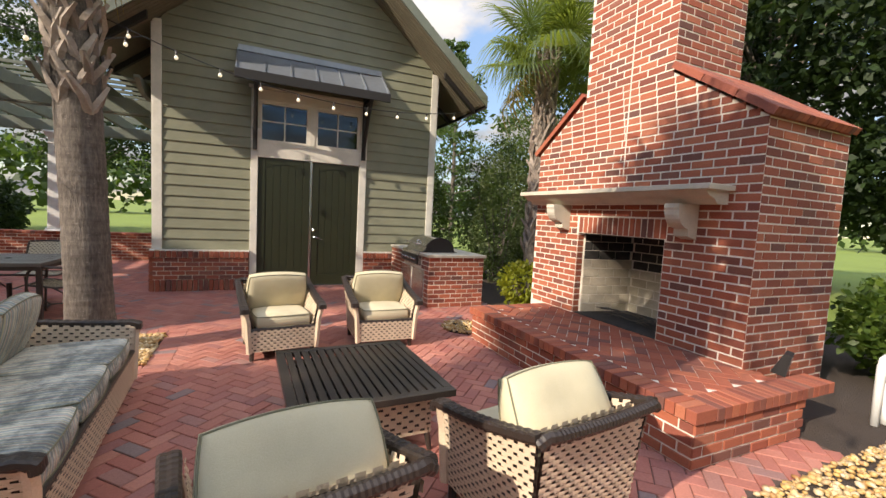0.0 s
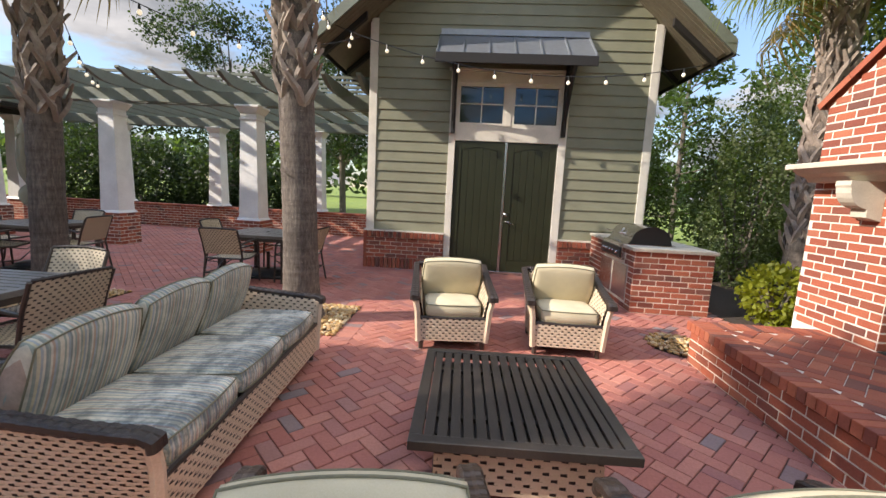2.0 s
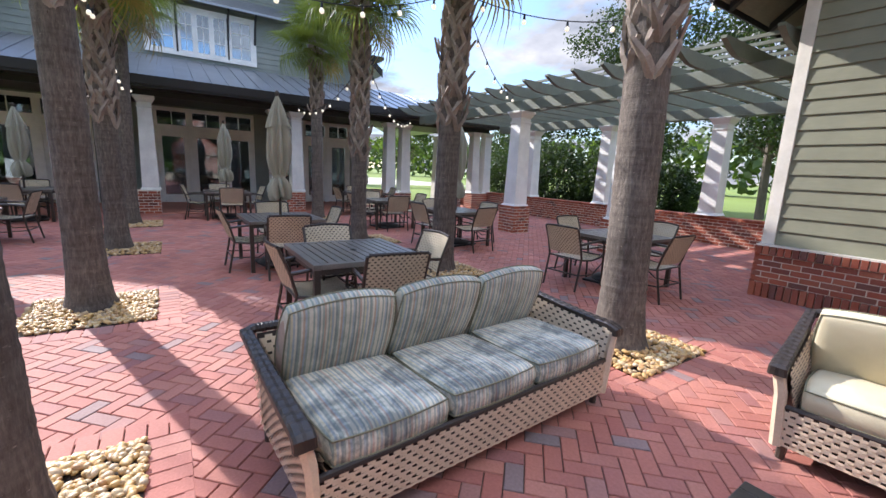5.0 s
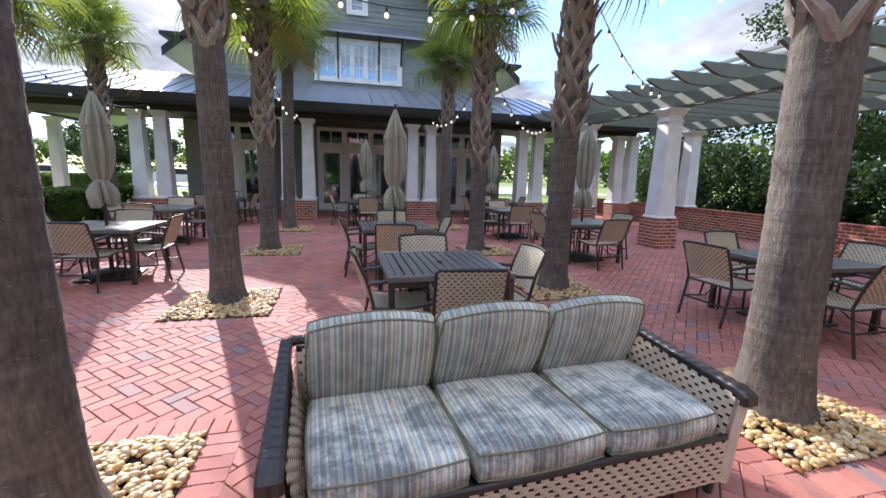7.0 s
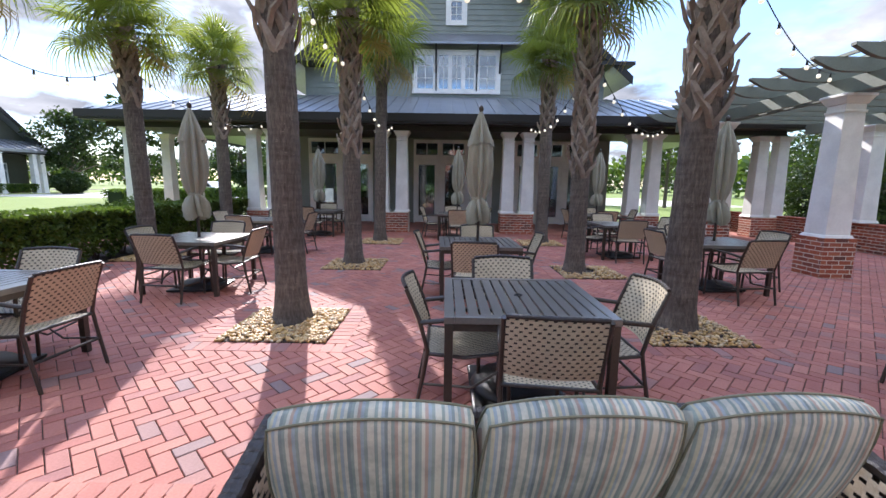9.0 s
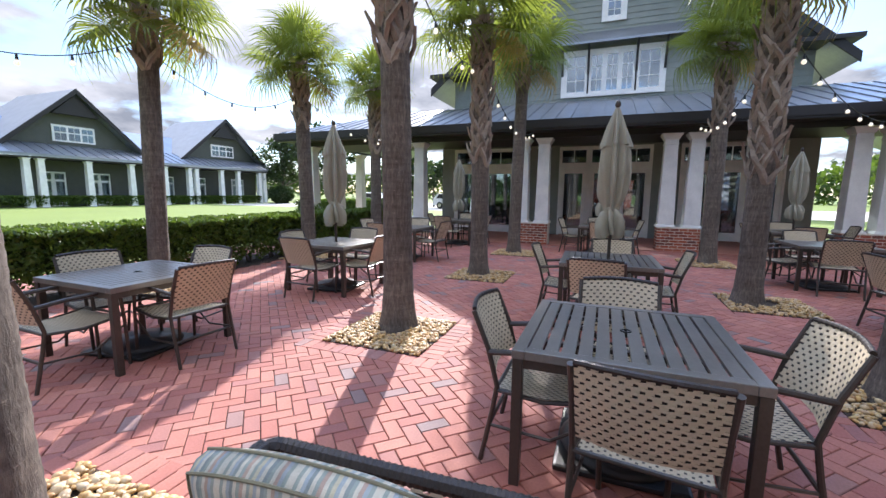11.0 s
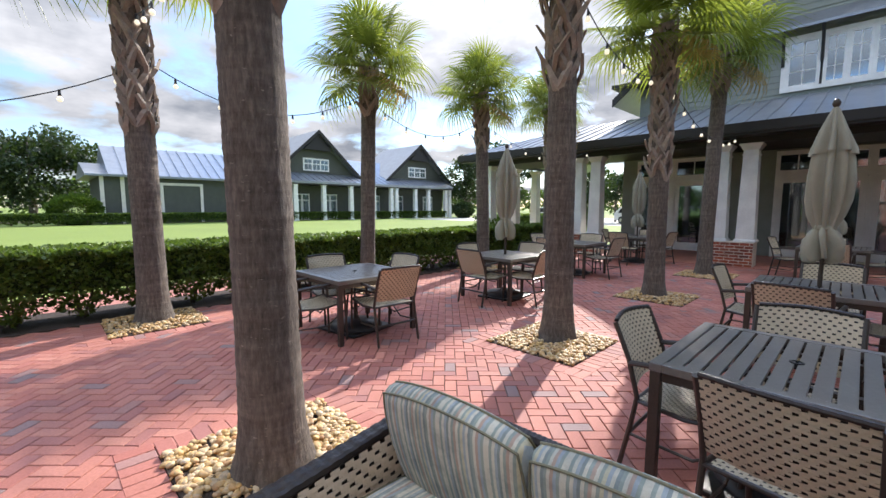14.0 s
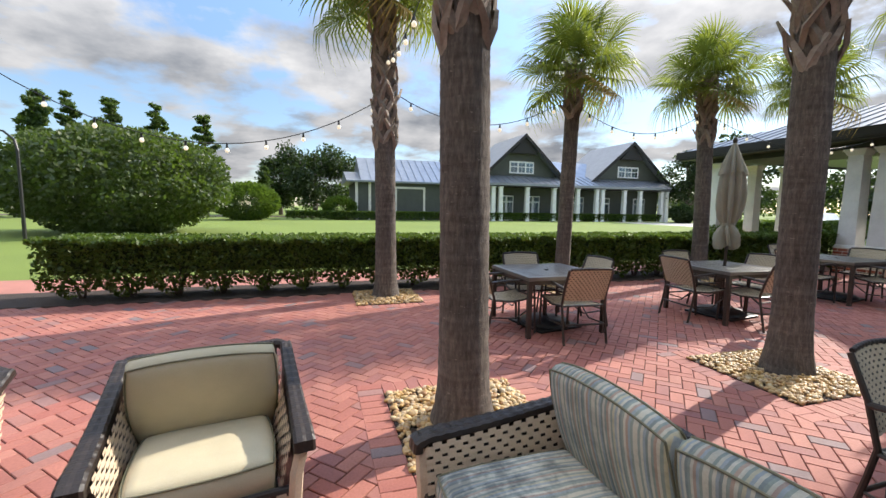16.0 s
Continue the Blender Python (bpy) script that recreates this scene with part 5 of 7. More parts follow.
def palm(x, y, boot_z, top_z, r, seed, lean=(0, 0), fronds=28, spread=1.0, boot_r=1.0):
    rp = random.Random(seed)
    t = thing("palm_tree", pose(x, y, 0), "sabal palm with ringed grey trunk in pebble square", "palm tree", "patio palms")
    at = lambda z: Vector((lean[0] * (max(z, 0) / top_z) ** 1.3, lean[1] * (max(z, 0) / top_z) ** 1.3, z))
    zs, rs, z = [], [], -0.05
    while z < top_z - 0.05:
        k = max(z, 0)
        rr = r * (1 + 0.42 * math.exp(-k / 0.16) + 0.10 * math.exp(-k / 0.9)) * (1.0 + 0.012 * rp.uniform(-1, 1))
        zs += [z, z + 0.022]
        rs += [rr, rr * 0.982]
        z += rp.uniform(0.045, 0.075)
    tb = tube([at(z) for z in zs], rs, 26)
    for v in tb.verts:
        c = at(v.co.z)
        q = Vector((v.co.x - c.x, v.co.y - c.y, 0))
        f = 0.035 * noise.noise((q.x * 9 + seed, q.y * 9, v.co.z * 1.2)) + 0.018 * noise.noise((q.x * 40, q.y * 40 + seed, v.co.z * 9))
        v.co += q * f
    part("trunk", tb, M_PALMBARK, t, smooth=True)
    # crossed leaf bases
    bb = bmesh.new()
    z, a = boot_z, rp.uniform(0, 6)
    core = boot_r * r * 0.92
    while z < top_z:
        c, s = math.cos(a), math.sin(a)
        o, tan, up = Vector((c, s, 0)), Vector((-s, c, 0)), Vector((0, 0, 1))
        base = at(z) + o * core
        loose = rp.random() < 0.22
        for fork in (-1, 1):
            # each old leaf base splits into two prongs that cross their neighbours
            L, w = rp.uniform(0.26, 0.38), rp.uniform(0.075, 0.10)
            out = rp.uniform(0.09, 0.16) if loose else rp.uniform(0.035, 0.07)
            ta = a + fork * rp.uniform(0.55, 0.95) * 0.16 * L / 0.3 / max(core, 0.1) * 0.9
            o2 = Vector((math.cos(ta), math.sin(ta), 0))
            tip = at(z + L) + o2 * (core + out)
            mid = at(z + L * 0.5) + (o + o2).normalized() * (core + 0.45 * out + 0.012)
            run = (tip - base).normalized()
            q = []
            for p, ww, th, oo in ((base, w * 1.1, 0.02, o), (mid, w * 0.9, 0.026, (o + o2).normalized()), (tip, w * 0.55, 0.016, o2)):
                sidev = oo.cross(run).normalized()
                q.append([bb.verts.new(p + sidev * ww / 2 - oo * 0.008), bb.verts.new(p + oo * th), bb.verts.new(p - sidev * ww / 2 - oo * 0.008), bb.verts.new(p - oo * th * 0.8)])
            for u, v in zip(q, q[1:]):
                for i in range(4):
                    bb.faces.new((u[i], u[(i + 1) % 4], v[(i + 1) % 4], v[i]))
            bb.faces.new(q[-1])
        a += 2.399 + rp.uniform(-0.2, 0.2)
        z += 0.036
    bts = part("leaf_base_rest", bb, M_BOOT, t, "criss-crossed old leaf bases")
    tagged(bts, kind="stuff")
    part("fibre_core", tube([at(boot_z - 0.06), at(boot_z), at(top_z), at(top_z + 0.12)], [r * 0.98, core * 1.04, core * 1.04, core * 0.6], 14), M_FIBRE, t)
    crown = part("crown_heart", tube([at(top_z), at(top_z) + Vector((0, 0, 0.35))], [core * 0.8, 0.04], 8), M_FROND, t)
    for i in range(fronds):
        f = i / fronds
        el = 80 - 122 * f ** 0.95 + rp.uniform(-8, 8)
        az = i * 137.5 + rp.uniform(-15, 15)
        sc = spread * rp.uniform(0.85, 1.12)
        dry = f > 0.93
        fr = new("frond", (FROND_DRY if dry else FRONDS)[i % (2 if dry else 3)])
        fr.parent = t
        fr.matrix_basis = Matrix.Translation(at(top_z) + Vector((0, 0, 0.12 * (1 - f)))) @ Matrix.Rotation(radians(az), 4, "Z") @ Matrix.Rotation(radians(-el), 4, "Y") @ Matrix.Rotation(radians(rp.uniform(-25, 25)), 4, "X") @ Matrix.Scale(sc, 4)
    return t


def frond_mesh(name, seed, material, droop):
    """A fan leaf: a stalk along +x, then leaflets spread round its end, their tips hanging."""
    rp = random.Random(seed)
    bm = tube([(0, 0, 0), (0.3, 0, 0.03), (0.62, 0, 0.0)], [0.016, 0.012, 0.008], 5)
    n = 34
    for i in range(n):
        a = radians(-128 + 256 * i / (n - 1)) + rp.uniform(-0.03, 0.03)
        L = (0.74 - 0.16 * abs(a) / 2.3) * rp.uniform(0.9, 1.08)
        hub = Vector((0.56 + 0.12 * math.cos(a), 0, 0))
        d = Vector((math.cos(a), math.sin(a), 0.22 * (1 - abs(a) / 3)))
        tan = Vector((-math.sin(a), math.cos(a), 0))
        prev = None
        for k in range(6):
            s = k / 5
            w = 0.019 * (0.25 + 1.5 * s if s < 0.5 else 2.0 * (1.02 - s))
            p = hub + d * L * s + Vector((0, 0, -droop * L * max(0, s - 0.45) ** 2 * 1.6)) + Vector((-0.06 * s * s, 0, 0))
            cur = [bm.verts.new(p + tan * w), bm.verts.new(p + Vector((0, 0, -0.35 * w))), bm.verts.new(p - tan * w)]
            if prev:
                bm.faces.new((prev[0], cur[0], cur[1], prev[1]))
                bm.faces.new((prev[1], cur[1], cur[2], prev[2]))
            prev = cur
    me = bpy.data.meshes.new(name)
    bm.to_mesh(me)
    bm.free()
    me.materials.append(material)
    return me


FRONDS = [frond_mesh("frond", 3 + i, M_FROND, 0.7 + 0.5 * i) for i in range(3)]
FROND_DRY = [frond_mesh("frond_dry", 9 + i, M_FROND_DRY, 1.6) for i in range(2)]
PALMS = [(-1.06, 0.90, 2.48, 4.6, 0.165, (0.06, -0.06)), (-4.43, 0.80, 2.78, 4.75, 0.155, (0.03, -0.04)), (-7.67, 0.78, 1.95, 4.35, 0.15, (0.10, 0.0)), (-10.85, 0.78, 3.9, 4.75, 0.145, (0.0, 0.1)),
         (-1.22, 5.0, 2.36, 5.0, 0.185, (-0.25, 0.2)), (-4.32, 5.02, 2.06, 4.8, 0.165, (0.1, 0.05)), (-7.22, 4.82, 1.62, 4.6, 0.15, (0.05, 0.0)), (-10.95, 5.08, 2.9, 4.6, 0.15, (0.0, 0.0)),
         (-1.20, -3.32, 2.40, 4.9, 0.165, (0.05, 0.0)), (-4.66, -3.42, 3.2, 4.05, 0.135, (-0.1, 0.0)), (-8.1, -3.40, 2.85, 4.15, 0.15, (0.15, 0.0)), (-11.15, -3.42, 2.6, 4.4, 0.15, (0.0, 0.0)),
         (5.2, 6.5, 0.9, 4.7, 0.17, (0.12, 0.05)), (5.25, -3.3, 2.4, 4.6, 0.165, (-0.1, 0.0))]
for i, (x, y, bz, tz, r, lean) in enumerate(PALMS):
    palm(x, y, bz, tz, r, 40 + i, lean, spread=1.12 if i in (4, 8, 0, 12) else 1.0)


def hedge_row(name, x0, x1, y0, y1, h, leaf, density, seed, legs, label, lift=0.07):
    """A clipped hedge: shrubs side by side, bare legged at the foot, level on top."""
    rng = np.random.default_rng(seed)
    t = thing(name, pose(0, 0, 0), label, "hedge")
    L, W = x1 - x0, y1 - y0
    n = int(density * L * (2 * h + W))
    u = rng.random(n)
    x = x0 + L * u
    face = rng.random(n)
    per = 2 * h + W
    y, z = np.empty(n), np.empty(n)
    nx = np.zeros((n, 3))
    f, tq = face < h / per, (face >= h / per) & (face < (h + W) / per)
    bk = ~(f | tq)
    y[f], z[f] = y1, rng.random(f.sum()) * h
    y[bk], z[bk] = y0, rng.random(bk.sum()) * h
    y[tq], z[tq] = y0 + W * rng.random(tq.sum()), h
    nx[f, 1], nx[bk, 1], nx[tq, 2] = 1, -1, 1
    pitch = legs
    ph = ((x - x0) / pitch) % 1.0
    gap = np.abs(ph - 0.5) * 2
    wob = np.array([noise.noise((a * 1.7, b * 3, c * 2.4)) for a, b, c in zip(x, y, z)])
    sink = (0.04 + 0.11 * rng.random(n) ** 2 + 0.10 * gap ** 3 - 0.05 * wob)
    low = np.clip(1 - z / (0.4 * h), 0, 1)
    y = np.where(f, y - sink - 0.25 * low * (0.4 + 0.6 * gap), np.where(bk, y + sink + 0.2 * low, y))
    z = np.where(tq, z - sink * 0.6, z)
    keep = (z > lift + 0.15 * gap * h + 0.05 * wob)
    p = np.stack([x, y, z], 1)[keep]
    leaf_mesh("foliage", p, leaf, M_HEDGE, t, seed, normals=nx[keep], kind="stuff")
    rr = random.Random(seed)
    # solid dark core: shade among the inner leaves, put into its colour
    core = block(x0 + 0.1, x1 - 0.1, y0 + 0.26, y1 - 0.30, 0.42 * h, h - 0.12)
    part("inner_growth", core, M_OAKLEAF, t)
    k = int(L / pitch)
    for i in range(k):
        cx = x0 + pitch * (i + 0.5)
        bm = bmesh.new()
        for j in range(6):
            a = rr.uniform(0, 6.28)
            tube([(cx + 0.03 * math.cos(a), (y0 + y1) / 2 + 0.03 * math.sin(a), 0), (cx + 0.08 * math.cos(a), (y0 + y1) / 2 + 0.08 * math.sin(a), 0.2), (cx + 0.25 * math.cos(a), (y0 + y1) / 2 + 0.3 * math.sin(a), 0.55 * h)], [0.018, 0.014, 0.008], 5, bm)
        part("stem", bm, M_BARK, t)
    return t


hedge_row("hedge", -13.4, 3.85, -4.75, -3.72, 1.0, 0.042, 1900, 1, 0.66, "clipped green boxwood hedge along patio edge")


def shrub(name, x, y, radii, n, leaf, material, label, seed, base=0.0, lumps=0.3):
    rng = np.random.default_rng(seed)
    t = thing(name, pose(x, y, -0.02), label, "shrub")
    p, d = blob_points(n, (0, 0, base + radii[2] * 0.95), radii, rng, lumps=lumps, freq=2.6)
    p[:, 2] = np.maximum(p[:, 2], 0.03)
    leaf_mesh("foliage", p, leaf, material, t, seed, normals=d, kind="stuff")
    bm = bmesh.new()
    rs = random.Random(seed)
    for j in range(7):
        a = rs.uniform(0, 6.28)
        tube([(0.05 * math.cos(a), 0.05 * math.sin(a), 0), (0.3 * radii[0] * math.cos(a), 0.3 * radii[1] * math.sin(a), base + radii[2] * 0.7), (0.6 * radii[0] * math.cos(a), 0.6 * radii[1] * math.sin(a), base + radii[2] * 1.3)], [0.035, 0.025, 0.01], 5, bm)
    part("stem", bm, M_BARK, t)
    return t


def tree(name, x, y, h, spread, n, leaf, material, label, seed, trunk_r=0.2, bare=0.3, pine=False):
    rng, rs = np.random.default_rng(seed), random.Random(seed)
    t = thing(name, pose(x, y, -0.05), label, "tree")
    bm = bmesh.new()
    tube([(0, 0, 0), (0.03 * h * rs.uniform(-0.4, 0.4), 0.02 * h * rs.uniform(-0.4, 0.4), h * 0.5), (0, 0, h * (0.97 if pine else 0.75))], [trunk_r, trunk_r * 0.7, trunk_r * 0.15], 8, bm)
    pts, nrm = [], []
    clumps = 26 if not pine else 64
    for i in range(clumps):
        f = (i + 0.5) / clumps
        a = i * 2.4 + rs.uniform(-0.4, 0.4)
        if pine:
            z = h * (bare + (1 - bare) * f)
            reach = spread * (1.05 - f) ** 0.7 * rs.uniform(0.2, 1.1)
            z += rs.uniform(-0.05, 0.05) * h
            cr = np.array((0.27, 0.27, 0.17)) * spread * (1.2 - 0.55 * f) * rs.uniform(0.6, 1.15)
        else:
            z = h * (bare + (0.92 - bare) * rs.random() ** 0.8)
            reach = spread * rs.uniform(0.25, 0.95) * math.sin(math.pi * min(1, max(0.12, (z / h - bare * 0.6) / (1.05 - bare * 0.6)))) ** 0.6
            cr = np.array((0.30, 0.30, 0.22)) * spread * rs.uniform(0.8, 1.25)
        c = (reach * math.cos(a), reach * math.sin(a), z)
        limb = bmesh.new()
        tube([(0, 0, z * (0.92 if pine else 0.6)), (c[0] * 0.5, c[1] * 0.5, z * (0.97 if pine else 0.85)), c], [trunk_r * 0.3 * (1.1 - f), trunk_r * 0.18, 0.015], 5, limb)
        part("limb", limb, M_BARK, t)
        p, d = blob_points(n // clumps, c, cr, rng, shell=0.75, lumps=0.45, freq=2.0)
        pts.append(p)
        nrm.append(d)
    part("trunk", bm, M_BARK, t)
    leaf_mesh("crown", np.concatenate(pts), leaf, material, t, seed, long=2.4 if pine else 1.5, normals=np.concatenate(nrm), kind="stuff")
    return t


# shrubs and trees behind the fireplace and beside the garden building
shrub("lime_shrub", 4.75, 6.15, (0.42, 0.38, 0.42), 1400, 0.05, M_LIMELEAF, "yellow-green shrub beside the fireplace", 3)
shrub("tall_shrub", 5.9, 8.9, (1.0, 0.95, 1.75), 15000, 0.04, M_MYRTLE, "tall dense green shrub beside garden building", 4, lumps=0.4)
shrub("tall_shrub", 7.6, 10.4, (1.3, 1.2, 2.2), 14000, 0.05, M_MYRTLE, "tall dense green shrub beside garden building", 5, lumps=0.4)
shrub("tall_shrub", 5.2, 12.6, (1.0, 1.0, 1.7), 9000, 0.05, M_MYRTLE, "tall dense green shrub beside garden building", 6, lumps=0.4)
shrub("laurel_shrub", 6.9, 1.6, (0.9, 0.8, 0.62), 5000, 0.06, M_HEDGE, "low glossy green shrub behind fireplace", 7)
shrub("laurel_shrub", 6.6, 0.2, (0.8, 0.7, 0.5), 4200, 0.06, M_LIMELEAF, "low light-green shrub behind fireplace", 8)
shrub("laurel_shrub", 6.4, 3.6, (0.8, 0.8, 0.7), 4000, 0.06, M_HEDGE, "low glossy green shrub behind fireplace", 9)
tree("pine_tree", 8.6, 17.5, 9.5, 2.6, 5200, 0.10, M_PINELEAF, "young loblolly pine behind garden building", 11, 0.12, 0.08, True)
tree("pine_tree", 11.5, 15.0, 11.5, 3.0, 5200, 0.11, M_PINELEAF, "tall loblolly pine behind garden building", 12, 0.14, 0.1, True)
tree("live_oak", 11.5, 6.0, 9.0, 4.2, 26000, 0.12, M_OAKLEAF, "dense live oak behind fireplace", 13, 0.25, 0.16)
tree("live_oak", 15.5, 2.6, 9.5, 4.5, 24000, 0.13, M_OAKLEAF, "dense live oak behind fireplace", 14, 0.25, 0.12)
tree("live_oak", 13.5, 11.0, 9.0, 4.0, 18000, 0.13, M_OAKLEAF, "dense live oak behind fireplace", 15, 0.25, 0.15)
# beyond the pergola
for i, (x, y, r, h) in enumerate(((-12.2, 16.2, 1.9, 1.5), (-9.6, 16.6, 1.7, 1.35), (-7.6, 17.0, 1.2, 1.1), (-15.0, 16.4, 1.9, 1.45))):
    shrub("viburnum_shrub", x, y, (r, 1.3, h), 8500, 0.085, M_OAKLEAF, "big dark green shrub behind low brick wall", 20 + i, lumps=0.3)
tree("live_oak", -7.0, 24.5, 11.0, 4.6, 15000, 0.12, M_OAKLEAF, "live oak on the lawn beyond pergola", 31, 0.2, 0.24)
tree("live_oak", -14.0, 25.0, 11.5, 4.8, 15000, 0.12, M_OAKLEAF, "live oak on the lawn beyond pergola", 32, 0.22, 0.24)
tree("live_oak", -2.6, 29.0, 8.2, 3.6, 9000, 0.12, M_OAKLEAF, "live oak on the lawn beyond pergola", 33, 0.2, 0.25)
tree("live_oak", -19.0, 21.0, 6.4, 3.4, 9000, 0.12, M_OAKLEAF, "live oak on the lawn beyond pergola", 34, 0.2, 0.2)
tree("live_oak", -1.0, 19.0, 4.2, 1.9, 6000, 0.09, M_OAKLEAF, "small oak behind garden building", 35, 0.1, 0.25)
# south lawn
shrub("holly_bush", 9.6, -22.0, (5.2, 4.6, 2.7), 34000, 0.14, M_MYRTLE, "huge rounded holly bush on the lawn", 41, lumps=0.16)
shrub("holly_bush", 6.6, -42.0, (3.2, 3.0, 1.9), 7000, 0.2, M_HEDGE, "clipped round bush across the lawn", 42, lumps=0.08)
shrub("holly_bush", -2.6, -44.5, (1.9, 1.8, 1.35), 4000, 0.18, M_HEDGE, "clipped round bush across the lawn", 43, lumps=0.08)
shrub("holly_bush", -45.0, -38.0, (1.6, 1.6, 1.2), 4000, 0.16, M_OAKLEAF, "round bush before the far building", 44, lumps=0.15)
tree("live_oak", 0.0, -62.0, 11.5, 6.2, 12000, 0.26, M_OAKLEAF, "spreading live oak behind far building", 45, 0.4, 0.2)
tree("live_oak", 5.2, -66.0, 9.0, 4.6, 8000, 0.26, M_OAKLEAF, "spreading live oak behind far building", 46, 0.35, 0.2)
for i, (x, y, h) in enumerate(((19.9, -47.8, 12.2), (16.3, -49.5, 11.8), (11.9, -50.2, 11.4), (25.0, -45.5, 11.2), (5.8, -51.2, 6.2), (29.0, -44.0, 11.8), (27.0, -50.0, 12.6), (22.5, -46.0, 11.4), (32.0, -41.0, 11.8))):
    tree("pine_tree", x, y, h, h * 0.2, 8500, 0.17, M_PINELEAF, "tall pine beyond the lawn", 50 + i, 0.2, 0.18, True)
tree("live_oak", -50.0, -42.0, 9.5, 5.0, 8000, 0.24, M_OAKLEAF, "oak beside the far building", 58, 0.3, 0.1)
# far belts of trees
def tree_belt(x0, y0, x1, y1, h, n, seed, label):
    rng = np.random.default_rng(seed)
    u = rng.random(n)
    L = math.hypot(x1 - x0, y1 - y0)
    top = np.array([h * (0.62 + 0.5 * noise.fractal((q * L * 0.05, seed, 0), 1.0, 2.0, 4) + 0.12 * noise.noise((q * L * 0.5, 1.0, seed))) for q in u])
    z = np.maximum(top, 1.0) * rng.random(n) ** 0.6
    p = np.stack([x0 + (x1 - x0) * u + rng.normal(0, 2, n), y0 + (y1 - y0) * u + rng.normal(0, 2, n), z], 1)
    tagged(leaf_mesh("far_woods", p, 0.75, M_PINELEAF, None, seed), label, "woods", kind="stuff")


tree_belt(-150, 40, -110, -120, 11, 9000, 71, "distant belt of mixed green woods")
tree_belt(-110, -120, 60, -110, 12, 9000, 72, "distant belt of mixed green woods")
tree_belt(60, -110, 70, 90, 12, 9000, 73, "distant belt of mixed green woods")
tree_belt(-150, 40, 70, 75, 11, 11000, 74, "distant belt of mixed green woods")
for i, (x, y) in enumerate(((-34, -14), (-38, -8), (-31, -20), (-42, 2), (-40, 14), (-33, 20), (-46, -16), (-50, 6))):
    tree("live_oak", x, y, 5.5 + (i % 3), 2.6, 3000, 0.2, M_PINELEAF if i % 2 else M_OAKLEAF, "small tree beyond the clubhouse porch", 80 + i, 0.15, 0.2)
hedge_row("hedge", -34, -18.6, -13.0, -11.8, 1.1, 0.09, 260, 91, 0.8, "low clipped hedge by the parking lot")
hedge_row("hedge", -46, 3.0, -43.6, -42.4, 0.95, 0.12, 200, 92, 0.9, "low clipped hedge before the far building", 0.05)
shrub("porch_shrub", -12.4, -6.6, (0.9, 0.8, 0.55), 3500, 0.05, M_HEDGE, "low green shrub at porch corner", 95)
shrub("porch_shrub", -11.6, -5.6, (0.7, 0.6, 0.45), 2500, 0.05, M_LIMELEAF, "low light-green shrub at porch corner", 96)

# ---- long single-storey building across the lawn ----
far = thing("lodge_building", pose(0, 0, -0.05), "long grey-green lodge with twin gables and metal roof", "building")
FYW = -45.0
part("wall", block(-47.5, -4.4, FYW - 9, FYW, 0, 4.4), M_SIDING_LODGE, far)
part("porch_roof", prism([(FYW + 2.6, 4.35), (FYW + 2.6, 4.6), (FYW - 1.0, 6.0), (FYW - 1.0, 5.7)], "x", -50.0, -17.6), M_METALROOF, far, "grey metal porch roof")
part("porch_ceiling", block(-49.6, -17.8, FYW, FYW + 2.5, 4.2, 4.34), M_DARKWOOD, far)
part("wing_roof", prism([(FYW + 0.6, 4.3), (FYW + 0.6, 4.5), (FYW - 5, 7.6), (FYW - 10.4, 4.5), (FYW - 10.4, 4.3)], "x", -19.0, -5.0), M_METALROOF, far, "grey standing-seam metal roof")
part("wing_hip", prism([(FYW + 0.5, 4.3), (FYW + 0.5, 4.48), (FYW - 5, 5.8), (FYW - 10, 4.48), (FYW - 10, 4.3)], "x", -5.0, -3.4), M_METALROOF, far)
part("main_roof", prism([(FYW - 0.9, 5.4), (FYW - 5.5, 8.4), (FYW - 11, 5.4)], "x", -49.0, -19.0), M_METALROOF, far)
for x in np.arange(-48.5, -5.5, 0.9):
    x = float(x)
    if x > -19.3:
        part("roof_seam", prism([(FYW + 0.6, 4.5), (FYW - 5, 7.6), (FYW - 5, 7.68), (FYW + 0.6, 4.58)], "x", x, x + 0.06), M_METALROOF, far)
    else:
        part("roof_seam", prism([(FYW + 2.6, 4.6), (FYW - 1.0, 6.0), (FYW - 1.0, 6.08), (FYW + 2.6, 4.68)], "x", x, x + 0.06), M_METALROOF, far)
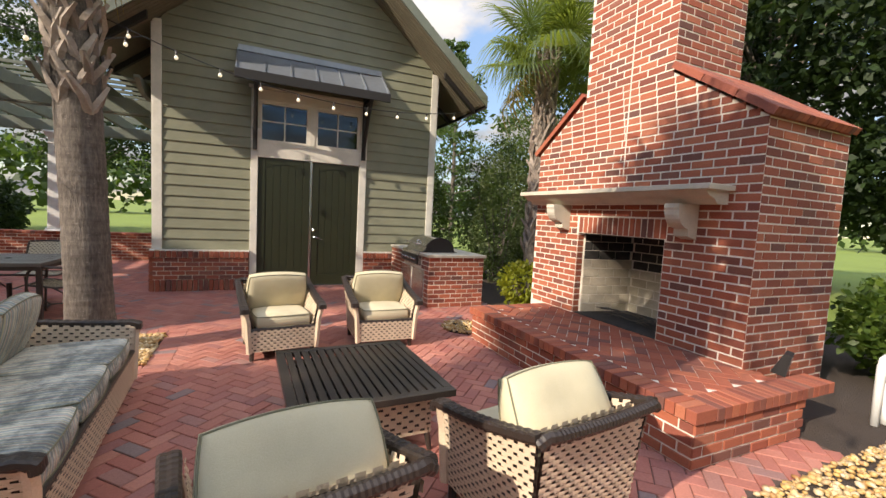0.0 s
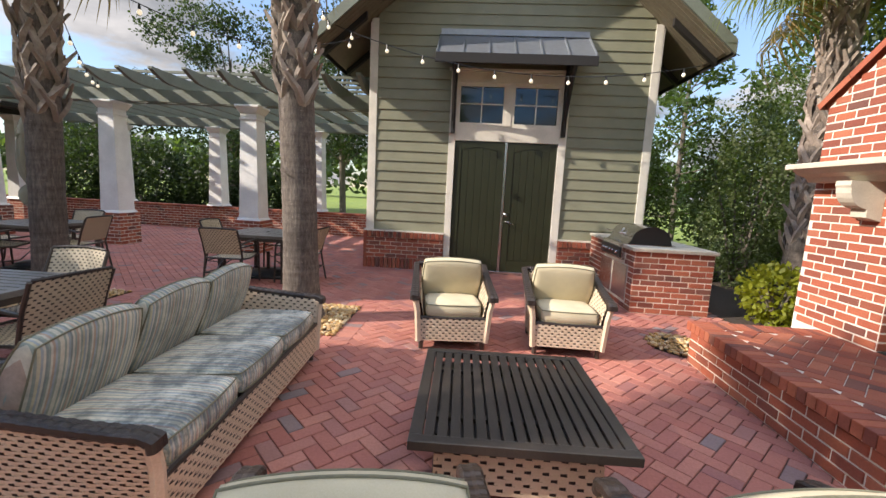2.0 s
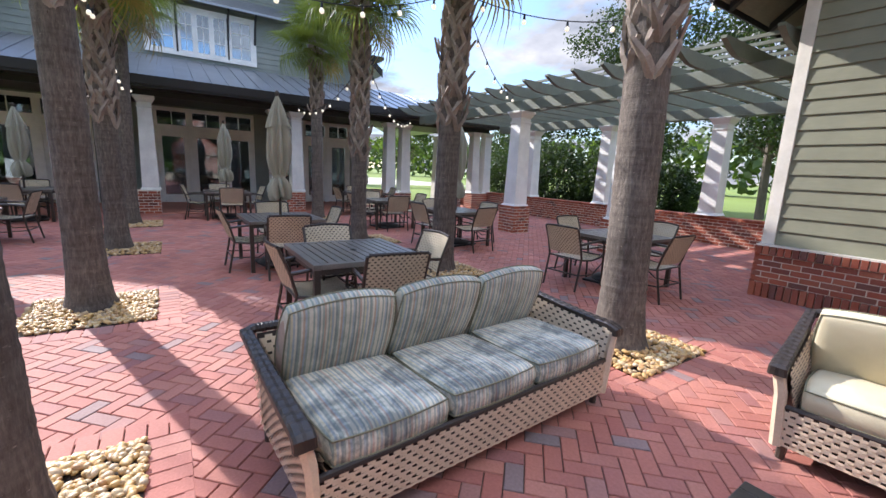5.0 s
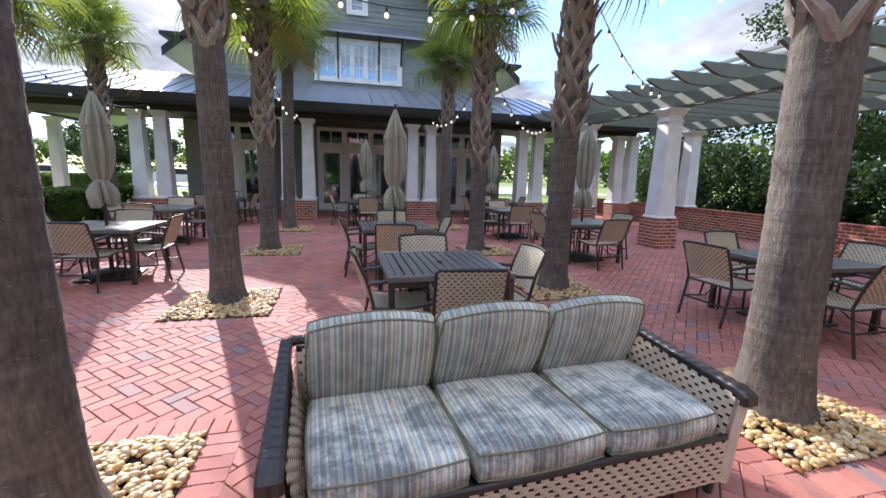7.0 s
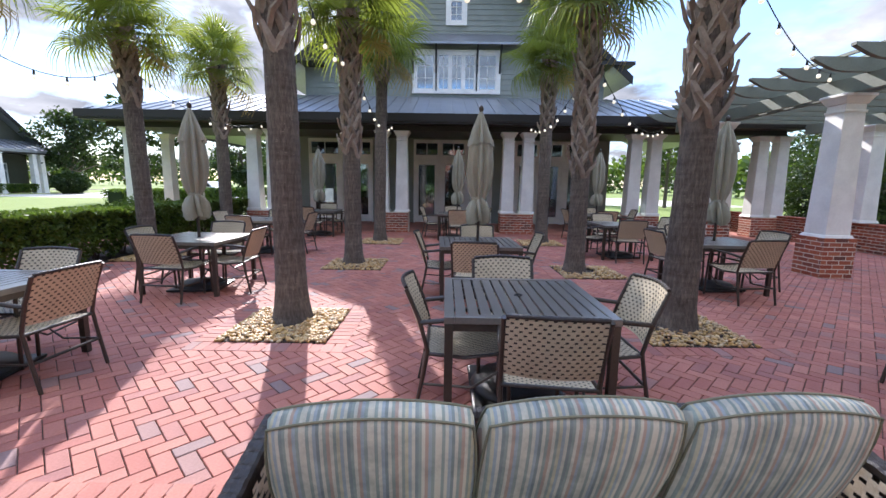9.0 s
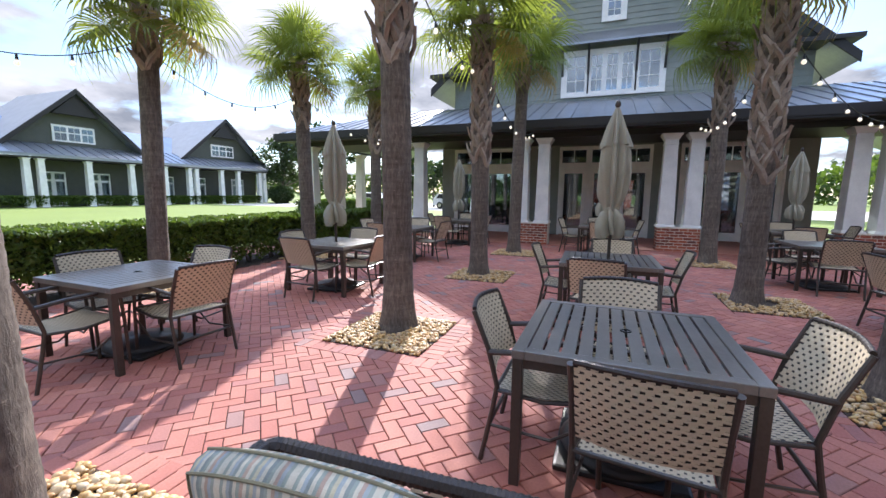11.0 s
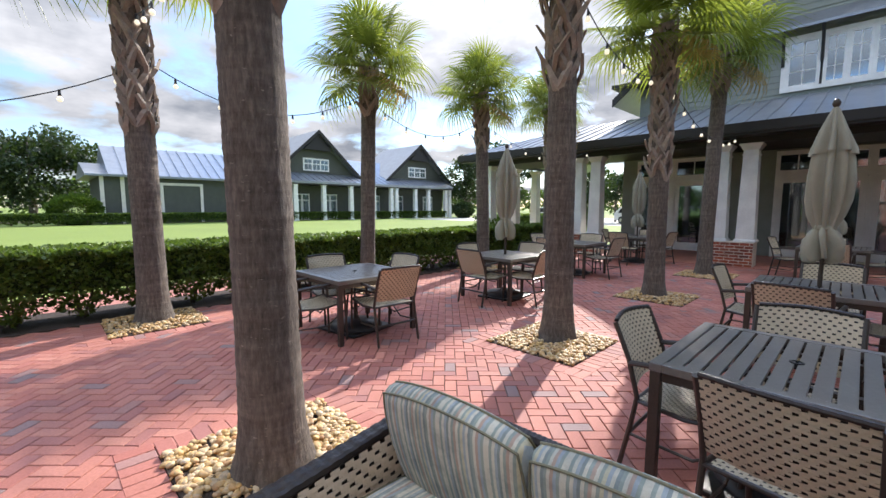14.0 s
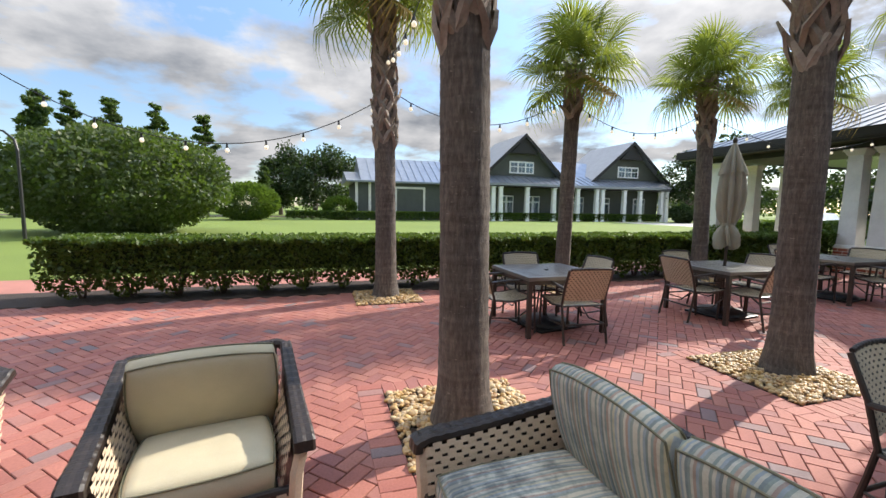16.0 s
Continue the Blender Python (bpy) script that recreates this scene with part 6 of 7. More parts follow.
for gx, gap_z, hw in ((-25.6, 10.9, 5.6), (-42.3, 10.9, 6.2)):
    ez = 5.6
    part("gable_wall", prism([(gx - hw, ez), (gx + hw, ez), (gx, gap_z - 0.3)], "y", FYW - 0.6, FYW - 0.3), M_SIDING_LODGE, far)
    for s in (-1, 1):
        e = gx + s * (hw + 0.8)
        g = part("gable_roof", prism([(e, ez - 0.85), (gx, gap_z - 0.2), (gx, gap_z + 0.1), (e, ez - 0.5)], "y", FYW - 9, FYW + 0.7), M_METALROOF, far, "steep grey metal gable roof")
        part("rake_board", prism([(e, ez - 0.95), (gx, gap_z - 0.35), (gx, gap_z + 0.12), (e, ez - 0.48)], "y", FYW + 0.71, FYW + 0.8), M_DARKWOOD, g)
    part("gable_peak", prism([(gx - 1.9, gap_z - 2.35), (gx + 1.9, gap_z - 2.35), (gx, gap_z - 0.45)], "y", FYW + 0.1, FYW + 0.5), M_DARKWOOD, far)
    w = part("window", block(gx - 1.75, gx + 1.75, FYW - 0.29, FYW - 0.2, 6.05, 7.6), M_WHITE, far, "white triple gable window")
    for i in range(3):
        a = gx - 1.6 + i * 1.1
        for j in range(2):
            for kx in range(2):
                part("pane", block(a + 0.04 + kx * 0.48, a + 0.47 + kx * 0.48, FYW - 0.199, FYW - 0.18, 6.2 + j * 0.66 + (0.1 if j else 0), 6.85 + j * 0.55), M_GLASS, w)
for x in (-20.6, -21.6, -25.2, -29.0, -32.5, -35.4, -36.3, -39.8, -42.4, -46.0, -46.9):
    column("column", x, FYW + 2.2, 0, 4.2, 0.55, far, "white square porch column")
for x in (-23.4, -27.2, -34.0, -38.2, -44.2):
    d = part("door", block(x - 1.0, x + 1.0, FYW + 0.01, FYW + 0.1, 0, 3.2), M_WHITE, far, "white glazed double door")
    for s in (-0.5, 0.5):
        part("pane", block(x + s - 0.32, x + s + 0.32, FYW + 0.1, FYW + 0.13, 0.4, 2.3), M_GLASS, d)
        part("pane", block(x + s - 0.36, x + s + 0.36, FYW + 0.1, FYW + 0.13, 2.5, 3.05), M_GLASS, d)
gar = part("garage_recess", block(-12.4, -9.2, FYW + 0.01, FYW + 0.1, 0, 3.7), M_SIDING_LODGE, far)
for x in (-12.65, -9.2):
    part("garage_trim", block(x, x + 0.25, FYW + 0.02, FYW + 0.2, 0, 3.9), M_TRIM, gar)
part("garage_trim", block(-12.4, -9.2, FYW + 0.02, FYW + 0.18, 3.65, 3.9), M_TRIM, gar)
for x in (-4.7, -6.2, -17.6):
    part("corner_trim", block(x, x + 0.3, FYW + 0.02, FYW + 0.12, 0, 4.3), M_TRIM, far)

# ---- street lamp, parked cars ----
lamp = thing("street_lamp", pose(10.3, -15.7, -0.05) @ Matrix.Scale(0.74, 4), "black curved street lamp at the lawn", "street lamp")
part("pole", tube([(0, 0, 0), (0, 0, 4.6), (0.1, 0, 5.1), (0.5, 0, 5.5), (1.0, 0, 5.55)], [0.09, 0.07, 0.06, 0.05, 0.05], 8), M_BLACK, lamp)
part("lamp_head", lathe([(0.08, 5.55), (0.28, 5.40), (0.30, 5.32)], 14, centre=(1.05, 0)), M_BLACK, lamp)
tagged(part("road", block(-70, 70, -58.5, -53.0, -0.049, -0.045), M_JOINT), "grey asphalt drive across the lawn", "road", kind="structure")
tagged(part("road", block(-60, -36, -40, 30, -0.049, -0.044), M_LIMESTONE), "pale parking lot beyond the porch", "parking", kind="structure")


def car(m, paint, label):
    t = thing("parked_car", m, label, "car", "parked cars")
    body = [(-2.2, 0.35), (2.2, 0.35), (2.25, 0.75), (1.9, 0.95), (1.1, 1.02), (0.6, 1.55), (-1.6, 1.6), (-2.15, 1.0)]
    part("body", prism(body, "y", -0.9, 0.9), paint, t)
    # near-black panel in place of glass; the unlit cabin is in its colour
    part("side_window", prism([(0.95, 1.04), (0.52, 1.48), (-1.5, 1.5), (-1.8, 1.05)], "y", -0.91, 0.91), M_UNLIT_SHADE, t)
    for x in (-1.4, 1.4):
        for y in (-0.86, 0.86):
            wheel = part("wheel", lathe([(0.33, -0.1), (0.36, -0.06), (0.36, 0.06), (0.33, 0.1)], 18), M_BLACK, t)
            wheel.matrix_basis = pose(x, y, 0.36, 90)
            part("rim", lathe([(0.2, -0.105), (0.2, 0.105)], 12), M_STEEL, wheel)
    return t


car(pose(-40.5, -20.5, -0.045, 0, 0, 80), M_PVC, "white parked estate car in the lot")
car(pose(-41.0, -11.5, -0.045, 0, 0, 85), M_PVC, "white parked estate car beyond porch")


# ---- string lights ----
def string_lights(a, b, sag, bulbs, seed):
    t = thing("string_lights", pose(0, 0, 0), "black cable string lights with clear globe bulbs", "string lights", "strings of lights")
    a, b = Vector(a), Vector(b)
    at = lambda s: a.lerp(b, s) - Vector((0, 0, sag * 4 * s * (1 - s)))
    part("cable", tube([at(i / 24) for i in range(25)], 0.007, 5), M_BLACK, t)
    for i in range(bulbs):
        p = at((i + 0.6) / bulbs)
        s = part("socket", tube([p + Vector((0, 0, 0.005)), p - Vector((0, 0, 0.065))], [0.012, 0.018], 8), M_BLACK, t)
        g = part("bulb", lathe([(0.012, -0.066), (0.024, -0.08), (0.031, -0.10), (0.024, -0.122), (0.006, -0.131)], 10), M_BULB, s, smooth=True)
        g.matrix_basis = Matrix.Translation(p)
    return t


ST = [((-1.9, 7.75, 4.25), (4.2, 7.8, 3.75), 0.45, 10), ((-1.35, 5.3, 4.2), (-1.9, 7.75, 4.25), 0.15, 4), ((5.2, -3.3, 4.35), (-1.2, -3.36, 3.3), 1.38, 12), ((-1.3, -3.4, 3.4), (-4.55, -3.42, 3.55), 0.5, 6),
      ((-4.8, -3.42, 3.5), (-7.95, -3.4, 3.6), 0.5, 6), ((-1.05, 0.9, 3.9), (-1.2, -3.3, 3.9), 0.35, 8), ((-4.35, 0.85, 3.9), (-4.3, 4.9, 3.9), 0.5, 8), ((-4.3, 5.1, 4.0), (-1.4, 7.9, 4.1), 0.5, 7),
      ((-7.6, 0.85, 3.6), (-12.7, 0.9, 3.3), 0.45, 9), ((-7.2, 4.9, 3.6), (-12.7, 5.0, 3.3), 0.45, 9), ((-7.2, 5.0, 3.5), (-12.7, 9.0, 3.3), 0.5, 10), ((-8.0, -3.3, 3.5), (-12.7, -2.9, 3.3), 0.45, 8), ((-4.4, 0.9, 3.9), (-7.7, 0.8, 3.8), 0.45, 6), ((-4.3, 5.1, 4.1), (-7.3, 9.0, 3.45), 0.35, 7), ((4.6, 2.9, 4.6), (5.2, -3.2, 4.3), 0.4, 9)]
for i, (a, b, s, n) in enumerate(ST):
    string_lights(a, b, s, n, i)

# ---- bricks, stones and pavers ----
BRICK_MESHES = {}


def piece_shape(l, h, d, cut=0.004):
    """A block with its outer face at w = 0 and chamfered outer edges: corners and faces."""
    v = []
    for w, k in ((-d, 0.0), (-cut, 0.0), (0.0, cut)):
        v += [(-l / 2 + k, -h / 2 + k, w), (l / 2 - k, -h / 2 + k, w), (l / 2 - k, h / 2 - k, w), (-l / 2 + k, h / 2 - k, w)]
    f = [(8, 9, 10, 11)]
    for o in (0, 4):
        for i in range(4):
            f.append((o + i, o + (i + 1) % 4, o + 4 + (i + 1) % 4, o + 4 + i))
    return v, f


def lay(pieces, parent, single, many, name, keep=300, near=None, label=""):
    """pieces: (centre, U, V, W, l, h, d). The nearest are objects of their own; the rest are joined."""
    if near is not None:
        pieces = sorted(pieces, key=lambda p: (p[0] - near).length)
    for c, U, V, W, l, h, d in pieces[:keep]:
        key = (name, round(l, 3), round(h, 3), round(d, 3))
        if key not in BRICK_MESHES:
            me = bpy.data.meshes.new(name)
            me.from_pydata(*(lambda q: (q[0], [], q[1]))(piece_shape(*key[1:])))
            me.materials.append(single)
            BRICK_MESHES[key] = me
        ob = new(name, BRICK_MESHES[key])
        ob.parent = parent
        m = Matrix((U, V, W)).transposed().to_4x4()
        m.translation = c
        ob.matrix_basis = m
    rest = pieces[keep:]
    if rest:
        vs, fs = [], []
        for c, U, V, W, l, h, d in rest:
            q, f = piece_shape(l, h, d)
            o = len(vs)
            vs += [c + U * a + V * b + W * e for a, b, e in q]
            fs += [tuple(o + i for i in k) for k in f]
        me = bpy.data.meshes.new(name + "_rest")
        me.from_pydata([tuple(v) for v in vs], [], fs)
        me.materials.append(many)
        ob = new(name + "_rest", me)
        ob.parent = parent
        tagged(ob, label, kind="stuff")


X, Y, Z = Vector((1, 0, 0)), Vector((0, 1, 0)), Vector((0, 0, 1))
COURSE, MOD, GAP = 0.0785, 0.214, 0.014
rb = random.Random(21)


def courses(O, U, W, length, z0, z1, spans=None, depth=0.06):
    """Running bond on an upright face. spans(z): stretches of u that take bricks."""
    out = []
    n = int(round((z1 - z0) / COURSE))
    for r in range(n):
        zc = z0 + (r + 0.5) * COURSE
        for a, b in (spans(zc) if spans else [(0, length)]):
            u = a - (MOD / 2 if r % 2 else 0)
            while u < b - 0.02:
                p, q = max(u, a), min(u + MOD, b)
                if q - p > 0.045:
                    l = q - p - GAP
                    out.append((O + U * ((p + q) / 2) + Z * zc + W * rb.uniform(-0.002, 0.002), U, Z, W, round(l, 3), COURSE - GAP, depth))
                u += MOD
    return out


# fireplace front, side and chimney
def front_spans(z):
    L0, L1 = 0.0, FY1 - FY0
    if z > SHZ:
        f = min(1.0, (z - SHZ) / (CHZ - SHZ))
        L0, L1 = f * (CY0 - FY0), FY1 - FY0 - f * (FY1 - CY1)
    if z < OZ1:
        return [(L0, OY0 - FY0), (OY1 - FY0, L1)]
    if z < OZ1 + 0.21:
        return [(L0, OY0 - 0.02 - FY0), (OY1 + 0.02 - FY0, L1)]
    return [(L0, L1)]


W_, S_ = -X, -Y
front = courses(Vector((FX, FY0, 0)), Y, W_, FY1 - FY0, 0.41, 7.2, front_spans)
sidef = courses(Vector((FX, FY0, 0)), X, S_, FB - FX, 0.0, SHZ + 0.05)
chim_side = courses(Vector((FX, CY0, 0)), X, S_, FB - 0.25 - FX, CHZ - 0.35, 7.2)
soldiers = [(Vector((FX, OY0 - 0.02 + 0.0385 + i * 0.0785, OZ1 + 0.105)), Y, Z, W_, 0.066, 0.198, 0.06) for i in range(16)]
lay([p for p in front if p[0].z < 2.6] + soldiers, fire, M_BRICK, M_BRICK_REST, "brick", 300, Vector((FX, 2.4, 1.2)), "joined brick courses")
lay([p for p in front if p[0].z >= 2.6] + chim_side, chimney, M_BRICK, M_BRICK_REST, "brick", 260, Vector((FX, CY0, 3.2)), "joined brick courses")
lay(sidef, body, M_BRICK, M_BRICK_REST, "brick", 300)
part("expansion_joint", block(FX - 0.003, FX + 0.002, 3.36, 3.375, 2.12, 4.6), M_MORTAR, fire)
# reveals of the opening
for y, n_ in ((OY0, Y), (OY1, -Y)):
    rev = courses(Vector((FX, y, 0)) + n_ * 0.004, X, n_, 0.11, OZ0, OZ1)
    lay(rev, fire, M_BRICK, M_BRICK_REST, "brick", 60)
# firebrick lining
fb = []
for r in range(9):
    zc = OZ0 + 0.06 + r * 0.116
    for i in range(7):
        y0 = OY0 + 0.02 + (i - 0.5 * (r % 2)) * 0.235
        a, b = max(y0, OY0 + 0.13), min(y0 + 0.235, OY1 - 0.13)
        if b - a > 0.05:
            fb.append((Vector((FB - 0.452, (a + b) / 2, zc)), Y, Z, W_, round(b - a - 0.006, 3), 0.108, 0.03))
lay([p for p in fb if p[0].z < OZ0 + 0.62], firebox, M_FIREBRICK, M_FIREBRICK, "firebrick", 300)
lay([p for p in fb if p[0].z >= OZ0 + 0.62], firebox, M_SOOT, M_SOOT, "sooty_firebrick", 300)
for s, y0 in ((1, OY0), (-1, OY1)):
    p0, p1 = Vector((FX + 0.115, y0 + s * 0.022, 0)), Vector((FB - 0.452, y0 + s * 0.142, 0))
    U = (p1 - p0).normalized()
    Wn = Vector((-U.y, U.x, 0)) * (1 if s > 0 else -1)
    fs_ = []
    for r in range(9):
        zc = OZ0 + 0.06 + r * 0.116
        u = -0.118 * (r % 2)
        L = (p1 - p0).length
        while u < L - 0.03:
            a, b = max(u, 0), min(u + 0.235, L)
            if b - a > 0.05:
                fs_.append((p0 + U * ((a + b) / 2) + Z * zc + Wn * 0.004, U, Z, Wn, round(b - a - 0.006, 3), 0.108, 0.03))
            u += 0.235
    lay([p for p in fs_ if p[0].z < OZ0 + 0.74], firebox, M_FIREBRICK, M_FIREBRICK, "firebrick", 300)
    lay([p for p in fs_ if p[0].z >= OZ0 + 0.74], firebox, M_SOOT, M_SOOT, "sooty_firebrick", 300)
# sloping caps on the shoulders
for ya, yb_, s in ((FY0 - 0.045, CY0 + 0.01, 1), (FY1 + 0.045, CY1 - 0.01, -1)):
    p0, p1 = Vector((0, ya, SHZ - 0.01)), Vector((0, yb_, CHZ + 0.04))
    U = (p1 - p0).normalized()
    N = Vector((0, -U.z, U.y)) * s
    if N.z < 0:
        N = -N
    L = (p1 - p0).length
    caps = []
    for i in range(int((FB - FX + 0.1) / 0.0785)):
        x = FX - 0.05 + 0.04 + i * 0.0785
        for k in range(3):
            c = p0 + U * (L * (k + 0.5) / 3) + N * 0.068
            caps.append((Vector((x, c.y, c.z)), U, N.cross(U), N, round(L / 3 - 0.007, 3), 0.071, 0.066))
    lay(caps, fire, M_BRICK, M_BRICK_REST, "cap_brick", 120)
# hearth: faces, rowlock edge, herringbone top
hf = courses(Vector((HX + 0.022, HY0 + 0.03, 0)), Y, W_, HY1 - HY0 - 0.06, 0.0, 0.315) + courses(Vector((HX + 0.022, HY0 + 0.022, 0)), X, S_, FX - HX + 0.1, 0.0, 0.315)
hf += courses(Vector((HX + 0.022, HY1 - 0.022, 0)), X, Y, FX - HX, 0.0, 0.315)
lay(hf, hearth, M_BRICK, M_BRICK_REST, "brick", 200)
edge = [(Vector((HX + 0.10, HY0 + 0.0385 + i * 0.0772, HZ)), X, Y, Z, 0.205, 0.069, 0.085) for i in range(40)]
for y in (HY0 + 0.10, HY1 - 0.10):
    edge += [(Vector((HX + 0.205 + 0.0385 + i * 0.0772, y, HZ)), Y, -X, Z, 0.205, 0.069, 0.085) for i in range(16 if y > 3 else 19)]
lay(edge, hearth, M_BRICK, M_BRICK_REST, "edge_brick", 100)


def herringbone(x0, x1, y0, y1, z, w, skip, jitter=0.0015):
    """Bricks twice as long as wide, laid in herringbone at 45 degrees to the walls."""
    c45 = math.sqrt(0.5)
    A, B = Vector((c45, c45, 0)), Vector((-c45, c45, 0))
    out = []
    cx, cy = (x0 + x1) / 2, (y0 + y1) / 2
    R = int((abs(x1 - x0) + abs(y1 - y0)) / w)
    for i in range(-R, R):
        for j in range(-R, R):
            k = (i - j) % 4
            if k == 0:
                u, v, U, V = (i + 1) * w, (j + 0.5) * w, A, B
            elif k == 2:
                u, v, U, V = (i + 0.5) * w, j * w, B, -A
            else:
                continue
            x, y = cx + c45 * (u - v), cy + c45 * (u + v)
            if x0 < x < x1 and y0 < y < y1 and not skip(x, y):
                out.append((Vector((x, y, z + rb.uniform(-jitter, jitter))), U, V, Z, 2 * w - 0.006, w - 0.006, 0.03))
    return out


lay(herringbone(HX + 0.17, FX + 0.04, HY0 + 0.17, HY1 - 0.17, HZ - 0.003, 0.106, lambda x, y: x > FX + 0.02), hearth, M_BRICK, M_BRICK_REST, "top_brick", 200)
# grill island
gi = courses(Vector((GX0, GY0, 0)), X, S_, GX1 - GX0, 0.0, GZ) + courses(Vector((GX0, GY0, 0)), Y, W_, GY1 - GY0, 0.0, GZ, lambda z: [(0, 0.2), (1.45, GY1 - GY0)] if 0.1 < z < 0.64 else ([(0, 0.36), (1.28, GY1 - GY0)] if z > 0.66 else [(0, GY1 - GY0)]))
lay(gi, island, M_BRICK, M_BRICK_REST, "brick", 300)
# brick base of the garden building: soldier foot, running courses, rowlock cap
sb = []
for x0, x1 in ((SX0 - 0.05, DX0 - 0.127), (DX1 + 0.147, GX0 + 0.1)):
    n = int((x1 - x0) / 0.0785)
    p = (x1 - x0) / n
    sb += [(Vector((x0 + (i + 0.5) * p, SY - 0.115, 0.10)), X, Z, S_, round(p - GAP, 3), 0.195, 0.07) for i in range(n)]
    sb += courses(Vector((x0, SY - 0.08, 0)), X, S_, x1 - x0, 0.2, 0.59)
    sb += [(Vector((x0 + (i + 0.5) * p, SY - 0.105, 0.655)), X, Z, S_, round(p - GAP, 3), 0.115, 0.12) for i in range(n)]
    part("cap_sill", block(x0, x1, SY - 0.1, SY + 0.02, 0.713, 0.738), M_TRIM, shed_base)
sb += courses(Vector((SX0 - 0.06, SY - 0.08, 0)), Y, W_, 4.6, 0.0, 0.70)
lay(sb, shed_base, M_BRICK, M_BRICK_REST, "brick", 300, Vector((-0.5, SY, 0.4)))
# low wall behind the pergola, and the piers
lx0, lx1, ly0, ly1, lz = LOWWALL
low = tagged(part("low_wall", block(lx0, lx1, ly0 + MI, ly1, 0, lz - 0.07), M_MORTAR), "low red brick garden wall with rowlock cap", "wall", kind="structure")
lw = courses(Vector((lx0, ly0, 0)), X, S_, lx1 - lx0, 0.0, lz - 0.07)
lw += [(Vector((lx0 + 0.04 + i * 0.0785, (ly0 + ly1) / 2, lz + 0.003)), Y, -X, Z, 0.36, 0.068, 0.07) for i in range(int((lx1 - lx0) / 0.0785))]
lay(lw, low, M_BRICK, M_BRICK_REST, "brick", 300, Vector((-6, ly0, 0.4)))
for x0, x1, y0, y1, z1 in PIERS:
    pier = thing("brick_pier", pose(0, 0, 0), "square red brick pier under white column", "pier", "brick piers")
    part("core", block(x0 + MI, x1 - MI, y0 + MI, y1 - MI, 0, z1 - 0.001), M_MORTAR, pier)
    pb_ = courses(Vector((x0, y0, 0)), X, S_, x1 - x0, 0.0, z1) + courses(Vector((x1, y0, 0)), Y, X, y1 - y0, 0.0, z1) + courses(Vector((x0, y0, 0)), Y, W_, y1 - y0, 0.0, z1)
    lay(pb_, pier, M_BRICK, M_BRICK_REST, "brick", 120)

# patio pavers round the pebble squares
HALF, RING = 0.53, 0.21
SQUARES = [(x, (0.83 if abs(y - 0.8) < 0.2 else (5.05 if y > 3 else -3.30))) for x, y, *_ in PALMS[:12]]
SQUARES[0], SQUARES[1] = (-1.13, 0.82), (-4.27, 0.83)


def in_square(x, y, grow):
    return any(abs(x - a) < HALF + grow and abs(y - b) < HALF + grow for a, b in SQUARES)


def no_paver(x, y):
    if in_square(x, y, RING - 0.11):
        return True
    if SX0 < x < SX1 and y > SY - 0.05:
        return True
    if x > HX + 0.1 and HY0 + 0.1 < y < HY1 - 0.1 or (x > 4.2 and y > 0.1):
        return True
    if x > 2.75 and 0.1 < y < 1.25:
        return True
    if math.hypot((x - 2.98) / 0.34, (y - 5.0) / 0.38) < 0.85:
        return True
    return False


pav = herringbone(-13.6, PX1 - 0.02, PY0 + 0.05, 13.0, 0.0, 0.103, no_paver)
ring = []
for a, b in SQUARES:
    e = HALF + RING / 2
    n = 10
    st = 2 * HALF / n
    for i in range(n):
        o = -HALF + (i + 0.5) * st
        ring += [(Vector((a + o, b + s * e, 0.003)), Y, -X, Z, 0.203, round(st - 0.006, 3), 0.03) for s in (-1, 1)]
        ring += [(Vector((a + s * e, b + o, 0.003)), X, Y, Z, 0.203, round(st - 0.006, 3), 0.03) for s in (-1, 1)]
    for sx in (-1, 1):
        for sy in (-1, 1):
            for k in (-1, 1):
                ring.append((Vector((a + sx * e, b + sy * e + k * 0.052, 0.003)), X, Y, Z, 0.203, 0.098, 0.03))
lay(pav + ring, patio, M_PAVER, M_PAVER_REST, "paver", 300, Vector((-1.9, 1.6, 0)), "red clay pavers in herringbone")

# pebbles round the palms
PEB = {1: [], 2: []}      # coarse and fine stones
for sub in (1, 2):
    for i in range(6):
        bm = bmesh.new()
        bmesh.ops.create_icosphere(bm, subdivisions=sub, radius=1.0)
        rs = random.Random(i)
        k = (rs.uniform(0.9, 1.35), rs.uniform(0.75, 1.0), rs.uniform(0.5, 0.72))
        for v in bm.verts:
            f = 1 + 0.16 * noise.noise((v.co.x * 1.3 + i * 7, v.co.y * 1.3, v.co.z * 1.3))
            v.co = Vector((v.co.x * k[0], v.co.y * k[1], v.co.z * k[2])) * f
        bm.verts.index_update()
        co = np.array([v.co[:] for v in bm.verts])
        fa = np.array([[v.index for v in f.verts] for f in bm.faces])
        me = bpy.data.meshes.new("pebble")
        bm.to_mesh(me)
        bm.free()
        me.materials.append(M_PEBBLE)
        me.polygons.foreach_set("use_smooth", [True] * len(me.polygons))
        PEB[sub].append((co, fa, me))


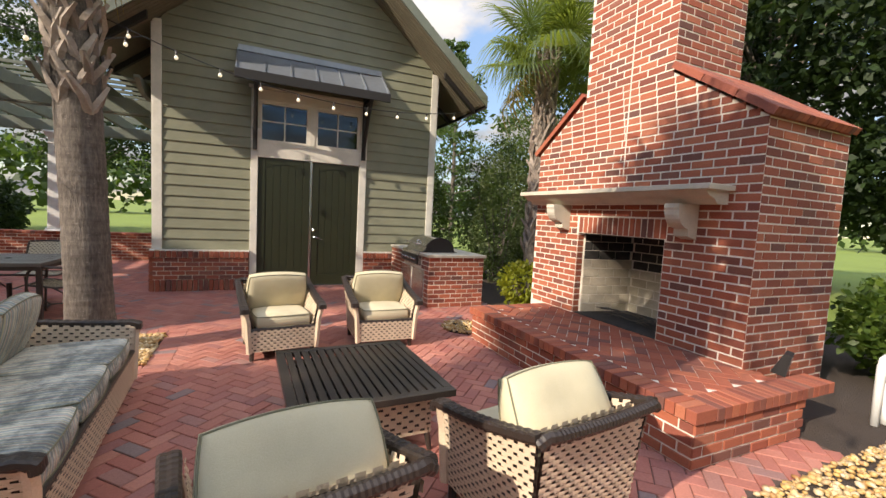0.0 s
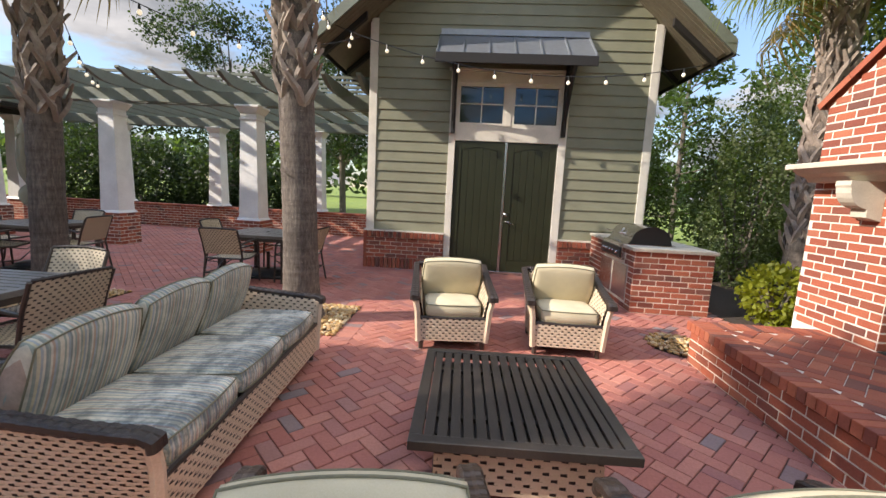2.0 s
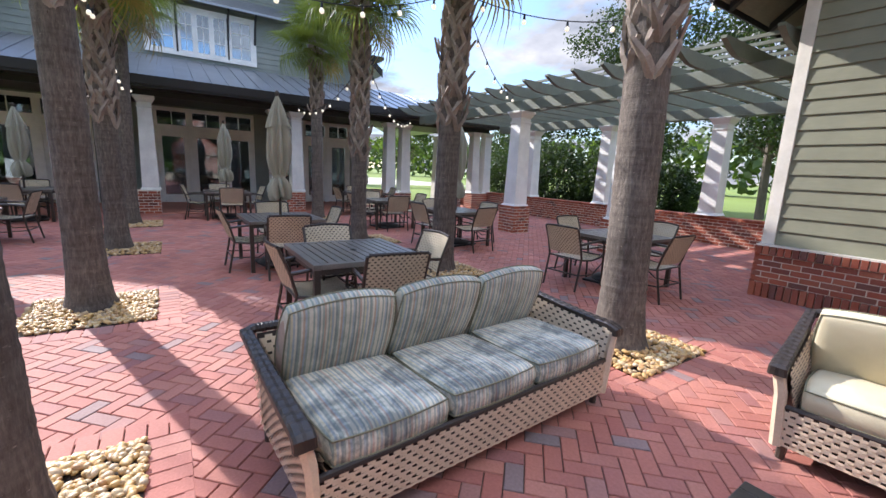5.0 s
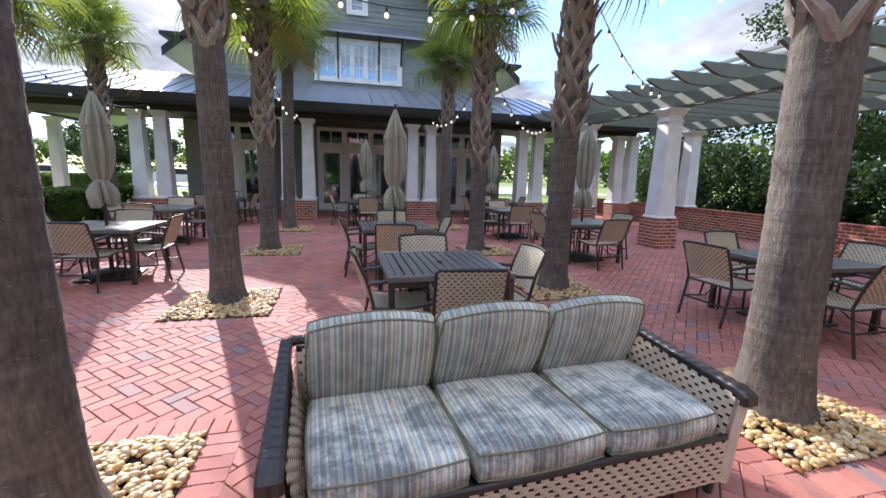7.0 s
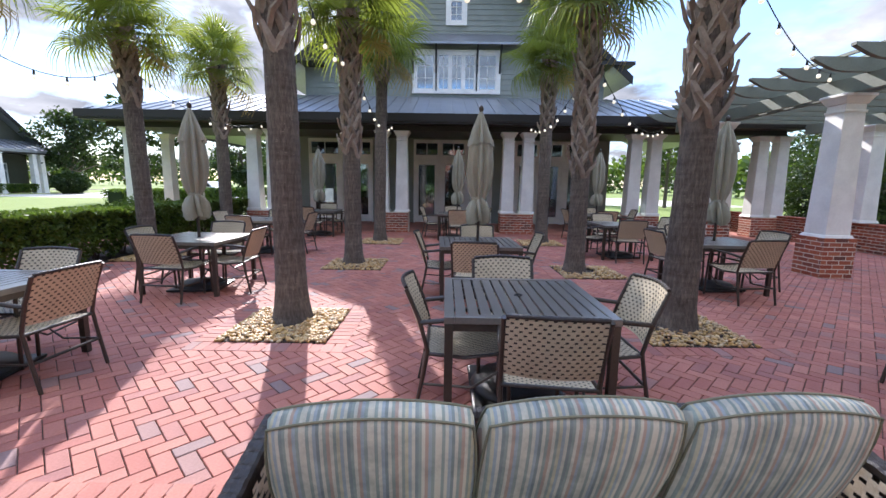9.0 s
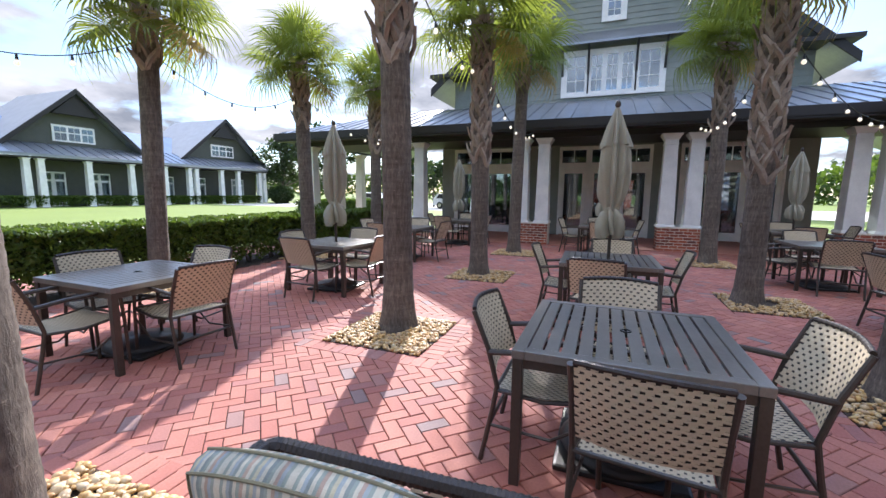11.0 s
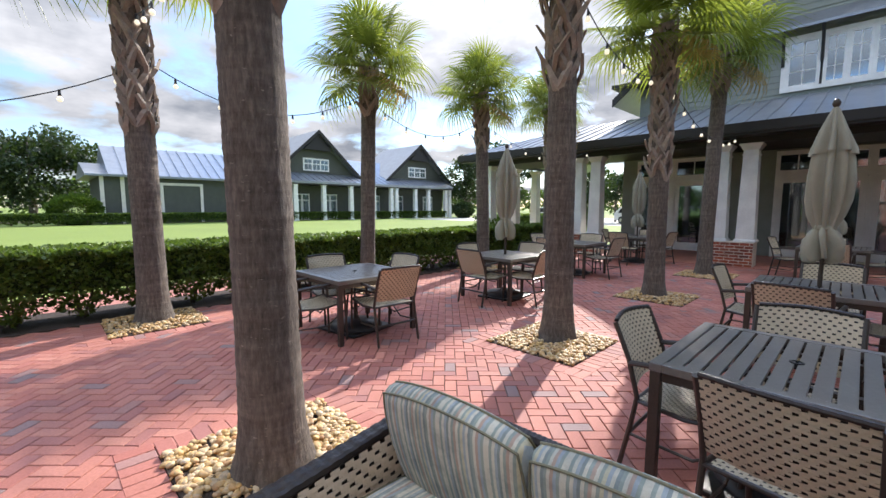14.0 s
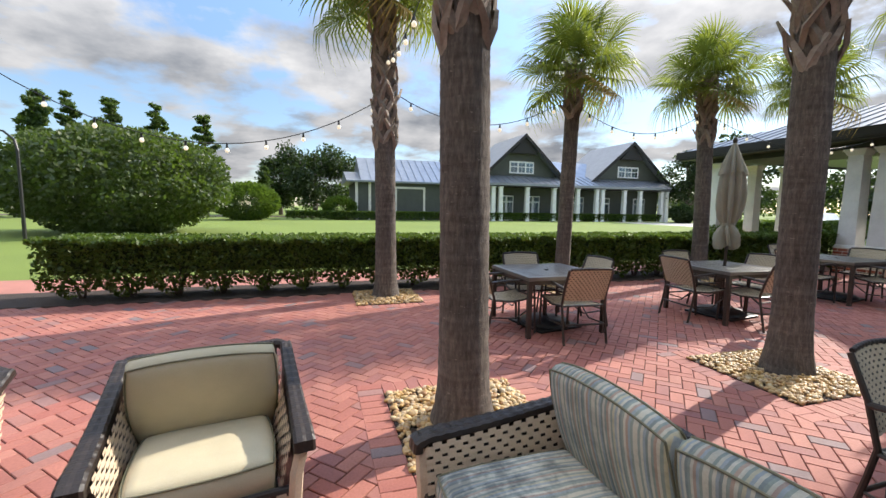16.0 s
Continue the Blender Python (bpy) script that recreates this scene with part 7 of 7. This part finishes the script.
def pebbles(name, cx, cy, hx, hy, n, seed, keep, label, hole=0.2, round_=False, sub=1):
    rs = random.Random(seed)
    t = thing(name, pose(cx, cy, 0), label, "pebble bed", "pebble beds")
    part("soil", block(-hx, hx, -hy, hy, -0.06, 0.006) if not round_ else lathe([(hx, -0.06), (hx * 0.9, 0.005)], 20), M_SOIL, t)
    vs, fs, base = [], [], 0
    for i in range(n):
        x, y = rs.uniform(-hx, hx), rs.uniform(-hy, hy)
        if math.hypot(x, y) < hole or (round_ and math.hypot(x / hx, y / hy) > 1):
            continue
        heap = 0.05 * max(0, 1 - max(abs(x) / hx, abs(y) / hy)) ** 0.5
        r = rs.uniform(0.013, 0.03)
        co, fa, me = PEB[sub][i % 6]
        m = Matrix.Translation((x, y, 0.012 + heap * rs.uniform(0.3, 1.0))) @ pose(0, 0, 0, rs.uniform(-25, 25), rs.uniform(-25, 25), rs.uniform(0, 360)) @ Matrix.Scale(r, 4)
        if i < keep:
            ob = new("pebble", me)
            ob.parent = t
            ob.matrix_basis = m
        else:
            mm = np.array(m)
            vs.append(co @ mm[:3, :3].T + mm[:3, 3])
            fs.append(fa + base)
            base += len(co)
    if vs:
        me = bpy.data.meshes.new("pebble_rest")
        me.from_pydata(np.concatenate(vs).tolist(), [], np.concatenate(fs).tolist())
        me.materials.append(M_PEBBLE_REST)
        me.polygons.foreach_set("use_smooth", [True] * len(me.polygons))
        ob = new("pebble_rest", me)
        ob.parent = t
        tagged(ob, "joined river pebbles", kind="stuff")


for i, (a, b) in enumerate(SQUARES):
    near_ = i in (0, 4, 1)
    pebbles("pebble_bed", a, b, HALF, HALF, 1550 if near_ else 950, 300 + i, 280 if i == 0 else 0, "tan river pebbles round a palm trunk", 0.17, sub=2 if i in (0, 4) else 1)
pebbles("pebble_bed", 2.98, 5.0, 0.3, 0.34, 420, 330, 0, "tan river pebbles beside the hearth", 0.0, True)
pebbles("pebble_bed", 4.0, 0.68, 1.2, 0.55, 2000, 331, 0, "tan river pebbles before the hearth end", 0.0)
